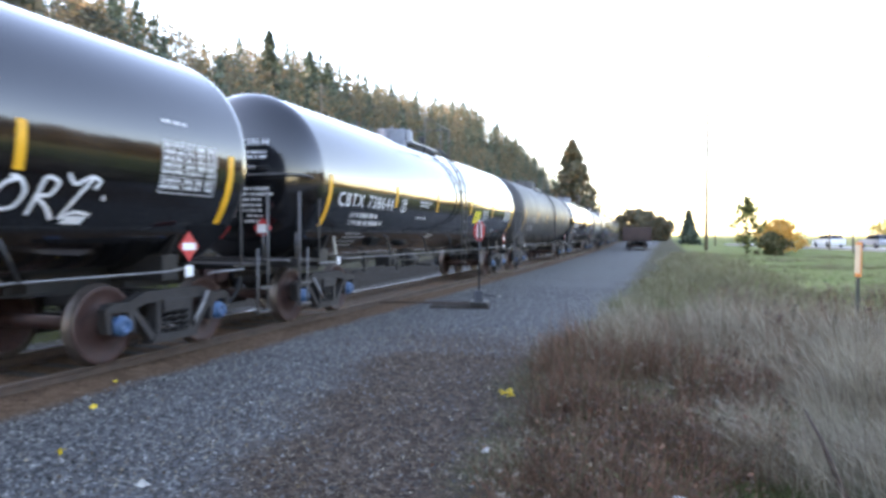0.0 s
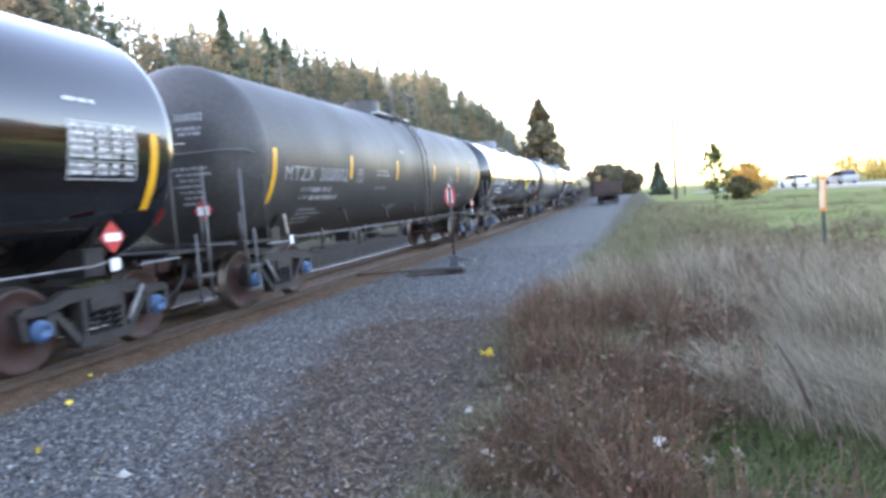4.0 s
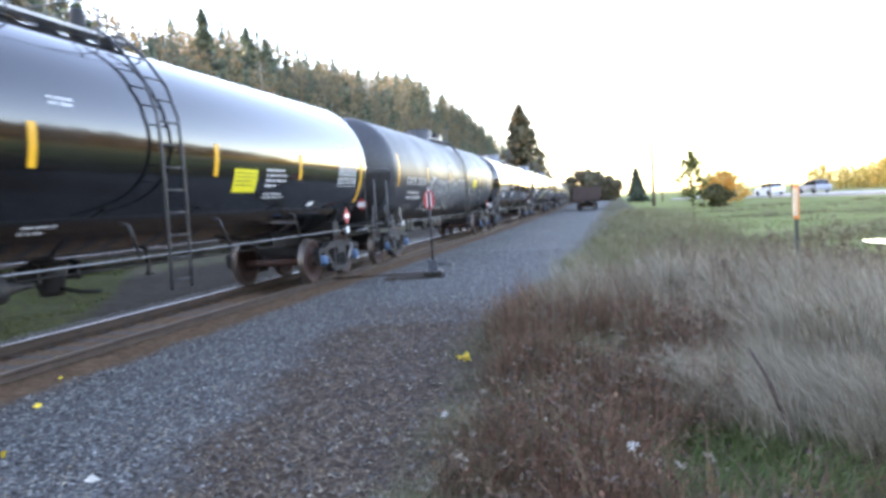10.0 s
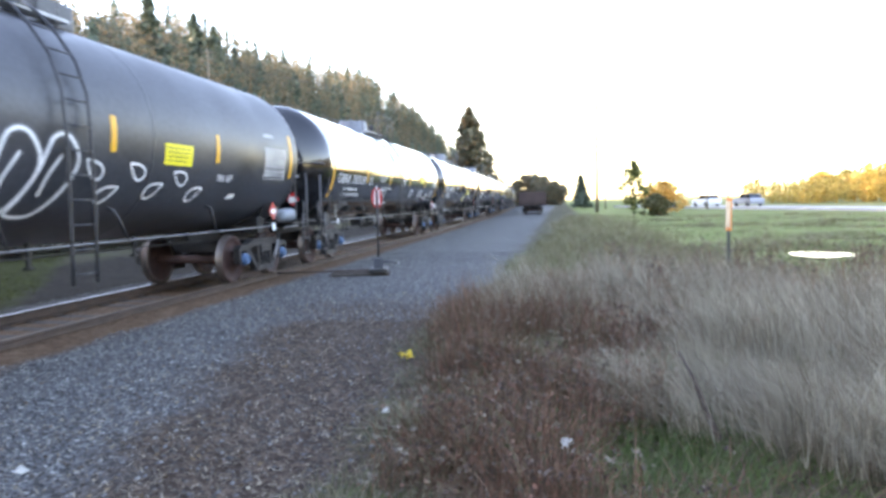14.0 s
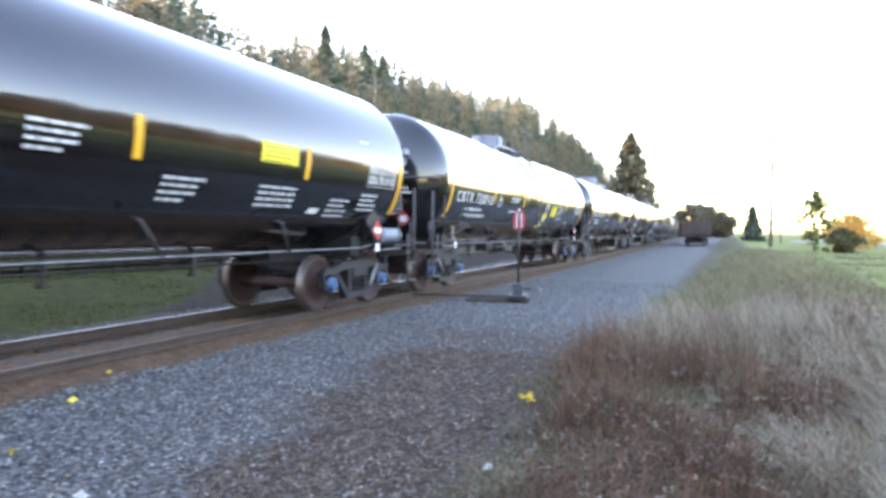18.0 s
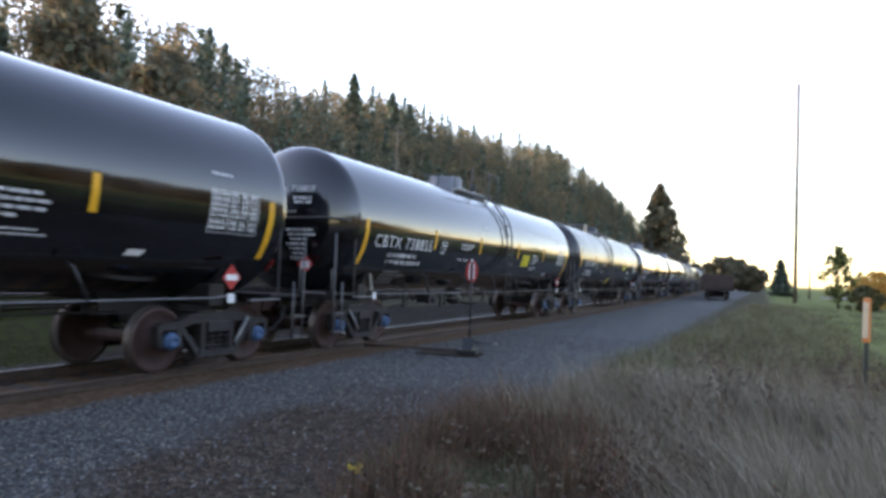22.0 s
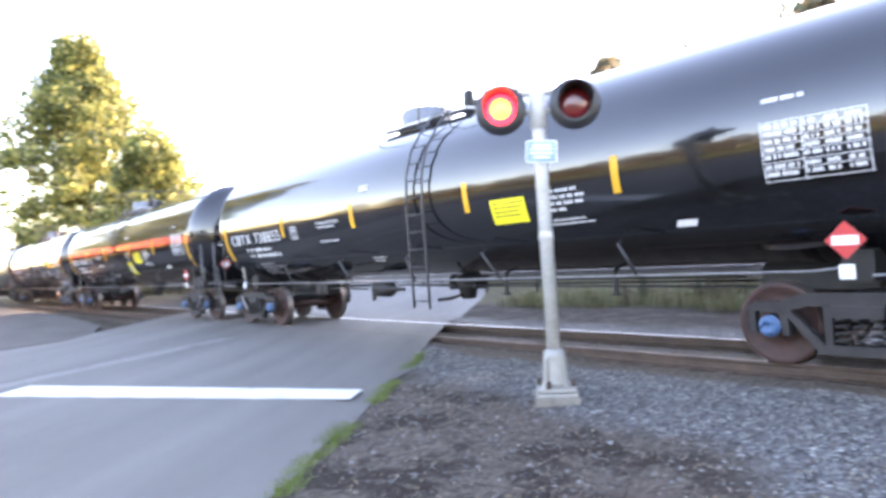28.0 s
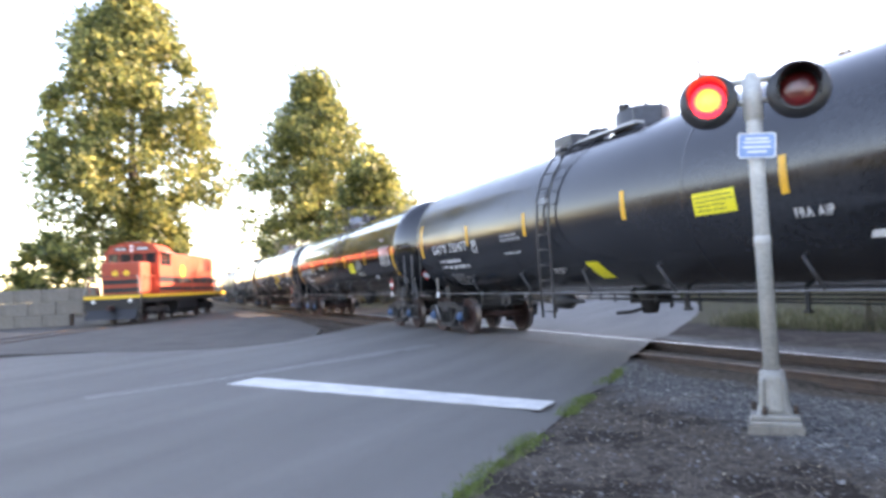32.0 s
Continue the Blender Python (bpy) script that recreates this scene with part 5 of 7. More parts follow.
for k in range(90):
    a, d = radians(-14.5 - 14 * q.uniform()), q.uniform(128, 165)
    spots.append((d * math.cos(a), d * math.sin(a), q.uniform(2.4, 4.6) + 2.2 * sm(-17, -24, math.degrees(a)), q.uniform(2.2, 3.6)))
woods("golden_scrub", spots, GOLD, "low golden sunlit scrub beyond the lane", False, 160, 1.0, 84)

fir_tree(257, 33.4, 35.0, 14.5, 9000, 1.2, 21, "tall broad evergreen standing beside the railway", HILL)
for k, (x, y, h, r) in enumerate([(186, 21.5, 11, 4.6), (178, 8.6, 7.6, 4.2), (190, 4.6, 7.6, 4.2), (184, 1.4, 6.0, 3.6), (198, 7.5, 8.5, 4.4)]):
    broad_tree(x, y, h, r, 2600, HILL, 0.5, 80 + k, "far green-brown tree beside the end of the line", 0.05, False)
for k, (x, y, h) in enumerate([(110, 70, 15), (118, 66, 15), (125, 66, 14)]):
    fir_tree(x, y, h, 4.6, 2200, 0.5, 30 + k, "tall pointed fir above the hillside wood")

broad_tree(-55.5, -2.4, 27, 6.9, 42000, POPLAR, 0.25, 41, "tall poplar turning yellow, behind the locomotive", 0.1, True, "poplar_tree")
broad_tree(-75, 16.6, 25.8, 9.0, 38000, POPLAR, 0.29, 42, "tall poplar turning yellow beside the railway", 0.06, True, "poplar_tree")
broad_tree(-60, 18.4, 13.5, 5.2, 9000, POPLAR, 0.3, 43, "low broad green tree beside the railway", 0.05, False)
broad_tree(-77, -10.5, 8, 4.5, 4000, POPLAR, 0.36, 44, "low yellow-green tree beyond the yard wall", 0.05, False)
broad_tree(66, -6.8, 5.0, 1.6, 1500, POPLAR, 0.16, 45, "slender young tree in the rough grass", 0.1, True, "young_tree")
broad_tree(72, -10.4, 3.0, 2.3, 2600, ORANGE, 0.18, 46, "low round orange autumn tree", 0.05, False)
broad_tree(62, -8.2, 1.7, 1.6, 1600, SCRUB, 0.18, 47, "low green bush beside an orange tree", 0.05, False)
for k, (x, y) in enumerate(((172, -60), (181, -64), (190, -66), (168, -64))):
    broad_tree(x, y, 6.5, 4.2, 2200, POPLAR if k % 2 else ORANGE, 0.3, 90 + k, "sunlit orange tree across the field", 0.05, False)
fir_tree(120, -3.5, 5.6, 2.0, 1800, 0.4, 48, "small dark fir beyond the gravel track")

for k, (x, y, h, fir) in enumerate([(29, 37, 16, 0), (25.5, 41, 19, 1), (20, 43, 18, 0), (15.5, 44, 19, 1), (11.5, 46, 17, 0), (33, 41, 17, 1), (39, 40, 15, 0), (6, 50, 15, 0)]):
    if fir:
        fir_tree(x, y, h, 3.4, 4200, 0.4, 60 + k, "tall dark fir behind the rail fence")
    else:
        broad_tree(x, y, h, 4.0, 5200, SCRUB if k % 2 else HILL, 0.32, 60 + k, "leafy green-brown tree behind the rail fence", 0.1, False)


q = np.random.default_rng(70)
for k, (x, y) in enumerate([(-8, 40), (-3, 43), (2, 41), (8, 39), (-13, 42), (-17, 38), (-21, 41), (-25, 39), (-29, 43), (-33, 41), (14, 40), (19, 38), (24, 45), (36, 37)]):
    broad_tree(x, y, q.uniform(11, 13.5) if x < -10 else q.uniform(13, 15.5), q.uniform(3.4, 4.4), 3600, HILL if k % 3 else AUTUMN, 0.36, 120 + k, "leafy green-brown tree on the bank behind the railway", 0.06, False)


def bank_bushes():
    q = np.random.default_rng(9)
    spots = [(x + q.uniform(-1.5, 1.5), 24 + 0.04 * abs(x) + q.uniform(-2.5, 4), q.uniform(1.6, 4.0), q.uniform(1.2, 2.4)) for x in np.arange(-30, 120, 2.2) if not -24 < x < -9]
    return woods("bank_bushes", spots, SCRUB, "low green-brown bushes along the bank", False, 260, 0.75, 10)


bank_bushes()
q = np.random.default_rng(29)
woods("fence_scrub", [(x + q.uniform(-0.5, 0.5), (13.3 if x < 6 else 14.9) + q.uniform(0.0, 2.6), q.uniform(0.5, 1.3), q.uniform(0.45, 0.9)) for x in np.arange(-8, 26, 0.26)], BRUSH, "green-brown scrub growing through the rail fence", False, 240, 0.55, 30)
q = np.random.default_rng(19)
woods("bank_scrub", [(x + q.uniform(-1, 1), (17.2 - 0.079 * (x + 10) if x < 24 else 14.5 + 0.076 * (x - 24)) + q.uniform(0.7, 3.4), q.uniform(0.7, 1.9), q.uniform(0.6, 1.2)) for x in np.arange(-9, 62, 0.42)], BRUSH, "low brown scrub behind the rail fence", False, 170, 1.0, 20)

q = np.random.default_rng(23)
woods("crossing_brush", [(x + q.uniform(-1, 1), 15.5 - 0.1 * (x + 31) + q.uniform(-1.2, 4.5), q.uniform(1.0, 2.6), q.uniform(0.8, 1.7)) for x in np.arange(-70, -30, 0.5)], BRUSH, "low brown and green brush beyond the crossing", False, 200, 1.0, 24)

# ---- crossing signal ----
def rounded_plate(w, h, r, k=5):
    pts = []
    for cx, cz, a0 in ((w - r, h - r, 0), (-w + r, h - r, 90), (-w + r, -h + r, 180), (w - r, -h + r, 270)):
        for i in range(k):
            a = radians(a0 + 90 * i / (k - 1))
            pts.append((cx + r * math.cos(a), cz + r * math.sin(a)))
    return pts


LIT = glow("lit_red_lens", (1.0, 0.022, 0.04), 0.75, (0.6, 0.03, 0.02))
CORE = glow("lit_lens_core", (1.0, 0.2, 0.03), 0.85, (0.6, 0.05, 0.03))
UNLIT = mat("unlit_red_lens", (0.16, 0.012, 0.014), 0.2, vary=0.2, scale=12, fine=60, bump=0.1, coat=0.5)


def crossing_signal():
    sig = thing("crossing_signal", "grey steel crossing signal with two red flashing lamps", "crossing signal", pose(-2.6, 4.05, -0.1, 0, 0, 42.0))
    part("footing", build(box, -0.235, 0.235, -0.235, 0.235, -0.2, 0.075, 0.02), M["concrete"], sig, "low square concrete footing")

    def base(bm):
        box(bm, -0.215, 0.215, -0.215, 0.215, 0.075, 0.115, 0.012)
        box(bm, -0.205, 0.205, -0.205, 0.205, 0.122, 0.165, 0.015)
        turned(bm, [(0.16, 0.14), (0.21, 0.122), (0.47, 0.115), (0.54, 0.112), (0.56, 0.08)], "z", 24)
    foot = part("base_casting", build(base), M["galv"], sig)
    for k in range(4):
        a = radians(45 + 90 * k)
        part("base_rib", build(lambda bm: prism(bm, [(0.09, 0.16), (0.2, 0.16), (0.165, 0.22), (0.145, 0.46), (0.09, 0.54)], -0.022, 0.022)), M["galv"], foot, at=pose(0, 0, 0, 0, 0, 45 + 90 * k))
        part("anchor_bolt", build(lambda bm: turned(bm, [(0.16, 0.022), (0.235, 0.022), (0.245, 0.012)], "z", 8, 0.195 * math.cos(a + 0.35), 0.195 * math.sin(a + 0.35), 0)), M["rust_rail"], foot)
    part("mast", build(lambda bm: turned(bm, [(0.5, 0.07), (3.35, 0.068), (3.38, 0.045)], "z", 24)), M["alu"], sig, "pale aluminium mast")

    def collar(bm):
        turned(bm, [(1.72, 0.069), (1.73, 0.076), (1.80, 0.076), (1.81, 0.069)], "z", 24)
    part("mast_collar", build(collar), M["alu"], sig)
    part("junction_collar", build(lambda bm: turned(bm, [(2.92, 0.068), (2.93, 0.088), (3.3, 0.088), (3.31, 0.068)], "z", 24)), M["alu"], sig)
    part("lamp_arm", build(lambda bm: (tube(bm, [(-0.39, 0.0, 3.3), (0.39, 0.0, 3.3)], 0.035, 10), tube(bm, [(-0.39, 0, 3.1), (0.39, 0, 3.1)], 0.03, 10))), M["alu"], sig)
    lenses = []
    for s in (-1, 1):
        lamp = part("lamp", build(lambda bm: turned(bm, [(0.14, 0.08), (0.1, 0.15), (-0.05, 0.19), (-0.1, 0.19)], "y", 28, s * 0.39, 0, 3.14)), M["black"], sig, "black lamp housing")
        part("backplate", build(lambda bm: turned(bm, [(-0.05, 0.268), (-0.065, 0.272), (-0.075, 0.265), (-0.085, 0.15)], "y", 40, s * 0.39, 0, 3.14)), M["black"], lamp, "round black backplate")

        def hood(bm):
            n, a0 = 18, radians(-20)
            ring = []
            for i in range(n + 1):
                a = a0 + (math.pi - 2 * a0) * i / n
                reach = -0.36 if 0.12 < i / n < 0.88 else -0.2
                ring.append([bm.verts.new((s * 0.39 + math.cos(a) * q, yy, 3.14 + math.sin(a) * q)) for q, yy in ((0.172, -0.07), (0.18, reach), (0.186, reach), (0.18, -0.07))])
            for p, q in zip(ring, ring[1:]):
                for j in range(4):
                    bm.faces.new((p[j], q[j], q[(j + 1) % 4], p[(j + 1) % 4]))
        part("hood", build(hood), M["black"], lamp, "short black hood")
        # added drum, half glowing and half unlit; its turning imitates the lamp's flashing
        drum = bmesh.new()
        turned(drum, [(-0.078, 0.01), (-0.077, 0.05), (-0.07, 0.11), (-0.05, 0.163), (0.0, 0.168), (0.05, 0.163), (0.07, 0.11), (0.075, 0.02)], "y", 28)
        bmesh.ops.recalc_face_normals(drum, faces=drum.faces)
        for f in drum.faces:
            c = f.calc_center_median()
            f.material_index = 1 if c.y > 0 else 2 if math.hypot(c.x, c.z) < 0.085 else 0
        lenses.append(part("lens", mesh_of(drum, "lens", [LIT, UNLIT, CORE]), None, sig, "round red lens", pose(s * 0.39, -0.06, 3.14)))
    plate = part("notice", build(lambda bm: prism(bm, rounded_plate(0.165, 0.12, 0.03), -0.085, -0.09)), M["white"], sig, "small blue and white notice", pose(0, 0, 2.66, 0, 4, 6))
    blue = mat("blue_notice_film", (0.2, 0.33, 0.58), 0.4, vary=0.15)
    part("notice_face", build(lambda bm: prism(bm, rounded_plate(0.152, 0.107, 0.025), -0.09, -0.093)), blue, plate)

    def lines(bm):
        for z, w in ((0.065, 0.1), (0.03, 0.115), (-0.015, 0.12), (-0.06, 0.085)):
            box(bm, -w, w, -0.096, -0.0935, z - 0.01, z + 0.01)
    part("notice_print", build(lines), M["white"], plate)["kind"] = "stuff"
    return sig, lenses


signal, LENSES = crossing_signal()


# ---- switch stand, marker stake, poles, box, fence ----
def switch_stand():
    st = thing("switch_stand", "low black switch stand with a red and white oval target", "switch stand", pose(14.85, 4.2, GROUND, 0, 0, 12))
    part("head_block", build(lambda bm: (box(bm, -0.14, 0.14, -0.35, 1.0, -0.05, 0.05, 0.01), box(bm, 0.36, 0.6, -0.35, 1.0, -0.05, 0.05, 0.01))), M["tie"], st, "dark timber head blocks")
    part("stand_base", build(lambda bm: (box(bm, -0.2, 0.5, -0.3, 0.1, 0.07, 0.16, 0.02), prism(bm, [(-0.12, 0.16), (0.32, 0.16), (0.2, 0.4), (0.0, 0.4)], -0.2, 0.0))), M["black"], st)
    part("spindle", build(lambda bm: tube(bm, [(0.1, -0.1, 0.3), (0.1, -0.1, 1.95)], 0.022, 8)), M["black"], st)
    part("hand_lever", build(lambda bm: tube(bm, [(0.1, -0.15, 0.3), (0.5, -0.5, 0.24), (0.95, -0.55, 0.2)], 0.02, 8)), M["black"], st)
    part("connecting_rod", build(lambda bm: tube(bm, [(0.1, 0.0, 0.12), (0.1, 2.2, 0.1)], 0.02, 8)), M["rust_rail"], st)

    def oval(bm, w, h, x0, x1):
        prism(bm, [(-0.1 + w * math.cos(2 * math.pi * i / 28), 1.76 + h * math.sin(2 * math.pi * i / 28)) for i in range(28)], x0, x1, "x")
    tg = part("target", build(oval, 0.125, 0.235, 0.105, 0.115), M["red"], st, "red oval target with a white bar")
    part("target_bar", build(lambda bm: (box(bm, 0.098, 0.104, -0.16, -0.135, 1.6, 1.92), box(bm, 0.098, 0.104, -0.065, -0.04, 1.6, 1.92), box(bm, 0.09, 0.104, -0.118, -0.082, 1.5, 2.02))), M["white"], tg)
    return st


switch_stand()
stake = thing("marker_stake", "slender dark stake with an orange and white reflective top", "marker stake", pose(10.4, -2.38, ground_z(10.4, -2.38), 0.5, -0.6, 0))
part("post", build(lambda bm: box(bm, -0.03, 0.03, -0.02, 0.02, -0.3, 1.38, 0.006)), mat("brown_stake_plastic", (0.06, 0.065, 0.05), 0.5, vary=0.3), stake)
part("reflector", build(lambda bm: box(bm, -0.035, 0.035, -0.034, 0.034, 0.93, 1.4, 0.008)), mat("orange_reflector", (0.8, 0.25, 0.06), 0.4, vary=0.2), stake, "orange reflective sleeve")
part("reflector_band", build(lambda bm: box(bm, -0.037, 0.037, -0.012, 0.037, 0.98, 1.36, 0.0)), mat("pale_reflector", (0.8, 0.6, 0.4), 0.4, vary=0.2), stake, "pale reflective band")


def utility_pole(x, y, h, label, arms=1, seed=0, wire_to=None):
    pole = thing("utility_pole", label, "utility pole", pose(x, y, ground_z(x, y)), group="utility poles")
    part("shaft", build(lambda bm: turned(bm, [(-0.5, 0.06 + 0.006 * h), (h * 0.5, 0.05 + 0.005 * h), (h, 0.04 + 0.004 * h)], "z", 14)), M["wood"], pole)
    for k in range(arms):
        arm = part("crossarm", build(lambda bm: box(bm, -0.05, 0.05, -0.9, 0.9, h - 0.6 - k, h - 0.5 - k, 0.01)), M["wood"], pole)
        for s in (-0.85, -0.4, 0.4, 0.85):
            part("insulator", build(lambda bm: turned(bm, [(h - 0.48 - k, 0.03), (h - 0.38 - k, 0.05), (h - 0.3 - k, 0.03)], "z", 8, 0, s, 0)), M["galv"], arm)
    return pole


utility_pole(79.9, -4.15, 22.5, "tall weathered wooden utility pole in the grass", 0)
utility_pole(17.3, 32.9, 14.5, "tall wooden utility pole behind the fence", 2)
for k, (x, y, h) in enumerate([(95, -14.5, 4.0), (92, -15.6, 4.6), (84, -17.0, 4.4), (72, -16.5, 4.0), (110, -7.0, 7.5), (120, -11.0, 7.0)]):
    utility_pole(x, y, h, "far wooden pole across the field", 0, k)

cab = thing("equipment_box", "low white plastic equipment box on the gravel", "equipment box", pose(3.6, 13.3, ground_z(3.6, 13.3) - 0.02, 0, 0, 3))
part("body", build(lambda bm: prism(bm, [(-0.95, 0), (0.95, 0), (0.98, 0.72), (-0.98, 0.72)], -0.45, 0.45)), mat("white_plastic", (0.75, 0.75, 0.77), 0.5, vary=0.12, scale=3), cab)
part("lid", build(lambda bm: box(bm, -1.02, 1.02, -0.5, 0.5, 0.72, 0.86, 0.03)), mat("white_plastic_lid", (0.8, 0.8, 0.82), 0.5, vary=0.12, scale=3), cab)


def fence(x0, y0, x1, y1, posts, seed, gap=0.0):
    f = thing("pipe_fence", "dark metal rail fence behind the railway", "fence")
    r = random.Random(seed)
    pm = mesh_of(build(lambda bm: turned(bm, [(-0.3, 0.05), (1.12, 0.05), (1.14, 0.03)], "z", 10)), "post", M["blackpipe"])
    P = []
    for i in range(posts + 1):
        a = i / posts
        x, y = x0 + (x1 - x0) * a, y0 + (y1 - y0) * a
        P.append((x, y, ground_z(x, y)))
        part("post", pm, None, f, at=pose(*P[-1]))
    for z in (0.45, 0.78, 1.06):
        part("rail", build(lambda bm: tube(bm, [(px, py, pz + z) for px, py, pz in P], 0.03, 6)), M["blackpipe"], f)
    return f


fence(-10.0, 17.2, 24.0, 14.5, 14, 1)
fence(24.0, 14.5, 70.0, 18.0, 16, 2)
def wires():
    w = thing("power_line", "sagging black power wires over the bank", "power line")
    tops = [Vector((-98, 43, 17)), Vector((-38.5, 39.1, 18.1)), Vector((17.3, 32.9, 14.6)), Vector((81.5, 43.9, 21.2)), Vector((143, 52, 28)), Vector((203, 60, 36))]
    for dy, dz in ((-0.85, 0.0), (0.0, 0.0), (0.85, 0.0), (-0.4, -1.0)):
        pts = []
        for a, b in zip(tops, tops[1:]):
            for k in range(12):
                f = k / 12
                p = a.lerp(b, f)
                pts.append((p.x, p.y + dy, p.z + dz - 3.2 * f * (1 - f)))
        part("wire", build(lambda bm: tube(bm, pts, 0.02, 5)), M["rubber"], w)
    return w


wires()
utility_pole(81.5, 43.9, 16.0, "tall wooden utility pole behind the fence", 2)
utility_pole(-38.5, 39.1, 17.0, "tall wooden utility pole behind the fence", 2)
fence(-40.0, 26.0, -17.5, 17.5, 9, 3)


# ---- locomotive ----
# orange-red, darkened in colour for shade that the sun lamp does not leave
LOCO_RED = mat("shade_darkened_orange_red_paint", (0.44, 0.06, 0.022), 0.5, vary=0.2, scale=1.5, fine=20, bump=0.03, rvar=0.06)
LOCO_BLACK = mat("black_locomotive_paint", (0.012, 0.012, 0.013), 0.45, vary=0.3, scale=2, fine=20, bump=0.03)
LOCO_YELLOW = mat("yellow_locomotive_paint", (0.85, 0.5, 0.03), 0.45, vary=0.2, scale=2, fine=20, bump=0.03)
GLASS = mat("dark_cab_glass", (0.015, 0.02, 0.025), 0.06, vary=0.2, bump=0.0, coat=0.5)


def locomotive():
    # x runs towards the rear, the front stands at 0; y to the sides; z from the rail
    lo = thing("locomotive", "orange-red and black diesel locomotive with yellow sill stripes", "locomotive", pose(-37.4, -3.3, 0.02, 0, 0, 160.0))
    part("frame", build(lambda bm: box(bm, 0.6, 17.0, -1.5, 1.5, 1.1, 1.55, 0.03)), LOCO_BLACK, lo)
    part("sill_stripe", build(lambda bm: (box(bm, 0.62, 17.0, -1.53, -1.5, 1.38, 1.55), box(bm, 0.62, 17.0, 1.5, 1.53, 1.38, 1.55))), LOCO_YELLOW, lo)
    part("front_stripe", build(lambda bm: box(bm, 0.36, 0.40, -1.45, 1.45, 1.38, 1.55)), LOCO_YELLOW, lo)
    part("pilot", build(lambda bm: (box(bm, 0.4, 0.7, -1.45, 1.45, 0.75, 1.6, 0.03), prism(bm, [(0.1, 0.3), (0.55, 0.3), (0.6, 0.8), (0.4, 0.8)], -1.3, 1.3))), LOCO_BLACK, lo, "black pilot and plough")
    part("nose", build(lambda bm: box(bm, 1.6, 3.2, -1.05, 1.05, 1.55, 3.35, 0.12)), LOCO_RED, lo, "short low nose")
    part("nose_band", build(lambda bm: (box(bm, 1.585, 1.6, -0.98, 0.98, 2.15, 2.4), box(bm, 1.585, 1.6, -0.98, 0.98, 1.7, 1.95))), LOCO_BLACK, lo, "black band")
    for s in (-1, 1):
        part("nose_emblem", build(lambda bm: turned(bm, [(1.57, 0.16), (1.585, 0.17)], "x", 20, 0, s * 0.3, 2.75)), LOCO_YELLOW, lo, "plain yellow round emblem")
    cab = part("cab", build(lambda bm: prism(bm, [(-1.5, 1.55), (1.5, 1.55), (1.5, 3.95), (1.2, 4.3), (0.6, 4.47), (-0.6, 4.47), (-1.2, 4.3), (-1.5, 3.95)], 3.2, 5.6, "x")), LOCO_RED, lo)
    part("number_board", build(lambda bm: (box(bm, 3.16, 3.19, -0.95, -0.25, 4.05, 4.27), box(bm, 3.16, 3.19, 0.25, 0.95, 4.05, 4.27))), LOCO_BLACK, cab, "black number boards")
    part("number_print", build(lambda bm: [box(bm, 3.15, 3.158, s * 0.6 + q - 0.05, s * 0.6 + q + 0.05, 4.1, 4.22) for s in (-1, 1) for q in (-0.22, -0.07, 0.08, 0.22)]), M["white"], cab, "white number bars")
    part("headlight", build(lambda bm: (turned(bm, [(3.1, 0.09), (3.19, 0.1)], "x", 16, 0, -0.0, 4.3), turned(bm, [(3.1, 0.09), (3.19, 0.1)], "x", 16, 0, 0.0, 4.08))), M["white"], cab, "unlit twin headlight")
    part("windscreen", build(lambda bm: (box(bm, 3.17, 3.2, -1.3, -0.75, 3.35, 3.9), box(bm, 3.17, 3.2, -0.65, -0.05, 3.42, 3.9), box(bm, 3.17, 3.2, 0.05, 0.65, 3.42, 3.9), box(bm, 3.17, 3.2, 0.75, 1.3, 3.35, 3.9))), GLASS, cab)
    for s in (-1, 1):
        part("side_window", build(lambda bm: (box(bm, 3.5, 4.2, min(s * 1.5, s * 1.515), max(s * 1.5, s * 1.515), 3.2, 3.85), box(bm, 4.3, 5.1, min(s * 1.5, s * 1.515), max(s * 1.5, s * 1.515), 3.2, 3.85))), GLASS, cab)
        part("window_shade", build(lambda bm: prism(bm, [(s * 1.5, 3.95), (s * 1.8, 3.88), (s * 1.8, 3.91), (s * 1.5, 3.99)], 3.4, 5.3, "x")), M["galv"], cab, "pale window shade")
    part("hood", build(lambda bm: box(bm, 5.6, 16.2, -0.95, 0.95, 1.55, 4.05, 0.06)), LOCO_RED, lo, "long narrow hood")
    for s in (-1, 1):
        y0, y1 = sorted((s * 0.95, s * 0.962))
        part("hood_band", build(lambda bm: (box(bm, 5.65, 16.2, y0, y1, 2.2, 2.55), box(bm, 5.65, 16.2, y0, y1, 1.75, 1.95))), LOCO_BLACK, lo, "black band")
        part("cab_band", build(lambda bm: (box(bm, 3.2, 5.6, *sorted((s * 1.5, s * 1.512)), 2.2, 2.55), box(bm, 3.2, 5.6, *sorted((s * 1.5, s * 1.512)), 1.75, 1.95))), LOCO_BLACK, lo, "black band")
        part("emblem", build(lambda bm: turned(bm, [(min(y0, y1) - 0.004, 0.42), (max(y0, y1) + 0.004, 0.42)], "y", 24, 9.0, 0, 2.95)), LOCO_YELLOW, lo, "plain yellow round emblem")
        for u in (6.6, 7.8, 10.4, 11.6, 12.8):
            part("hood_door", build(lambda bm: box(bm, u - 0.5, u + 0.5, min(y0, y1) - 0.006, max(y0, y1) + 0.006, 2.62, 3.7, 0.01)), LOCO_RED, lo)
        part("radiator_grille", build(lambda bm: [box(bm, 13.6, 15.6, min(y0, y1) - 0.01, max(y0, y1) + 0.01, z, z + 0.05) for z in np.arange(3.1, 3.9, 0.09)]), LOCO_BLACK, lo)
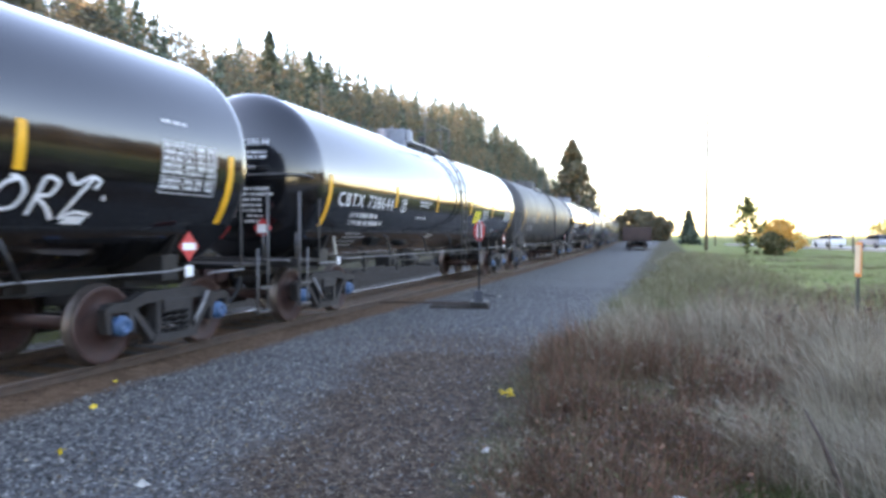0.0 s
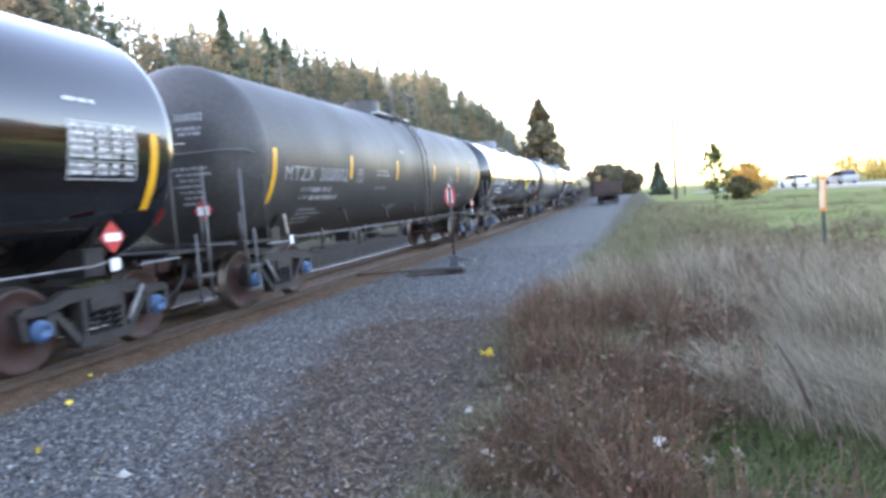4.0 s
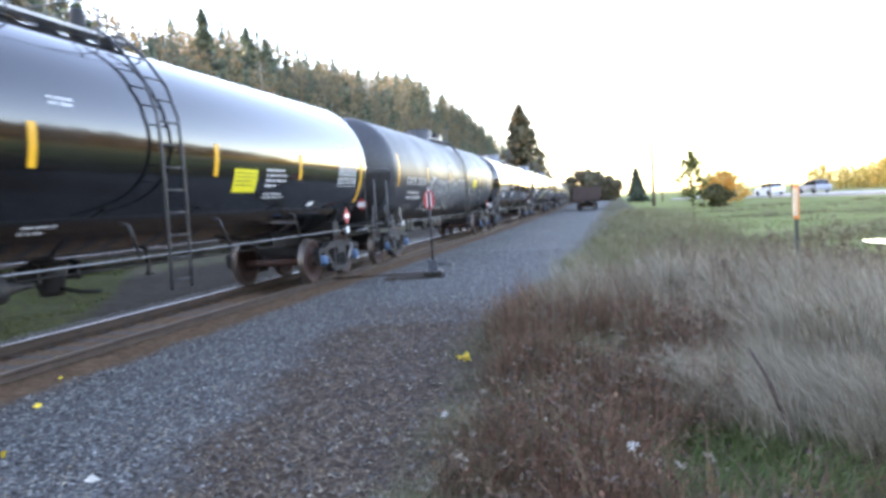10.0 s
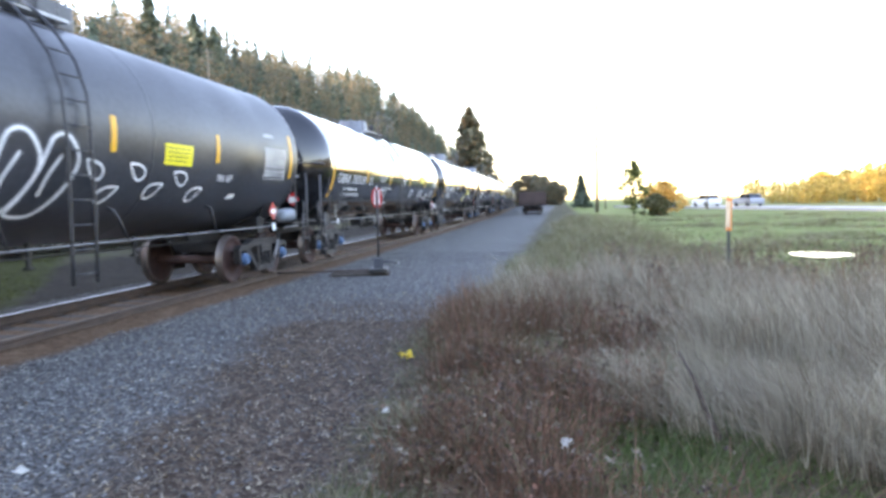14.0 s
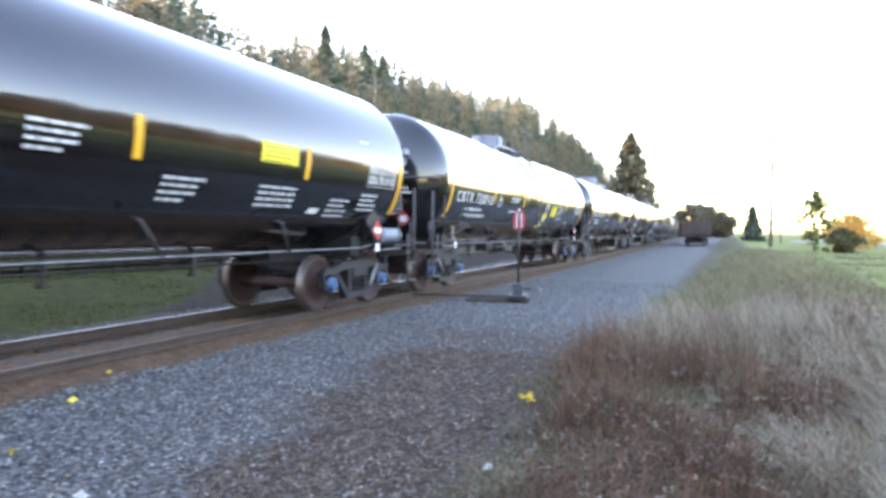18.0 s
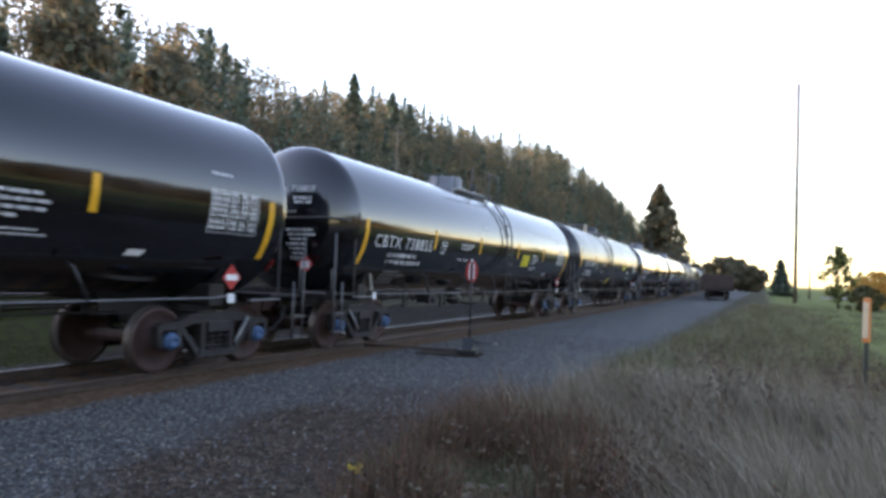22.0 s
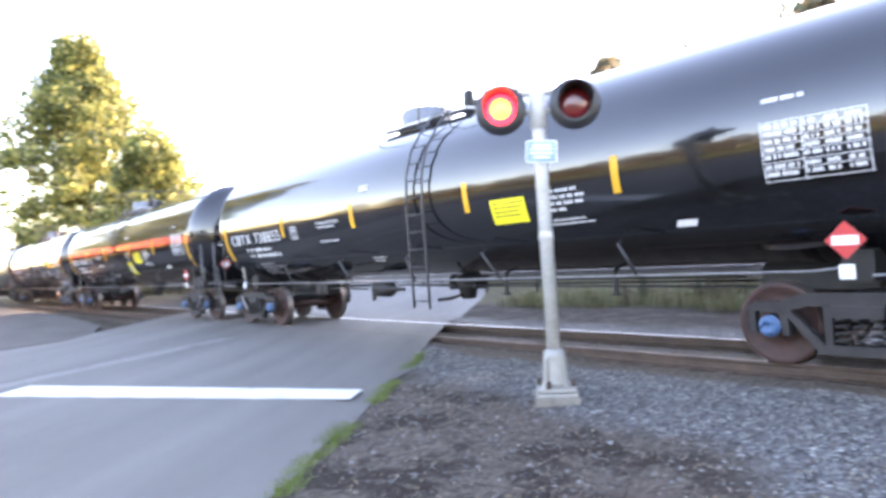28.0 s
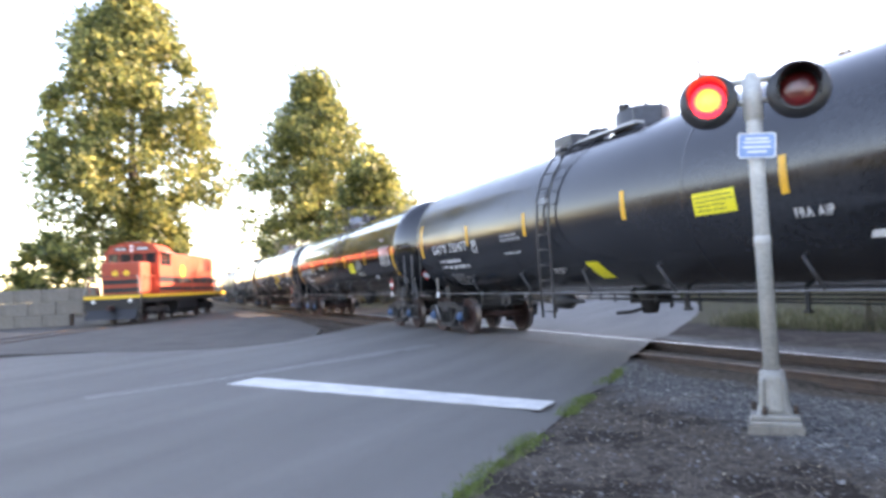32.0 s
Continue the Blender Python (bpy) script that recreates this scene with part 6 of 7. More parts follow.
        part("walkway_rail", build(lambda bm: (tube(bm, [(1.0, s * 1.42, 2.55), (2.8, s * 1.42, 2.55)], 0.025, 6), tube(bm, [(5.8, s * 1.42, 2.55), (16.6, s * 1.42, 2.55)], 0.025, 6), [tube(bm, [(u, s * 1.42, 1.5), (u, s * 1.42, 2.55)], 0.02, 6) for u in (1.0, 1.9, 2.8, 5.8, 7.6, 9.4, 11.2, 13.0, 14.8, 16.6)])), LOCO_RED, lo, "thin red handrail")
        part("front_steps", build(lambda bm: [box(bm, 0.5, 1.0, *sorted((s * 1.15, s * 1.5)), z, z + 0.04) for z in (0.45, 0.75, 1.05)]), LOCO_BLACK, lo)
        part("front_handrail", build(lambda bm: tube(bm, [(0.45, s * 1.45, 0.5), (0.45, s * 1.45, 1.6), (0.55, s * 1.35, 2.3), (0.9, s * 1.1, 2.6)], 0.022, 6)), M["galv"], lo, "pale handrail")
        part("ditch_light", build(lambda bm: turned(bm, [(0.3, 0.09), (0.42, 0.1)], "x", 16, 0, s * 0.95, 1.25)), M["white"], lo, "round ditch light")
    part("front_rail", build(lambda bm: tube(bm, [(0.5, -1.3, 1.6), (0.5, -1.25, 2.55), (0.5, 1.25, 2.55), (0.5, 1.3, 1.6)], 0.025, 6)), LOCO_BLACK, lo)
    part("fuel_tank", build(lambda bm: prism(bm, [(-1.35, 1.1), (-1.35, 0.6), (-1.0, 0.3), (1.0, 0.3), (1.35, 0.6), (1.35, 1.1)], 6.6, 10.6, "x")), LOCO_BLACK, lo)
    part("hood_roof", build(lambda bm: box(bm, 5.62, 16.15, -0.8, 0.8, 4.05, 4.12, 0.02)), LOCO_BLACK, lo, "dark sooty hood roof")
    part("cab_roof", build(lambda bm: prism(bm, [(-1.52, 3.97), (-1.2, 4.32), (-0.6, 4.5), (0.6, 4.5), (1.2, 4.32), (1.52, 3.97), (1.2, 4.36), (0.6, 4.54), (-0.6, 4.54), (-1.2, 4.36)], 3.15, 5.65, "x")), LOCO_RED, lo)
    part("exhaust_stack", build(lambda bm: box(bm, 8.8, 9.6, -0.35, 0.35, 4.05, 4.25, 0.02)), LOCO_BLACK, lo)
    part("roof_fan", build(lambda bm: [turned(bm, [(4.05, 0.55), (4.22, 0.55), (4.24, 0.5)], "z", 24, u, 0, 0) for u in (11.6, 13.2, 14.8)]), LOCO_BLACK, lo, "round roof fans")
    part("horn", build(lambda bm: [tube(bm, [(4.3, q, 4.55), (3.8, q, 4.55)], [0.03, 0.09], 10) for q in (-0.15, 0.05, 0.25)]), M["galv"], lo)
    part("coupler", build(lambda bm: box(bm, -0.15, 0.5, -0.12, 0.12, 0.78, 1.02, 0.03)), M["wheel"], lo)
    for u in (3.9, 13.4):
        tr = part("truck", build(lambda bm: [box(bm, u - 1.75, u + 1.75, *sorted((s * 0.95, s * 1.12)), 0.55, 0.85, 0.03) for s in (-1, 1)] + [box(bm, u - 0.35, u + 0.35, -1.1, 1.1, 0.5, 1.1, 0.03)]), M["truck"], lo)
        for m in (-1.37, 1.37):
            at = pose(u + m, 0, 0.5) @ Matrix.Scale(1.08, 4)
            part("axle", shared("axle", axle, M["wheel"]), None, tr, at=at)
            for k in (-1, 1):
                part("wheel", wheel_mesh(k), None, tr, at=at)
            part("journal_box", build(lambda bm: [box(bm, u + m - 0.2, u + m + 0.2, *sorted((s * 1.1, s * 1.22)), 0.38, 0.68, 0.03) for s in (-1, 1)]), M["truck"], tr)
    return lo


locomotive()

# siding under the locomotive
siding = thing("siding_track", "rusty siding rails on the far side of the yard", "railway track", kind="structure")
for off in (-0.75, 0.75):
    d = Vector((math.cos(radians(160)), math.sin(radians(160)), 0))
    nrm = Vector((-d.y, d.x, 0)) * off
    a, b = Vector((-37.4, -3.3, 0.02)) - d * 14 + nrm, Vector((-37.4, -3.3, 0.02)) + d * 26 + nrm
    part("rail", build(lambda bm: quad_slab(bm, [(a.x - d.y * 0.035, a.y + d.x * 0.035), (b.x - d.y * 0.035, b.y + d.x * 0.035), (b.x + d.y * 0.035, b.y - d.x * 0.035), (a.x + d.y * 0.035, a.y - d.x * 0.035)], -0.12, 0.02)), M["rust_rail"], siding)

# concrete yard wall beyond
wall = thing("yard_wall", "weathered concrete block wall at the yard's edge", "wall", kind="structure")
blk = mesh_of(build(box, -0.74, 0.74, -0.3, 0.3, 0.0, 0.74, 0.03), "block", M["concrete"])
for row in range(3):
    for k in range(16):
        part("block", blk, None, wall, at=pose(-50.0 + 0.45 * (k + row * 0.5), -28.0 + 1.45 * (k + row * 0.5), -0.1 + row * 0.75, 0, 0, 72.8))


# standing freight car on the far siding
RUSTY = mat("rust_brown_freight_paint", (0.06, 0.035, 0.03), 0.75, vary=0.4, scale=1.5, fine=20, bump=0.15)


def gondola():
    g = thing("freight_car", "rust-brown open freight car standing on the siding", "freight car", pose(81.0, 3.2, -0.1, 0, 0, 2.0))
    part("floor", build(lambda bm: box(bm, -6.5, 6.5, -1.4, 1.4, 1.0, 1.25, 0.02)), RUSTY, g)
    for s in (-1, 1):
        part("side", build(lambda bm: box(bm, -6.5, 6.5, *sorted((s * 1.36, s * 1.44)), 1.0, 2.4, 0.01)), RUSTY, g)
        part("end", build(lambda bm: box(bm, *sorted((s * 6.42, s * 6.5)), -1.4, 1.4, 1.0, 2.5, 0.01)), RUSTY, g)
        for u in np.arange(-6, 6.1, 1.2):
            part("side_post", build(lambda bm: box(bm, u - 0.06, u + 0.06, *sorted((s * 1.44, s * 1.52)), 1.0, 2.4, 0.01)), RUSTY, g)
        tr = part("truck", shared("truck_bolster", bolster, M["frame"]), None, g, "two-axle truck", pose(s * 4.6, 0, 0))
        for q in (-1, 1):
            part("side_frame", shared("side_frame", side_frame, M["truck"], q), None, tr)
            at = pose(q * 0.889, 0, 0.457)
            part("axle", shared("axle", axle, M["wheel"]), None, tr, at=at)
            for k in (-1, 1):
                part("wheel", wheel_mesh(k), None, tr, at=at)
    return g


gondola()


# ---- weeds, grass and loose stones ----
def blades(xy, h, lean, width, rs, bend=0.35, drift=(0, 0)):
    """Thin grass blades of two bent quads each, rooted at xy."""
    n = len(xy)
    z = np.array([ground_z(a, b) for a, b in xy]) - 0.02
    root = np.stack([xy[:, 0], xy[:, 1], z], 1)
    a = rs.uniform(0, 2 * np.pi, n)
    d = np.stack([np.cos(a), np.sin(a), np.zeros(n)], 1) * rs.uniform(0.1, 1, (n, 1)) * lean[:, None] + [drift[0], drift[1], 0]
    side = np.stack([-np.sin(a + 1.0), np.cos(a + 1.0), np.zeros(n)], 1) * width[:, None]
    up = np.array([0, 0, 1.0])
    p1 = root + d * 0.3 + up * (h * 0.5)[:, None]
    p2 = root + d * (1 + bend) + up * (h * rs.uniform(0.85, 1, n))[:, None]
    v = np.stack([root - side, root + side, p1 + side * 0.8, p1 - side * 0.8, p2 + side * 0.25, p2 - side * 0.25], 1).reshape(-1, 3)
    k = np.arange(n)[:, None] * 6
    f = np.concatenate([k + [0, 1, 2, 3], k + [3, 2, 4, 5]], 0)
    return v, f, p2


def patch_xy(n, x0, x1, y0, y1, rs, keep):
    out = []
    while len(out) < n:
        x, y = rs.uniform(x0, x1), rs.uniform(y0, y1)
        if rs.uniform() < keep(x, y):
            out.append((x, y))
    return np.array(out)


def clear_of_path(x, y):
    return 1.0 if math.hypot(x - 0.1, y - 0.0) > 2.2 and math.hypot(x - 2.2, y + 1.5) > 1.2 and not (0 < x < 2.4 and -2 < y < 0.4) else 0.0


def weed_edge(x):
    return 1.35 + 0.25 * math.sin(x * 0.9) - 0.03 * max(0, x - 10)


rs = np.random.default_rng(77)


def clump(x, y, seed, f=0.5):
    return noise.noise((x * f, y * f, seed))


def grass_patch(name, n, box_, keep, h, lean, width, leaf, label, category="grass", drift=(0, 0), bend=0.35):
    xy = patch_xy(n, *box_, rs, keep)
    v, f, tip = blades(xy, rs.uniform(*h, n), rs.uniform(*lean, n), rs.uniform(*width, n), rs, bend, drift)
    tagged(new(name, raw(name, v, f, leaf)), label, category, kind="stuff")
    return tip


def inside(x, y):
    e = 0.5 * clump(x, y, 33.0, 1.1) + 0.3 * clump(x, y, 34.0, 3.0)
    return sm(2.3 + e, 3.3 + e, x + 0.25 * max(0, -0.5 - y)) * (0 if math.hypot(x - 17.0, y + 6.0) < 1.15 else 1) * sm(0.1, -0.7, y - weed_edge(x))


def tussocks(name, n, box_, keep, per, h, spread, lean, width, leaf, label, category="grass", drift=(0, 0), bend=0.35):
    """Grass in clumps: the blades of one clump lean much the same way."""
    at = patch_xy(n, *box_, rs, keep)
    k = rs.integers(per[0], per[1], n)
    i = np.repeat(np.arange(n), k)
    m = len(i)
    xy = at[i] + rs.normal(0, 1, (m, 2)) * rs.uniform(*spread, n)[i][:, None]
    z = np.array([ground_z(a, b) for a, b in at])[i] - 0.03
    root = np.stack([xy[:, 0], xy[:, 1], z], 1)
    own = rs.normal(0, 1, (n, 2)) * 0.5
    d2 = (own[i] + rs.normal(0, 0.45, (m, 2))) * rs.uniform(*lean, n)[i][:, None] + np.array(drift) * rs.uniform(0.3, 1.2, (m, 1))
    d = np.concatenate([d2, np.zeros((m, 1))], 1)
    hh = (rs.uniform(*h, n)[i] * rs.uniform(0.45, 1.0, m))[:, None]
    a = rs.uniform(0, np.pi, m)
    side = np.stack([np.cos(a), np.sin(a), np.zeros(m)], 1) * rs.uniform(*width, m)[:, None]
    up = np.array([0, 0, 1.0])
    p1 = root + d * 0.35 + up * hh * 0.55
    p2 = root + d * (1 + bend) + up * hh * rs.uniform(0.8, 1, (m, 1))
    v = np.stack([root - side, root + side, p1 + side * 0.8, p1 - side * 0.8, p2 + side * 0.3, p2 - side * 0.3], 1).reshape(-1, 3)
    q = np.arange(m)[:, None] * 6
    f = np.concatenate([q + [0, 1, 2, 3], q + [3, 2, 4, 5]], 0)
    tagged(new(name, raw(name, v, f, leaf)), label, category, kind="stuff")
    return p2


def weed_band(x, y):
    """Where the reddish weeds stand, between the gravel and the pale grass."""
    e = 0.9 * clump(x, y, 71.0, 0.7)
    return sm(-1.15 - 0.05 * x, 0.1 - 0.05 * x, y + e) * sm(0.15, -0.45, y - weed_edge(x)) * (0.12 + 0.88 * sm(12.5, 6.0, x + 1.5 * e))


def pale_band(x, y):
    return (1 - weed_band(x, y)) * sm(0.1, -0.5, y - weed_edge(x))


MEADOW = lambda x, y: clear_of_path(x, y) * sm(0.3, 0.62, math.hypot((x - 4.05) * 0.75, y + 0.55)) * (0 if math.hypot(x - 17.0, y + 6.0) < 1.15 else 1)
tussocks("dry_grass", 1050, (3.2, 11.5, -4.6, 0.9), lambda x, y: MEADOW(x, y) * pale_band(x, y) * sm(-0.05, 0.35, x - 4.72 - (y + 0.55) * 0.9) * sm(12.5, 9.5, x - y * 0.5) * sm(-0.25, 0.15, clump(x, y, 7.0, 0.7)), (34, 64), (0.4, 0.9), (0.04, 0.13), (0.06, 0.24), (0.0012, 0.0031), DRY, "tangled pale grey dry grass leaning in clumps", drift=(0.02, 0.13))
tussocks("leaning_grass", 150, (4.2, 6.6, -3.0, -0.3), lambda x, y: sm(0.0, 0.12, x - 4.64 - (y + 0.54) * 0.86) * sm(6.6, 5.6, x - 0.5 * y) * sm(-0.3, -0.6, y), (30, 58), (0.28, 0.62), (0.04, 0.13), (0.06, 0.22), (0.0011, 0.0026), DRY, "pale dry grass swept over to one side", drift=(0.03, 0.21))
tip = tussocks("weed_stalks", 440, (2.9, 13, -1.6, 1.9), lambda x, y: MEADOW(x, y) * weed_band(x, y) * sm(-0.1, 0.25, clump(x, y, 2.0, 1.1) + 0.08), (26, 58), (0.2, 0.62), (0.04, 0.12), (0.1, 0.3), (0.0014, 0.0036), BROWN, "reddish-brown dead weeds in bushy clumps", "weeds", bend=0.1)
tussocks("tall_red_weeds", 130, (5.6, 10.5, -0.4, 1.5), lambda x, y: MEADOW(x, y) * weed_band(x, y) * sm(-0.05, 0.25, clump(x, y, 2.0, 1.1) + 0.05), (24, 46), (0.5, 0.86), (0.05, 0.14), (0.1, 0.28), (0.0014, 0.0034), BROWN, "taller reddish-brown dead weeds at the back", "weeds", bend=0.1)
tussocks("olive_grass", 620, (3.2, 13, -0.9, 1.9), lambda x, y: clear_of_path(x, y) * sm(0.35, -0.15, y - weed_edge(x)) * sm(-0.7, 0.1, y) * sm(-0.2, 0.15, clump(x, y, 91.0, 0.9) + 0.1), (26, 54), (0.08, 0.3), (0.06, 0.18), (0.08, 0.26), (0.0012, 0.003), OLIVE, "fine olive-green grass among the brown weeds")
tussocks("dark_stems", 760, (3.0, 12, -4.0, 1.7), lambda x, y: MEADOW(x, y) * sm(0.1, -0.5, y - weed_edge(x)) * sm(-0.1, 0.2, clump(x, y, 12.0, 0.8)), (16, 34), (0.1, 0.34), (0.05, 0.16), (0.15, 0.4), (0.002, 0.005), BROWN, "low dark brown stems under the grass", "weeds")
q = rs.integers(0, len(tip), 16000)
lv = tip[q] - rs.uniform(0.0, 0.34, (len(q), 1)) * np.array([0, 0, 1.0]) + rs.normal(0, 0.018, (len(q), 3))
v, f = leaf_quads(lv, 0.017, rs, 0.2)
tagged(new("weed_leaves", raw("weed_leaves", v, f, BROWN)), "curled reddish-brown dead leaves on the weeds", "weeds", kind="stuff")
sel = tip[::9]
hp = np.repeat(sel, 6, 0) + rs.normal(0, 0.022, (len(sel) * 6, 3)) * [1, 1, 0.3]
v, f = leaf_quads(hp, 0.011, rs)
tagged(new("seed_heads", raw("seed_heads", v, f, HEADS)), "dark and pale dried seed heads on the weeds", "weeds", kind="stuff")


def umbels(name, n, box_, keep, h, leaf, head_r, per, label):
    """Thin branched stems, each branch ending in a flat seed head."""
    at = patch_xy(n, *box_, rs, keep)
    vs, fs, hv, k = [], [], [], 0
    for x, y in at:
        z, top = ground_z(x, y), rs.uniform(*h)
        lean = rs.normal(0, 0.1, 2)
        mid = np.array([x + lean[0], y + lean[1], z + top * 0.6])
        segs = [(np.array([x, y, z - 0.02]), mid, 0.003)]
        for j in range(rs.integers(*per)):
            e = mid + [rs.normal(0, 0.1), rs.normal(0, 0.1), top * rs.uniform(0.2, 0.42)]
            segs.append((mid, e, 0.0018))
            m = 9
            a = rs.uniform(0, 2 * np.pi, m)
            r = head_r * np.sqrt(rs.uniform(0, 1, m))
            hv.append(np.stack([e[0] + np.cos(a) * r, e[1] + np.sin(a) * r, e[2] + rs.normal(0, 0.006, m)], 1))
        for p, q, w in segs:
            vs.append(np.array([p + [-w, 0, 0], p + [w, w, 0], p + [0, -w, 0], q + [-w, 0, 0], q + [w, w, 0], q + [0, -w, 0]]))
            fs.append(np.array([(0, 1, 4, 3), (1, 2, 5, 4), (2, 0, 3, 5)]) + k)
            k += 6
    ob = tagged(new(name, raw(name, np.concatenate(vs), np.concatenate(fs), BROWN)), label, "weeds", kind="stuff")
    v, f = leaf_quads(np.concatenate(hv), head_r * 0.36, rs, 0.95)
    part("heads", raw("heads", v, f, leaf), None, ob)["kind"] = "stuff"
    return ob


PALE_HEADS = leafy("pale_flower_heads", [(0.15, 0.12, 0.095), (0.22, 0.18, 0.14), (0.33, 0.285, 0.22)], 0.9, 0.1)
umbels("pale_umbels", 150, (3.2, 9.5, -1.0, 1.6), lambda x, y: MEADOW(x, y) * weed_band(x, y), (0.25, 0.46), PALE_HEADS, 0.027, (1, 4), "dry weeds with pale flat flower heads")
umbels("dark_umbels", 300, (6.0, 12.5, -5.0, 1.0), lambda x, y: MEADOW(x, y) * sm(6.5, 9.0, x) * sm(0.2, -1.2, y) * sm(0.0, -0.4, y - weed_edge(x)), (0.5, 0.82), HEADS, 0.03, (2, 6), "tall dry weeds with dark brown seed heads")
grass_patch("green_grass", 34000, (1.8, 60, -24, 1.2), lambda x, y: inside(x, y) * (1 if x > 13 else 0.3) * sm(-0.15, 0.2, clump(x, y, 1.0, 0.24) + 0.12) * min(1, 12 / x), (0.05, 0.15), (0.03, 0.14), (0.002, 0.007), TURF, "short green grass among the weeds")
grass_patch("low_leaves", 15000, (1.8, 9, -3.4, 1.5), lambda x, y: inside(x, y) * max(0.4 * sm(-0.05, 0.25, clump(x, y, 9.0, 0.7)), 0.4 * sm(0.0, -0.25, clump(x, y, 2.0, 1.1) + 0.08), 0.25 * sm(1.9, 1.2, math.hypot(x - 2.6, y + 1.5)), sm(0.9, 0.3, math.hypot((x - 4.1) * 0.7, y + 0.55)) * 1.0), (0.04, 0.14), (0.05, 0.16), (0.003, 0.008), TURF, "low green leaves under the weeds")
tussocks("verge_straw", 260, (6.8, 14, -2.2, 0.9), lambda x, y: MEADOW(x, y) * sm(6.8, 8.4, x) * sm(0.1, -0.4, y - weed_edge(x)) * sm(-0.25, 0.1, clump(x, y, 61.0, 0.6)), (26, 50), (0.18, 0.42), (0.06, 0.18), (0.1, 0.3), (0.002, 0.005), STRAW, "pale olive straw on the verge")
tussocks("tall_brown_weeds", 130, (7.6, 12.5, -5.2, -1.3), lambda x, y: MEADOW(x, y) * sm(-0.1, 0.2, clump(x, y, 41.0, 0.6) + 0.1), (16, 30), (0.4, 0.75), (0.05, 0.16), (0.06, 0.2), (0.002, 0.004), BROWN, "tall reddish-brown weeds round the stake", "weeds", bend=0.05)
grass_patch("edge_grass", 9000, (9.0, 18, -3.5, 0.4), lambda x, y: sm(0.1, -0.4, y - weed_edge(x)) * sm(-3.0, -1.0, y) * sm(-0.1, 0.2, clump(x, y, 51.0, 0.5) + 0.1), (0.06, 0.16), (0.03, 0.12), (0.003, 0.008), TURF, "fresh green grass at the gravel's edge")
tussocks("rough_grass", 620, (10, 62, -5.0, 0.9), lambda x, y: MEADOW(x, y) * sm(0.0, -0.6, y - weed_edge(x)) * sm(-3.4 - 0.05 * x, -1.2, y) * min(1, 16 / x), (30, 60), (0.2, 0.55), (0.08, 0.3), (0.1, 0.3), (0.004, 0.009), ROUGH, "rough olive-brown grass along the gravel's edge")
tussocks("lawn_tufts", 900, (12, 60, -22, -3.0), lambda x, y: MEADOW(x, y) * sm(0.0, 0.3, clump(x, y, 4.0, 0.22)) * min(1, 20 / x), (25, 50), (0.12, 0.35), (0.1, 0.4), (0.1, 0.3), (0.004, 0.01), ROUGH, "scattered dry tufts in the green grass")
grass_patch("roadside_grass", 6000, (-6.5, 1.5, -1.5, 6.0), lambda x, y: sm(0.17, 0.02, abs(road_side(x, y) - 0.2 - 0.08 * clump(x, y, 16.0, 2.0))) * sm(-0.12, 0.16, clump(x, y, 6.0, 1.6) + 0.03), (0.02, 0.075), (0.02, 0.08), (0.003, 0.007), VERGE, "short green grass along the asphalt's edge")
grass_patch("bank_grass", 16000, (3, 24, 8.6, 16.5), lambda x, y: sm(0.0, 0.25, clump(x, y, 3.0, 0.5) + 0.14) * sm(8.7, 9.3, y - 0.65 * max(0, x - 9.5)) * sm(3, 5, x) * sm(24, 17, x), (0.02, 0.08), (0.04, 0.14), (0.004, 0.009), MOSS, "dark mossy grass behind the rails")
tussocks("fence_grass", 420, (-12, 8, 12.2, 15.0), lambda x, y: sm(12.3, 12.9, y + 0.5 * clump(x, y, 21.0, 0.5)), (18, 36), (0.25, 0.7), (0.1, 0.3), (0.1, 0.3), (0.006, 0.014), FENCE_GRASS, "tall olive grass along the rail fence")

tussocks("straw_clumps", 34, (2.7, 5.2, 0.4, 1.6), lambda x, y: sm(0.25, -0.2, y - weed_edge(x)) * sm(0.2, 0.6, y + 0.25 * (x - 3)) * clear_of_path(x, y), (34, 60), (0.14, 0.4), (0.06, 0.16), (0.12, 0.3), (0.0012, 0.003), OLIVE_STRAW, "beige and olive straw clumps at the weeds' edge")

# a dead branch stuck in the grass, and twigs strewn by the signal
DEAD = mat("dark_dead_wood", (0.07, 0.045, 0.035), 0.9, vary=0.4, scale=8, fine=60, bump=0.4)
bz = ground_z(4.35, -0.95)
solid("dead_branch", build(lambda bm: (tube(bm, [(4.3, -0.98, bz - 0.03), (4.42, -0.9, bz + 0.16), (4.6, -0.84, bz + 0.36), (4.72, -0.76, bz + 0.52)], [0.024, 0.02, 0.013, 0.006], 7), tube(bm, [(4.42, -0.9, bz + 0.16), (4.46, -0.84, bz + 0.3), (4.44, -0.8, bz + 0.42)], [0.008, 0.006, 0.003], 6))), DEAD, "dark dead branch standing in the dry grass", "branch")


def twigs():
    q = np.random.default_rng(58)
    bm = bmesh.new()
    for k in range(30):
        x, y = (q.normal(-0.6, 0.35), q.normal(1.6, 0.22)) if k < 17 else (q.uniform(-4, 1.5), q.uniform(0.8, 3.6))
        if road_side(x, y) < 0.3:
            continue
        a, n = q.uniform(0, 2 * math.pi), q.uniform(0.06, 0.26)
        z = ground_z(x, y) + 0.012
        p = Vector((math.cos(a) * n, math.sin(a) * n, q.uniform(0, 0.05)))
        tube(bm, [(x, y, z), (x + p.x * 0.5, y + p.y * 0.5 + 0.01, z + p.z * 0.7), (x + p.x, y + p.y, z + p.z)], [0.005, 0.004, 0.002], 5)
    return bm


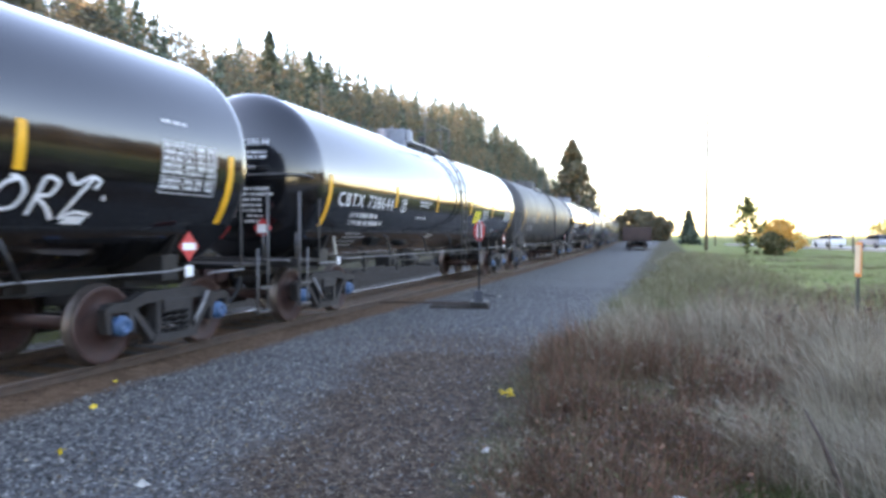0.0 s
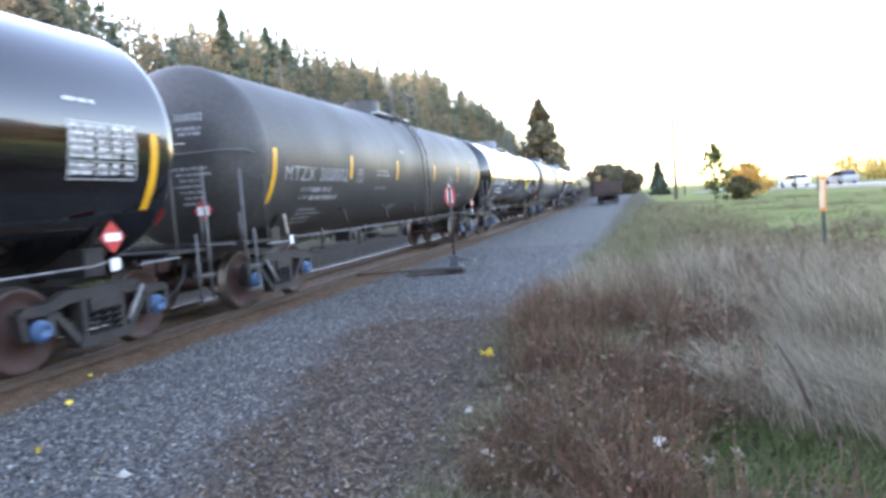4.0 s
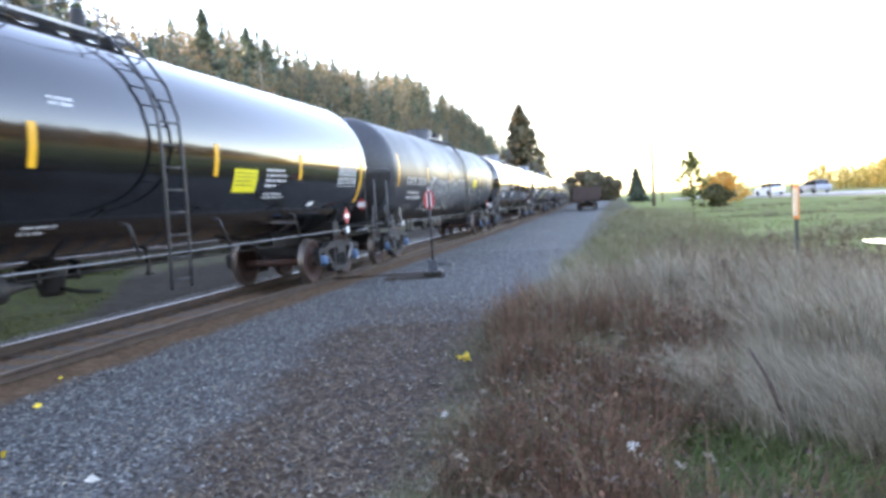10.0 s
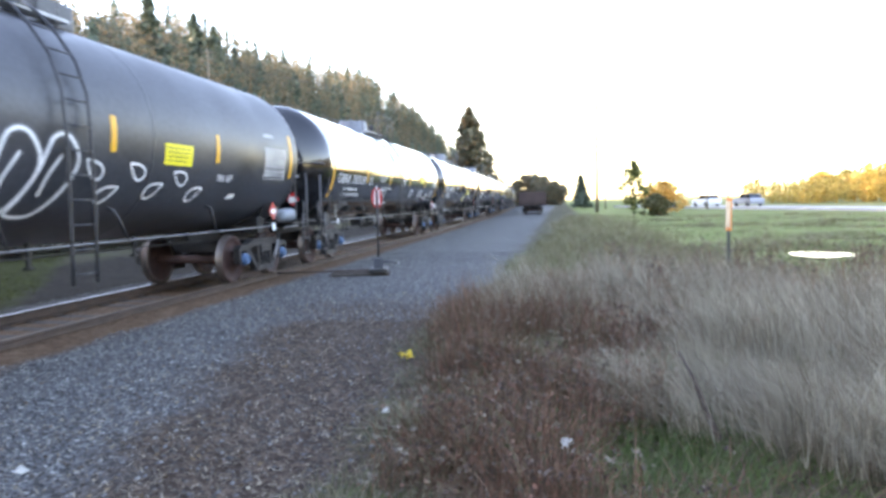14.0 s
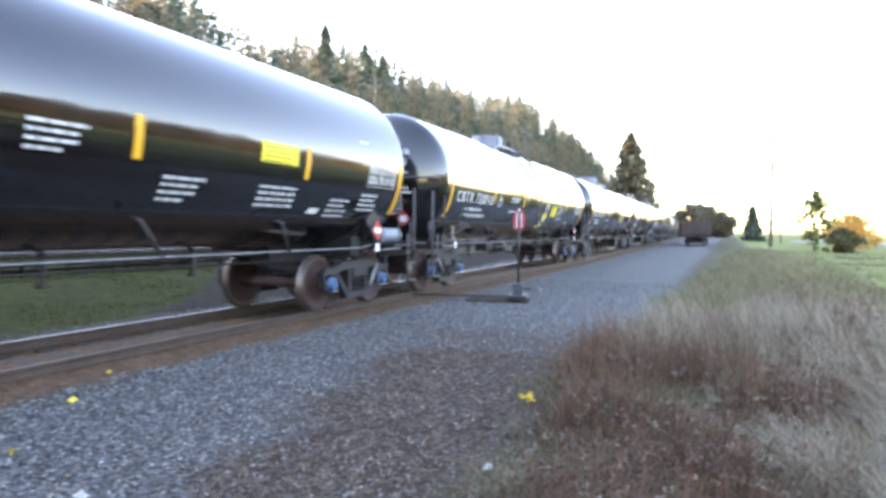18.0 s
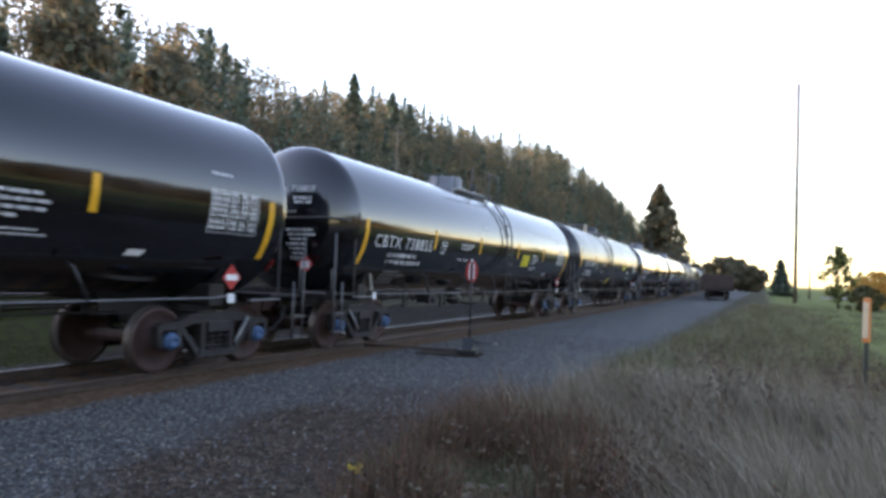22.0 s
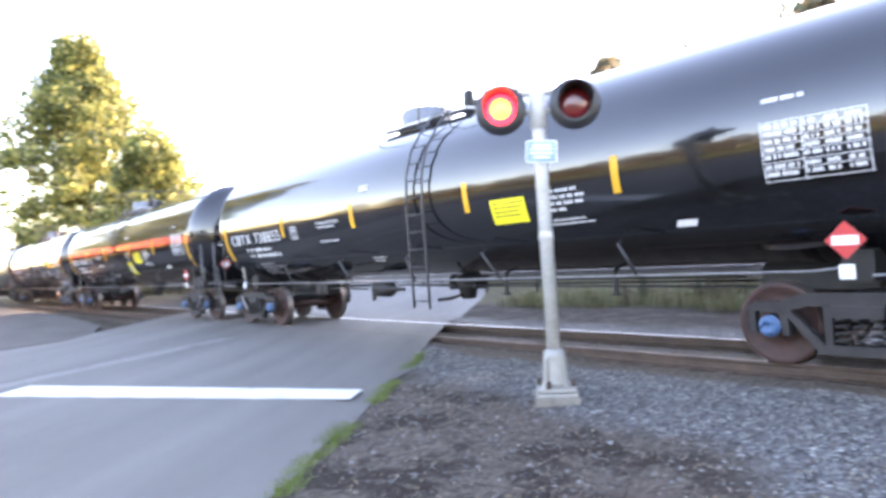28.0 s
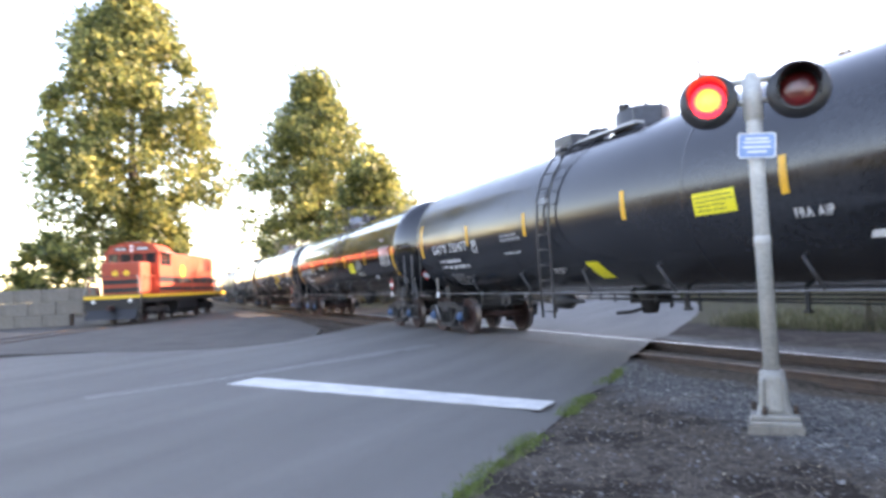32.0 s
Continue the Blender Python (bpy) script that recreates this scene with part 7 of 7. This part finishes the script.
tagged(new("twigs", mesh_of(twigs(), "twigs", mat("bleached_twig", (0.14, 0.11, 0.085), 0.9, vary=0.5, scale=3, fine=30, bump=0.2))), "bleached dry twigs and straw strewn on the soil", "twigs", kind="stuff")
tussocks("soil_weeds", 22, (-0.9, 0.4, 1.3, 2.4), lambda x, y: sm(0.5, 0.1, math.hypot(x + 0.25, y - 1.85)), (14, 28), (0.05, 0.15), (0.03, 0.08), (0.1, 0.25), (0.004, 0.01), HEADS, "small dark dead weeds on the bare soil", "weeds")
STICK = mat("grey_weathered_stick", (0.22, 0.19, 0.16), 0.9, vary=0.45, scale=5, fine=40, bump=0.3, stretch=(1, 5, 5))
q = np.random.default_rng(71)
for k in range(7):
    x, y, n, r = -0.62 + q.normal(0, 0.3), 1.5 + q.normal(0, 0.14), q.uniform(0.13, 0.3), q.uniform(0.006, 0.013)
    st = solid("stick", build(lambda bm: tube(bm, [(-n, 0, 0.0), (-0.3 * n, 0.004 * q.normal(), 0.012), (0.4 * n, 0.005 * q.normal(), 0.016), (n, 0, 0.004)], [r, r * 0.95, r * 0.8, r * 0.5], 7)), STICK, "bleached broken stick lying on the soil", "stick", pose(x, y, ground_z(x, y) + r * 0.8, 0, 0, q.uniform(100, 190)), "sticks on the soil")

# loose stones
STONES = leafy("loose_stones", [(0.03, 0.029, 0.029), (0.09, 0.087, 0.088), (0.135, 0.132, 0.131), (0.22, 0.213, 0.2), (0.07, 0.062, 0.055), (0.105, 0.102, 0.103)], 0.85, 0.0)
oct_v = np.array([(1, 0, 0), (-1, 0, 0), (0, 1, 0), (0, -1, 0), (0, 0, 1), (0, 0, -1)], float)
oct_f = np.array([(0, 2, 4), (2, 1, 4), (1, 3, 4), (3, 0, 4), (2, 0, 5), (1, 2, 5), (3, 1, 5), (0, 3, 5)])


def stones(name, n, x0, x1, y0, y1, smin, smax, keep, label, seed):
    q = np.random.default_rng(seed)
    xy = patch_xy(n, x0, x1, y0, y1, q, keep)
    z = np.array([ground_z(a, b) for a, b in xy])
    s = q.uniform(smin, smax, n)
    v = oct_v[None] * (q.uniform(0.6, 1.25, (n, 6, 1))) * s[:, None, None] * [1, 1, 0.6]
    a = q.uniform(0, 2 * np.pi, n)
    c, si = np.cos(a)[:, None], np.sin(a)[:, None]
    vx, vy = v[..., 0] * c - v[..., 1] * si, v[..., 0] * si + v[..., 1] * c
    v = np.stack([vx + xy[:, :1], vy + xy[:, 1:], v[..., 2] + z[:, None] + s[:, None] * 0.2], 2).reshape(-1, 3)
    f = (oct_f[None] + np.arange(n)[:, None, None] * 6).reshape(-1, 3)
    return tagged(new(name, raw(name, v, f, STONES)), label, "gravel", kind="stuff")


stones("ballast_stones", 24000, -7, 22, 1.2, 9.2, 0.01, 0.026, lambda x, y: (1 if road_side(x, y) > 0.15 and abs(y - track_y(x)) > 1.45 + 0.15 * math.sin(3 * x) else 0) * (0.12 + 0.88 * sm(1.9, 3.2, y - 0.18 * abs(x) - 1.0 * sm(1.2, -0.6, x)) * 1.0 if x < 9 else sm(0.9, 2.6, y)) * min(1.0, 7 / max(3, math.hypot(x - 1.5, y))), "loose blue-grey crushed stone", 5)

STONES = leafy("brown_clods", [(0.02, 0.017, 0.015), (0.07, 0.056, 0.047), (0.1, 0.085, 0.073), (0.045, 0.037, 0.032), (0.14, 0.122, 0.105)], 0.9, 0.0)
stones("soil_clods", 15000, -6, 11, 0.4, 5.0, 0.006, 0.019, lambda x, y: (1 if road_side(x, y) > 0.25 else 0) * sm(4.4, 2.4, y - 0.18 * abs(x) - 1.0 * sm(1.2, -0.6, x)) * (sm(0.3, 0.9, y - 0.1) if x > 2.4 else 1) * (1 - 0.45 * sm(1.2, 0.0, x)) * min(1.0, 5 / max(2.5, math.hypot(x - 1.0, y))), "small brown clods and grit on the soil", 15)


# far gravel lane and a parked car across the verge
solid("far_lane", build(quad_slab, [(120, -9.0), (62, -27.0), (58, -33.0), (122, -17.0)], -0.3, 0.16), mat("pale_gravel_lane", (0.42, 0.4, 0.38), 0.9, vary=0.2, scale=0.5, fine=20, bump=0.3), "pale gravel lane across the field", "lane", kind="structure")


def parked_car(x, y, rz, paint, label):
    c = thing("parked_car", label, "car", pose(x, y, 0.17, 0, 0, rz))
    part("body", build(lambda bm: prism(bm, [(-2.2, 0.3), (2.2, 0.3), (2.25, 0.7), (2.0, 0.85), (1.0, 0.95), (-2.1, 0.98), (-2.25, 0.7)], -0.85, 0.85)), paint, c)
    part("cabin", build(lambda bm: prism(bm, [(-2.0, 0.96), (1.0, 0.94), (0.3, 1.42), (-1.5, 1.46)], -0.72, 0.72)), GLASS, c)
    part("roof", build(lambda bm: box(bm, -1.5, 0.3, -0.7, 0.7, 1.43, 1.49, 0.02)), paint, c)
    for u in (-1.35, 1.4):
        for s in (-1, 1):
            part("wheel", build(lambda bm: turned(bm, [(s * 0.66, 0.28), (s * 0.68, 0.32), (s * 0.86, 0.32), (s * 0.88, 0.26)], "y", 18, u, 0, 0.32)), M["rubber"], c)
    return c


parked_car(92, -18.5, 15, mat("white_car_paint", (0.75, 0.75, 0.76), 0.25, vary=0.05, bump=0.0), "white car parked on the gravel lane")
parked_car(86, -22.0, 12, mat("silver_car_paint", (0.4, 0.41, 0.43), 0.25, 0.4, vary=0.05, bump=0.0), "silver car parked on the gravel lane")

solid("fallen_stick", build(lambda bm: tube(bm, [(6.05, 9.4, -0.06), (6.7, 10.1, -0.03), (7.4, 10.85, -0.05)], [0.03, 0.025, 0.018], 7)), mat("bleached_stick", (0.5, 0.47, 0.42), 0.85, vary=0.3, scale=4, fine=30, bump=0.3), "pale bleached stick lying on the moss", "stick")

# puddle, fallen leaves and small flowers
WATER = mat("still_puddle_water", (0.03, 0.03, 0.028), 0.04, vary=0.2, bump=0.0)
pud = [(17.0 + (0.8 + 0.16 * math.sin(3 * a)) * math.cos(a) - 0.2 * math.sin(a), -6.0 + (0.78 + 0.12 * math.sin(2 * a + 1)) * math.sin(a)) for a in np.linspace(0, 2 * math.pi, 40, endpoint=False)]
solid("puddle", build(quad_slab, pud, -0.3, max(ground_z(x, y) for x, y in pud) + 0.02), WATER, "shallow rain puddle in the grass", "puddle", kind="structure")


def straw():
    """Broken straw and bark chips lying on the soil."""
    q = np.random.default_rng(44)
    n = 9000
    xy = patch_xy(n, -6, 10, 0.2, 5.0, q, lambda x, y: (road_side(x, y) > 0.25) * sm(4.2, 2.2, y - 0.18 * abs(x) - 0.7 * sm(1.2, -0.6, x)) * (0.3 + 0.7 * sm(-0.2, 0.3, clump(x, y, 21.0, 0.8))) * (1 - 0.6 * sm(1.2, 0.0, x)) * min(1.0, 4.5 / max(2.0, math.hypot(x - 1.0, y))))
    z = np.array([ground_z(x, y) for x, y in xy]) + 0.014
    a, r, w = q.uniform(0, 2 * np.pi, n), q.uniform(0.008, 0.032, n), q.uniform(0.0018, 0.004, n)
    d = np.stack([np.cos(a) * r, np.sin(a) * r, q.normal(0, 0.006, n)], 1)
    s = np.stack([-np.sin(a) * w, np.cos(a) * w, np.zeros(n)], 1)
    c = np.stack([xy[:, 0], xy[:, 1], z], 1)
    v = np.stack([c - d - s, c + d - s, c + d + s, c - d + s], 1).reshape(-1, 3)
    return tagged(new("straw", raw("straw", v, np.arange(4 * n).reshape(-1, 4), leafy("straw_and_bark", [(0.08, 0.055, 0.04), (0.2, 0.155, 0.11), (0.33, 0.28, 0.21), (0.13, 0.095, 0.065)], 0.85, 0.1))), "broken straw and bark chips on the soil", "straw", kind="stuff")


straw()


def leaf_litter():
    q = np.random.default_rng(31)
    n = 4200
    xy = patch_xy(n, -6, 12, -0.6, 5.6, q, lambda x, y: (road_side(x, y) > 0.1) * (sm(4.6, 1.6, y - 0.18 * abs(x)) * 0.8 + 0.05) * (1 - 0.6 * sm(1.2, 0.0, x)))
    c = np.array([(x, y, ground_z(x, y) + 0.022) for x, y in xy])
    v, f = leaf_quads(c, 0.017, q, 0.95)
    return tagged(new("leaf_litter", raw("leaf_litter", v, f, leafy("fallen_leaves", [(0.1, 0.065, 0.04), (0.2, 0.14, 0.08), (0.36, 0.31, 0.23), (0.07, 0.05, 0.04), (0.14, 0.1, 0.07)], 0.8, 0.1))), "small fallen leaves on the gravel", "leaves", kind="stuff")


leaf_litter()


def flower(name, x, y, z, r, colour, label, category="flower"):
    f = thing(name, label, category, pose(x, y, ground_z(x, y)))
    h = max(0.05, z - ground_z(x, y))
    part("stem", build(lambda bm: tube(bm, [(0.02, 0.01, -0.02), (0.0, 0.0, h * 0.6), (0, 0, h)], 0.003, 5)), TURF, f)
    q = np.random.default_rng(int(x * 100))
    c = q.normal(0, 1, (26, 3)) * [r * 0.5, r * 0.5, r * 0.25] + [0, 0, h]
    v, fc = leaf_quads(c, r * 0.45, q, 0.5)
    part("bloom", raw("bloom", v, fc, colour), None, f)
    return f


YELLOW_LEAF = leafy("bright_yellow_leaf", [(0.75, 0.5, 0.03), (0.85, 0.62, 0.06)], 0.5, 0.2)
WHITE_BLOOM = leafy("white_bloom", [(0.7, 0.7, 0.66), (0.8, 0.8, 0.78)], 0.6, 0.2)
flower("yellow_flower", 6.68, 1.58, -0.02, 0.06, YELLOW_LEAF, "small bright yellow flower among the weeds")
flower("white_flower", 4.9, 1.35, -0.05, 0.035, WHITE_BLOOM, "small white flower head among the weeds")
flower("white_flower", 3.7, 0.0, 0.19, 0.04, WHITE_BLOOM, "small white flower head among the weeds")
for x, y, c in ((3.58, 3.35, WHITE_BLOOM), (5.95, 5.85, YELLOW_LEAF), (7.0, 6.9, YELLOW_LEAF), (5.0, 5.2, YELLOW_LEAF), (3.9, 4.4, YELLOW_LEAF)):
    q = np.random.default_rng(int(x * 50))
    v, fc = leaf_quads(np.array([(0, 0, 0.03), (0.02, 0.015, 0.035)]), 0.05, q, 0.9)
    tagged(new("fallen_leaf", raw("fallen_leaf", v, fc, c)), "single pale fallen leaf on the gravel", "leaf").matrix_basis = pose(x, y, ground_z(x, y))

# ---- what moves ----
FLASH = [(26.9, 1), (27.68, 0), (28.35, 1), (29.08, 0), (29.78, 1), (30.57, 0), (31.2, 1), (31.9, 0)]


def motions():
    for i, c in enumerate(cars):
        walk(c, [(float(t), car_place(i, float(t))) for t in np.arange(0, 32.01, 1.0)])
    # all axles turn alike: the first is keyed, the rest share its turning
    done = {}
    step = 0.12
    ts = [k * step for k in range(int(32 / step) + 1)] + [32.0]
    s0 = train_run(0)
    for c in cars:
        for tr in c.children:
            for w in tr.children:
                kind = w.name.split(".")[0]
                if kind not in ("wheel", "axle", "bearing_cap"):
                    continue
                key = w.matrix_basis.translation.x > 0
                if key not in done:
                    x, z = w.matrix_basis.translation.x, 0.457
                    walk(w, [(t, pose(x, 0, z, 0, math.degrees((train_run(t) - s0) / 0.457), 0)) for t in ts])
                    done[key] = w
                else:
                    a = done[key].animation_data
                    w.rotation_mode = "QUATERNION"
                    b = w.animation_data_create()
                    b.action = a.action
                    b.action_slot = a.action_slot
    # the two lenses flash by turns: each drum swings its glowing half forward
    for k, lens in enumerate(LENSES):
        place = lens.matrix_basis.translation.copy()
        rows = [(0.0, 180.0 * k)]
        for t, right in FLASH:
            lit = right == k
            a0 = rows[-1][1]
            if lit == (round(a0 / 180) % 2 == 0):
                continue
            rows += [(t, a0), (t + 0.034, a0 + 60), (t + 0.067, a0 + 120), (t + 0.1, a0 + 180)]
        rows.append((32.0, rows[-1][1]))
        walk(lens, [(t, Matrix.Translation(place) @ pose(0, 0, 0, 0, 0, a)) for t, a in rows])


motions()
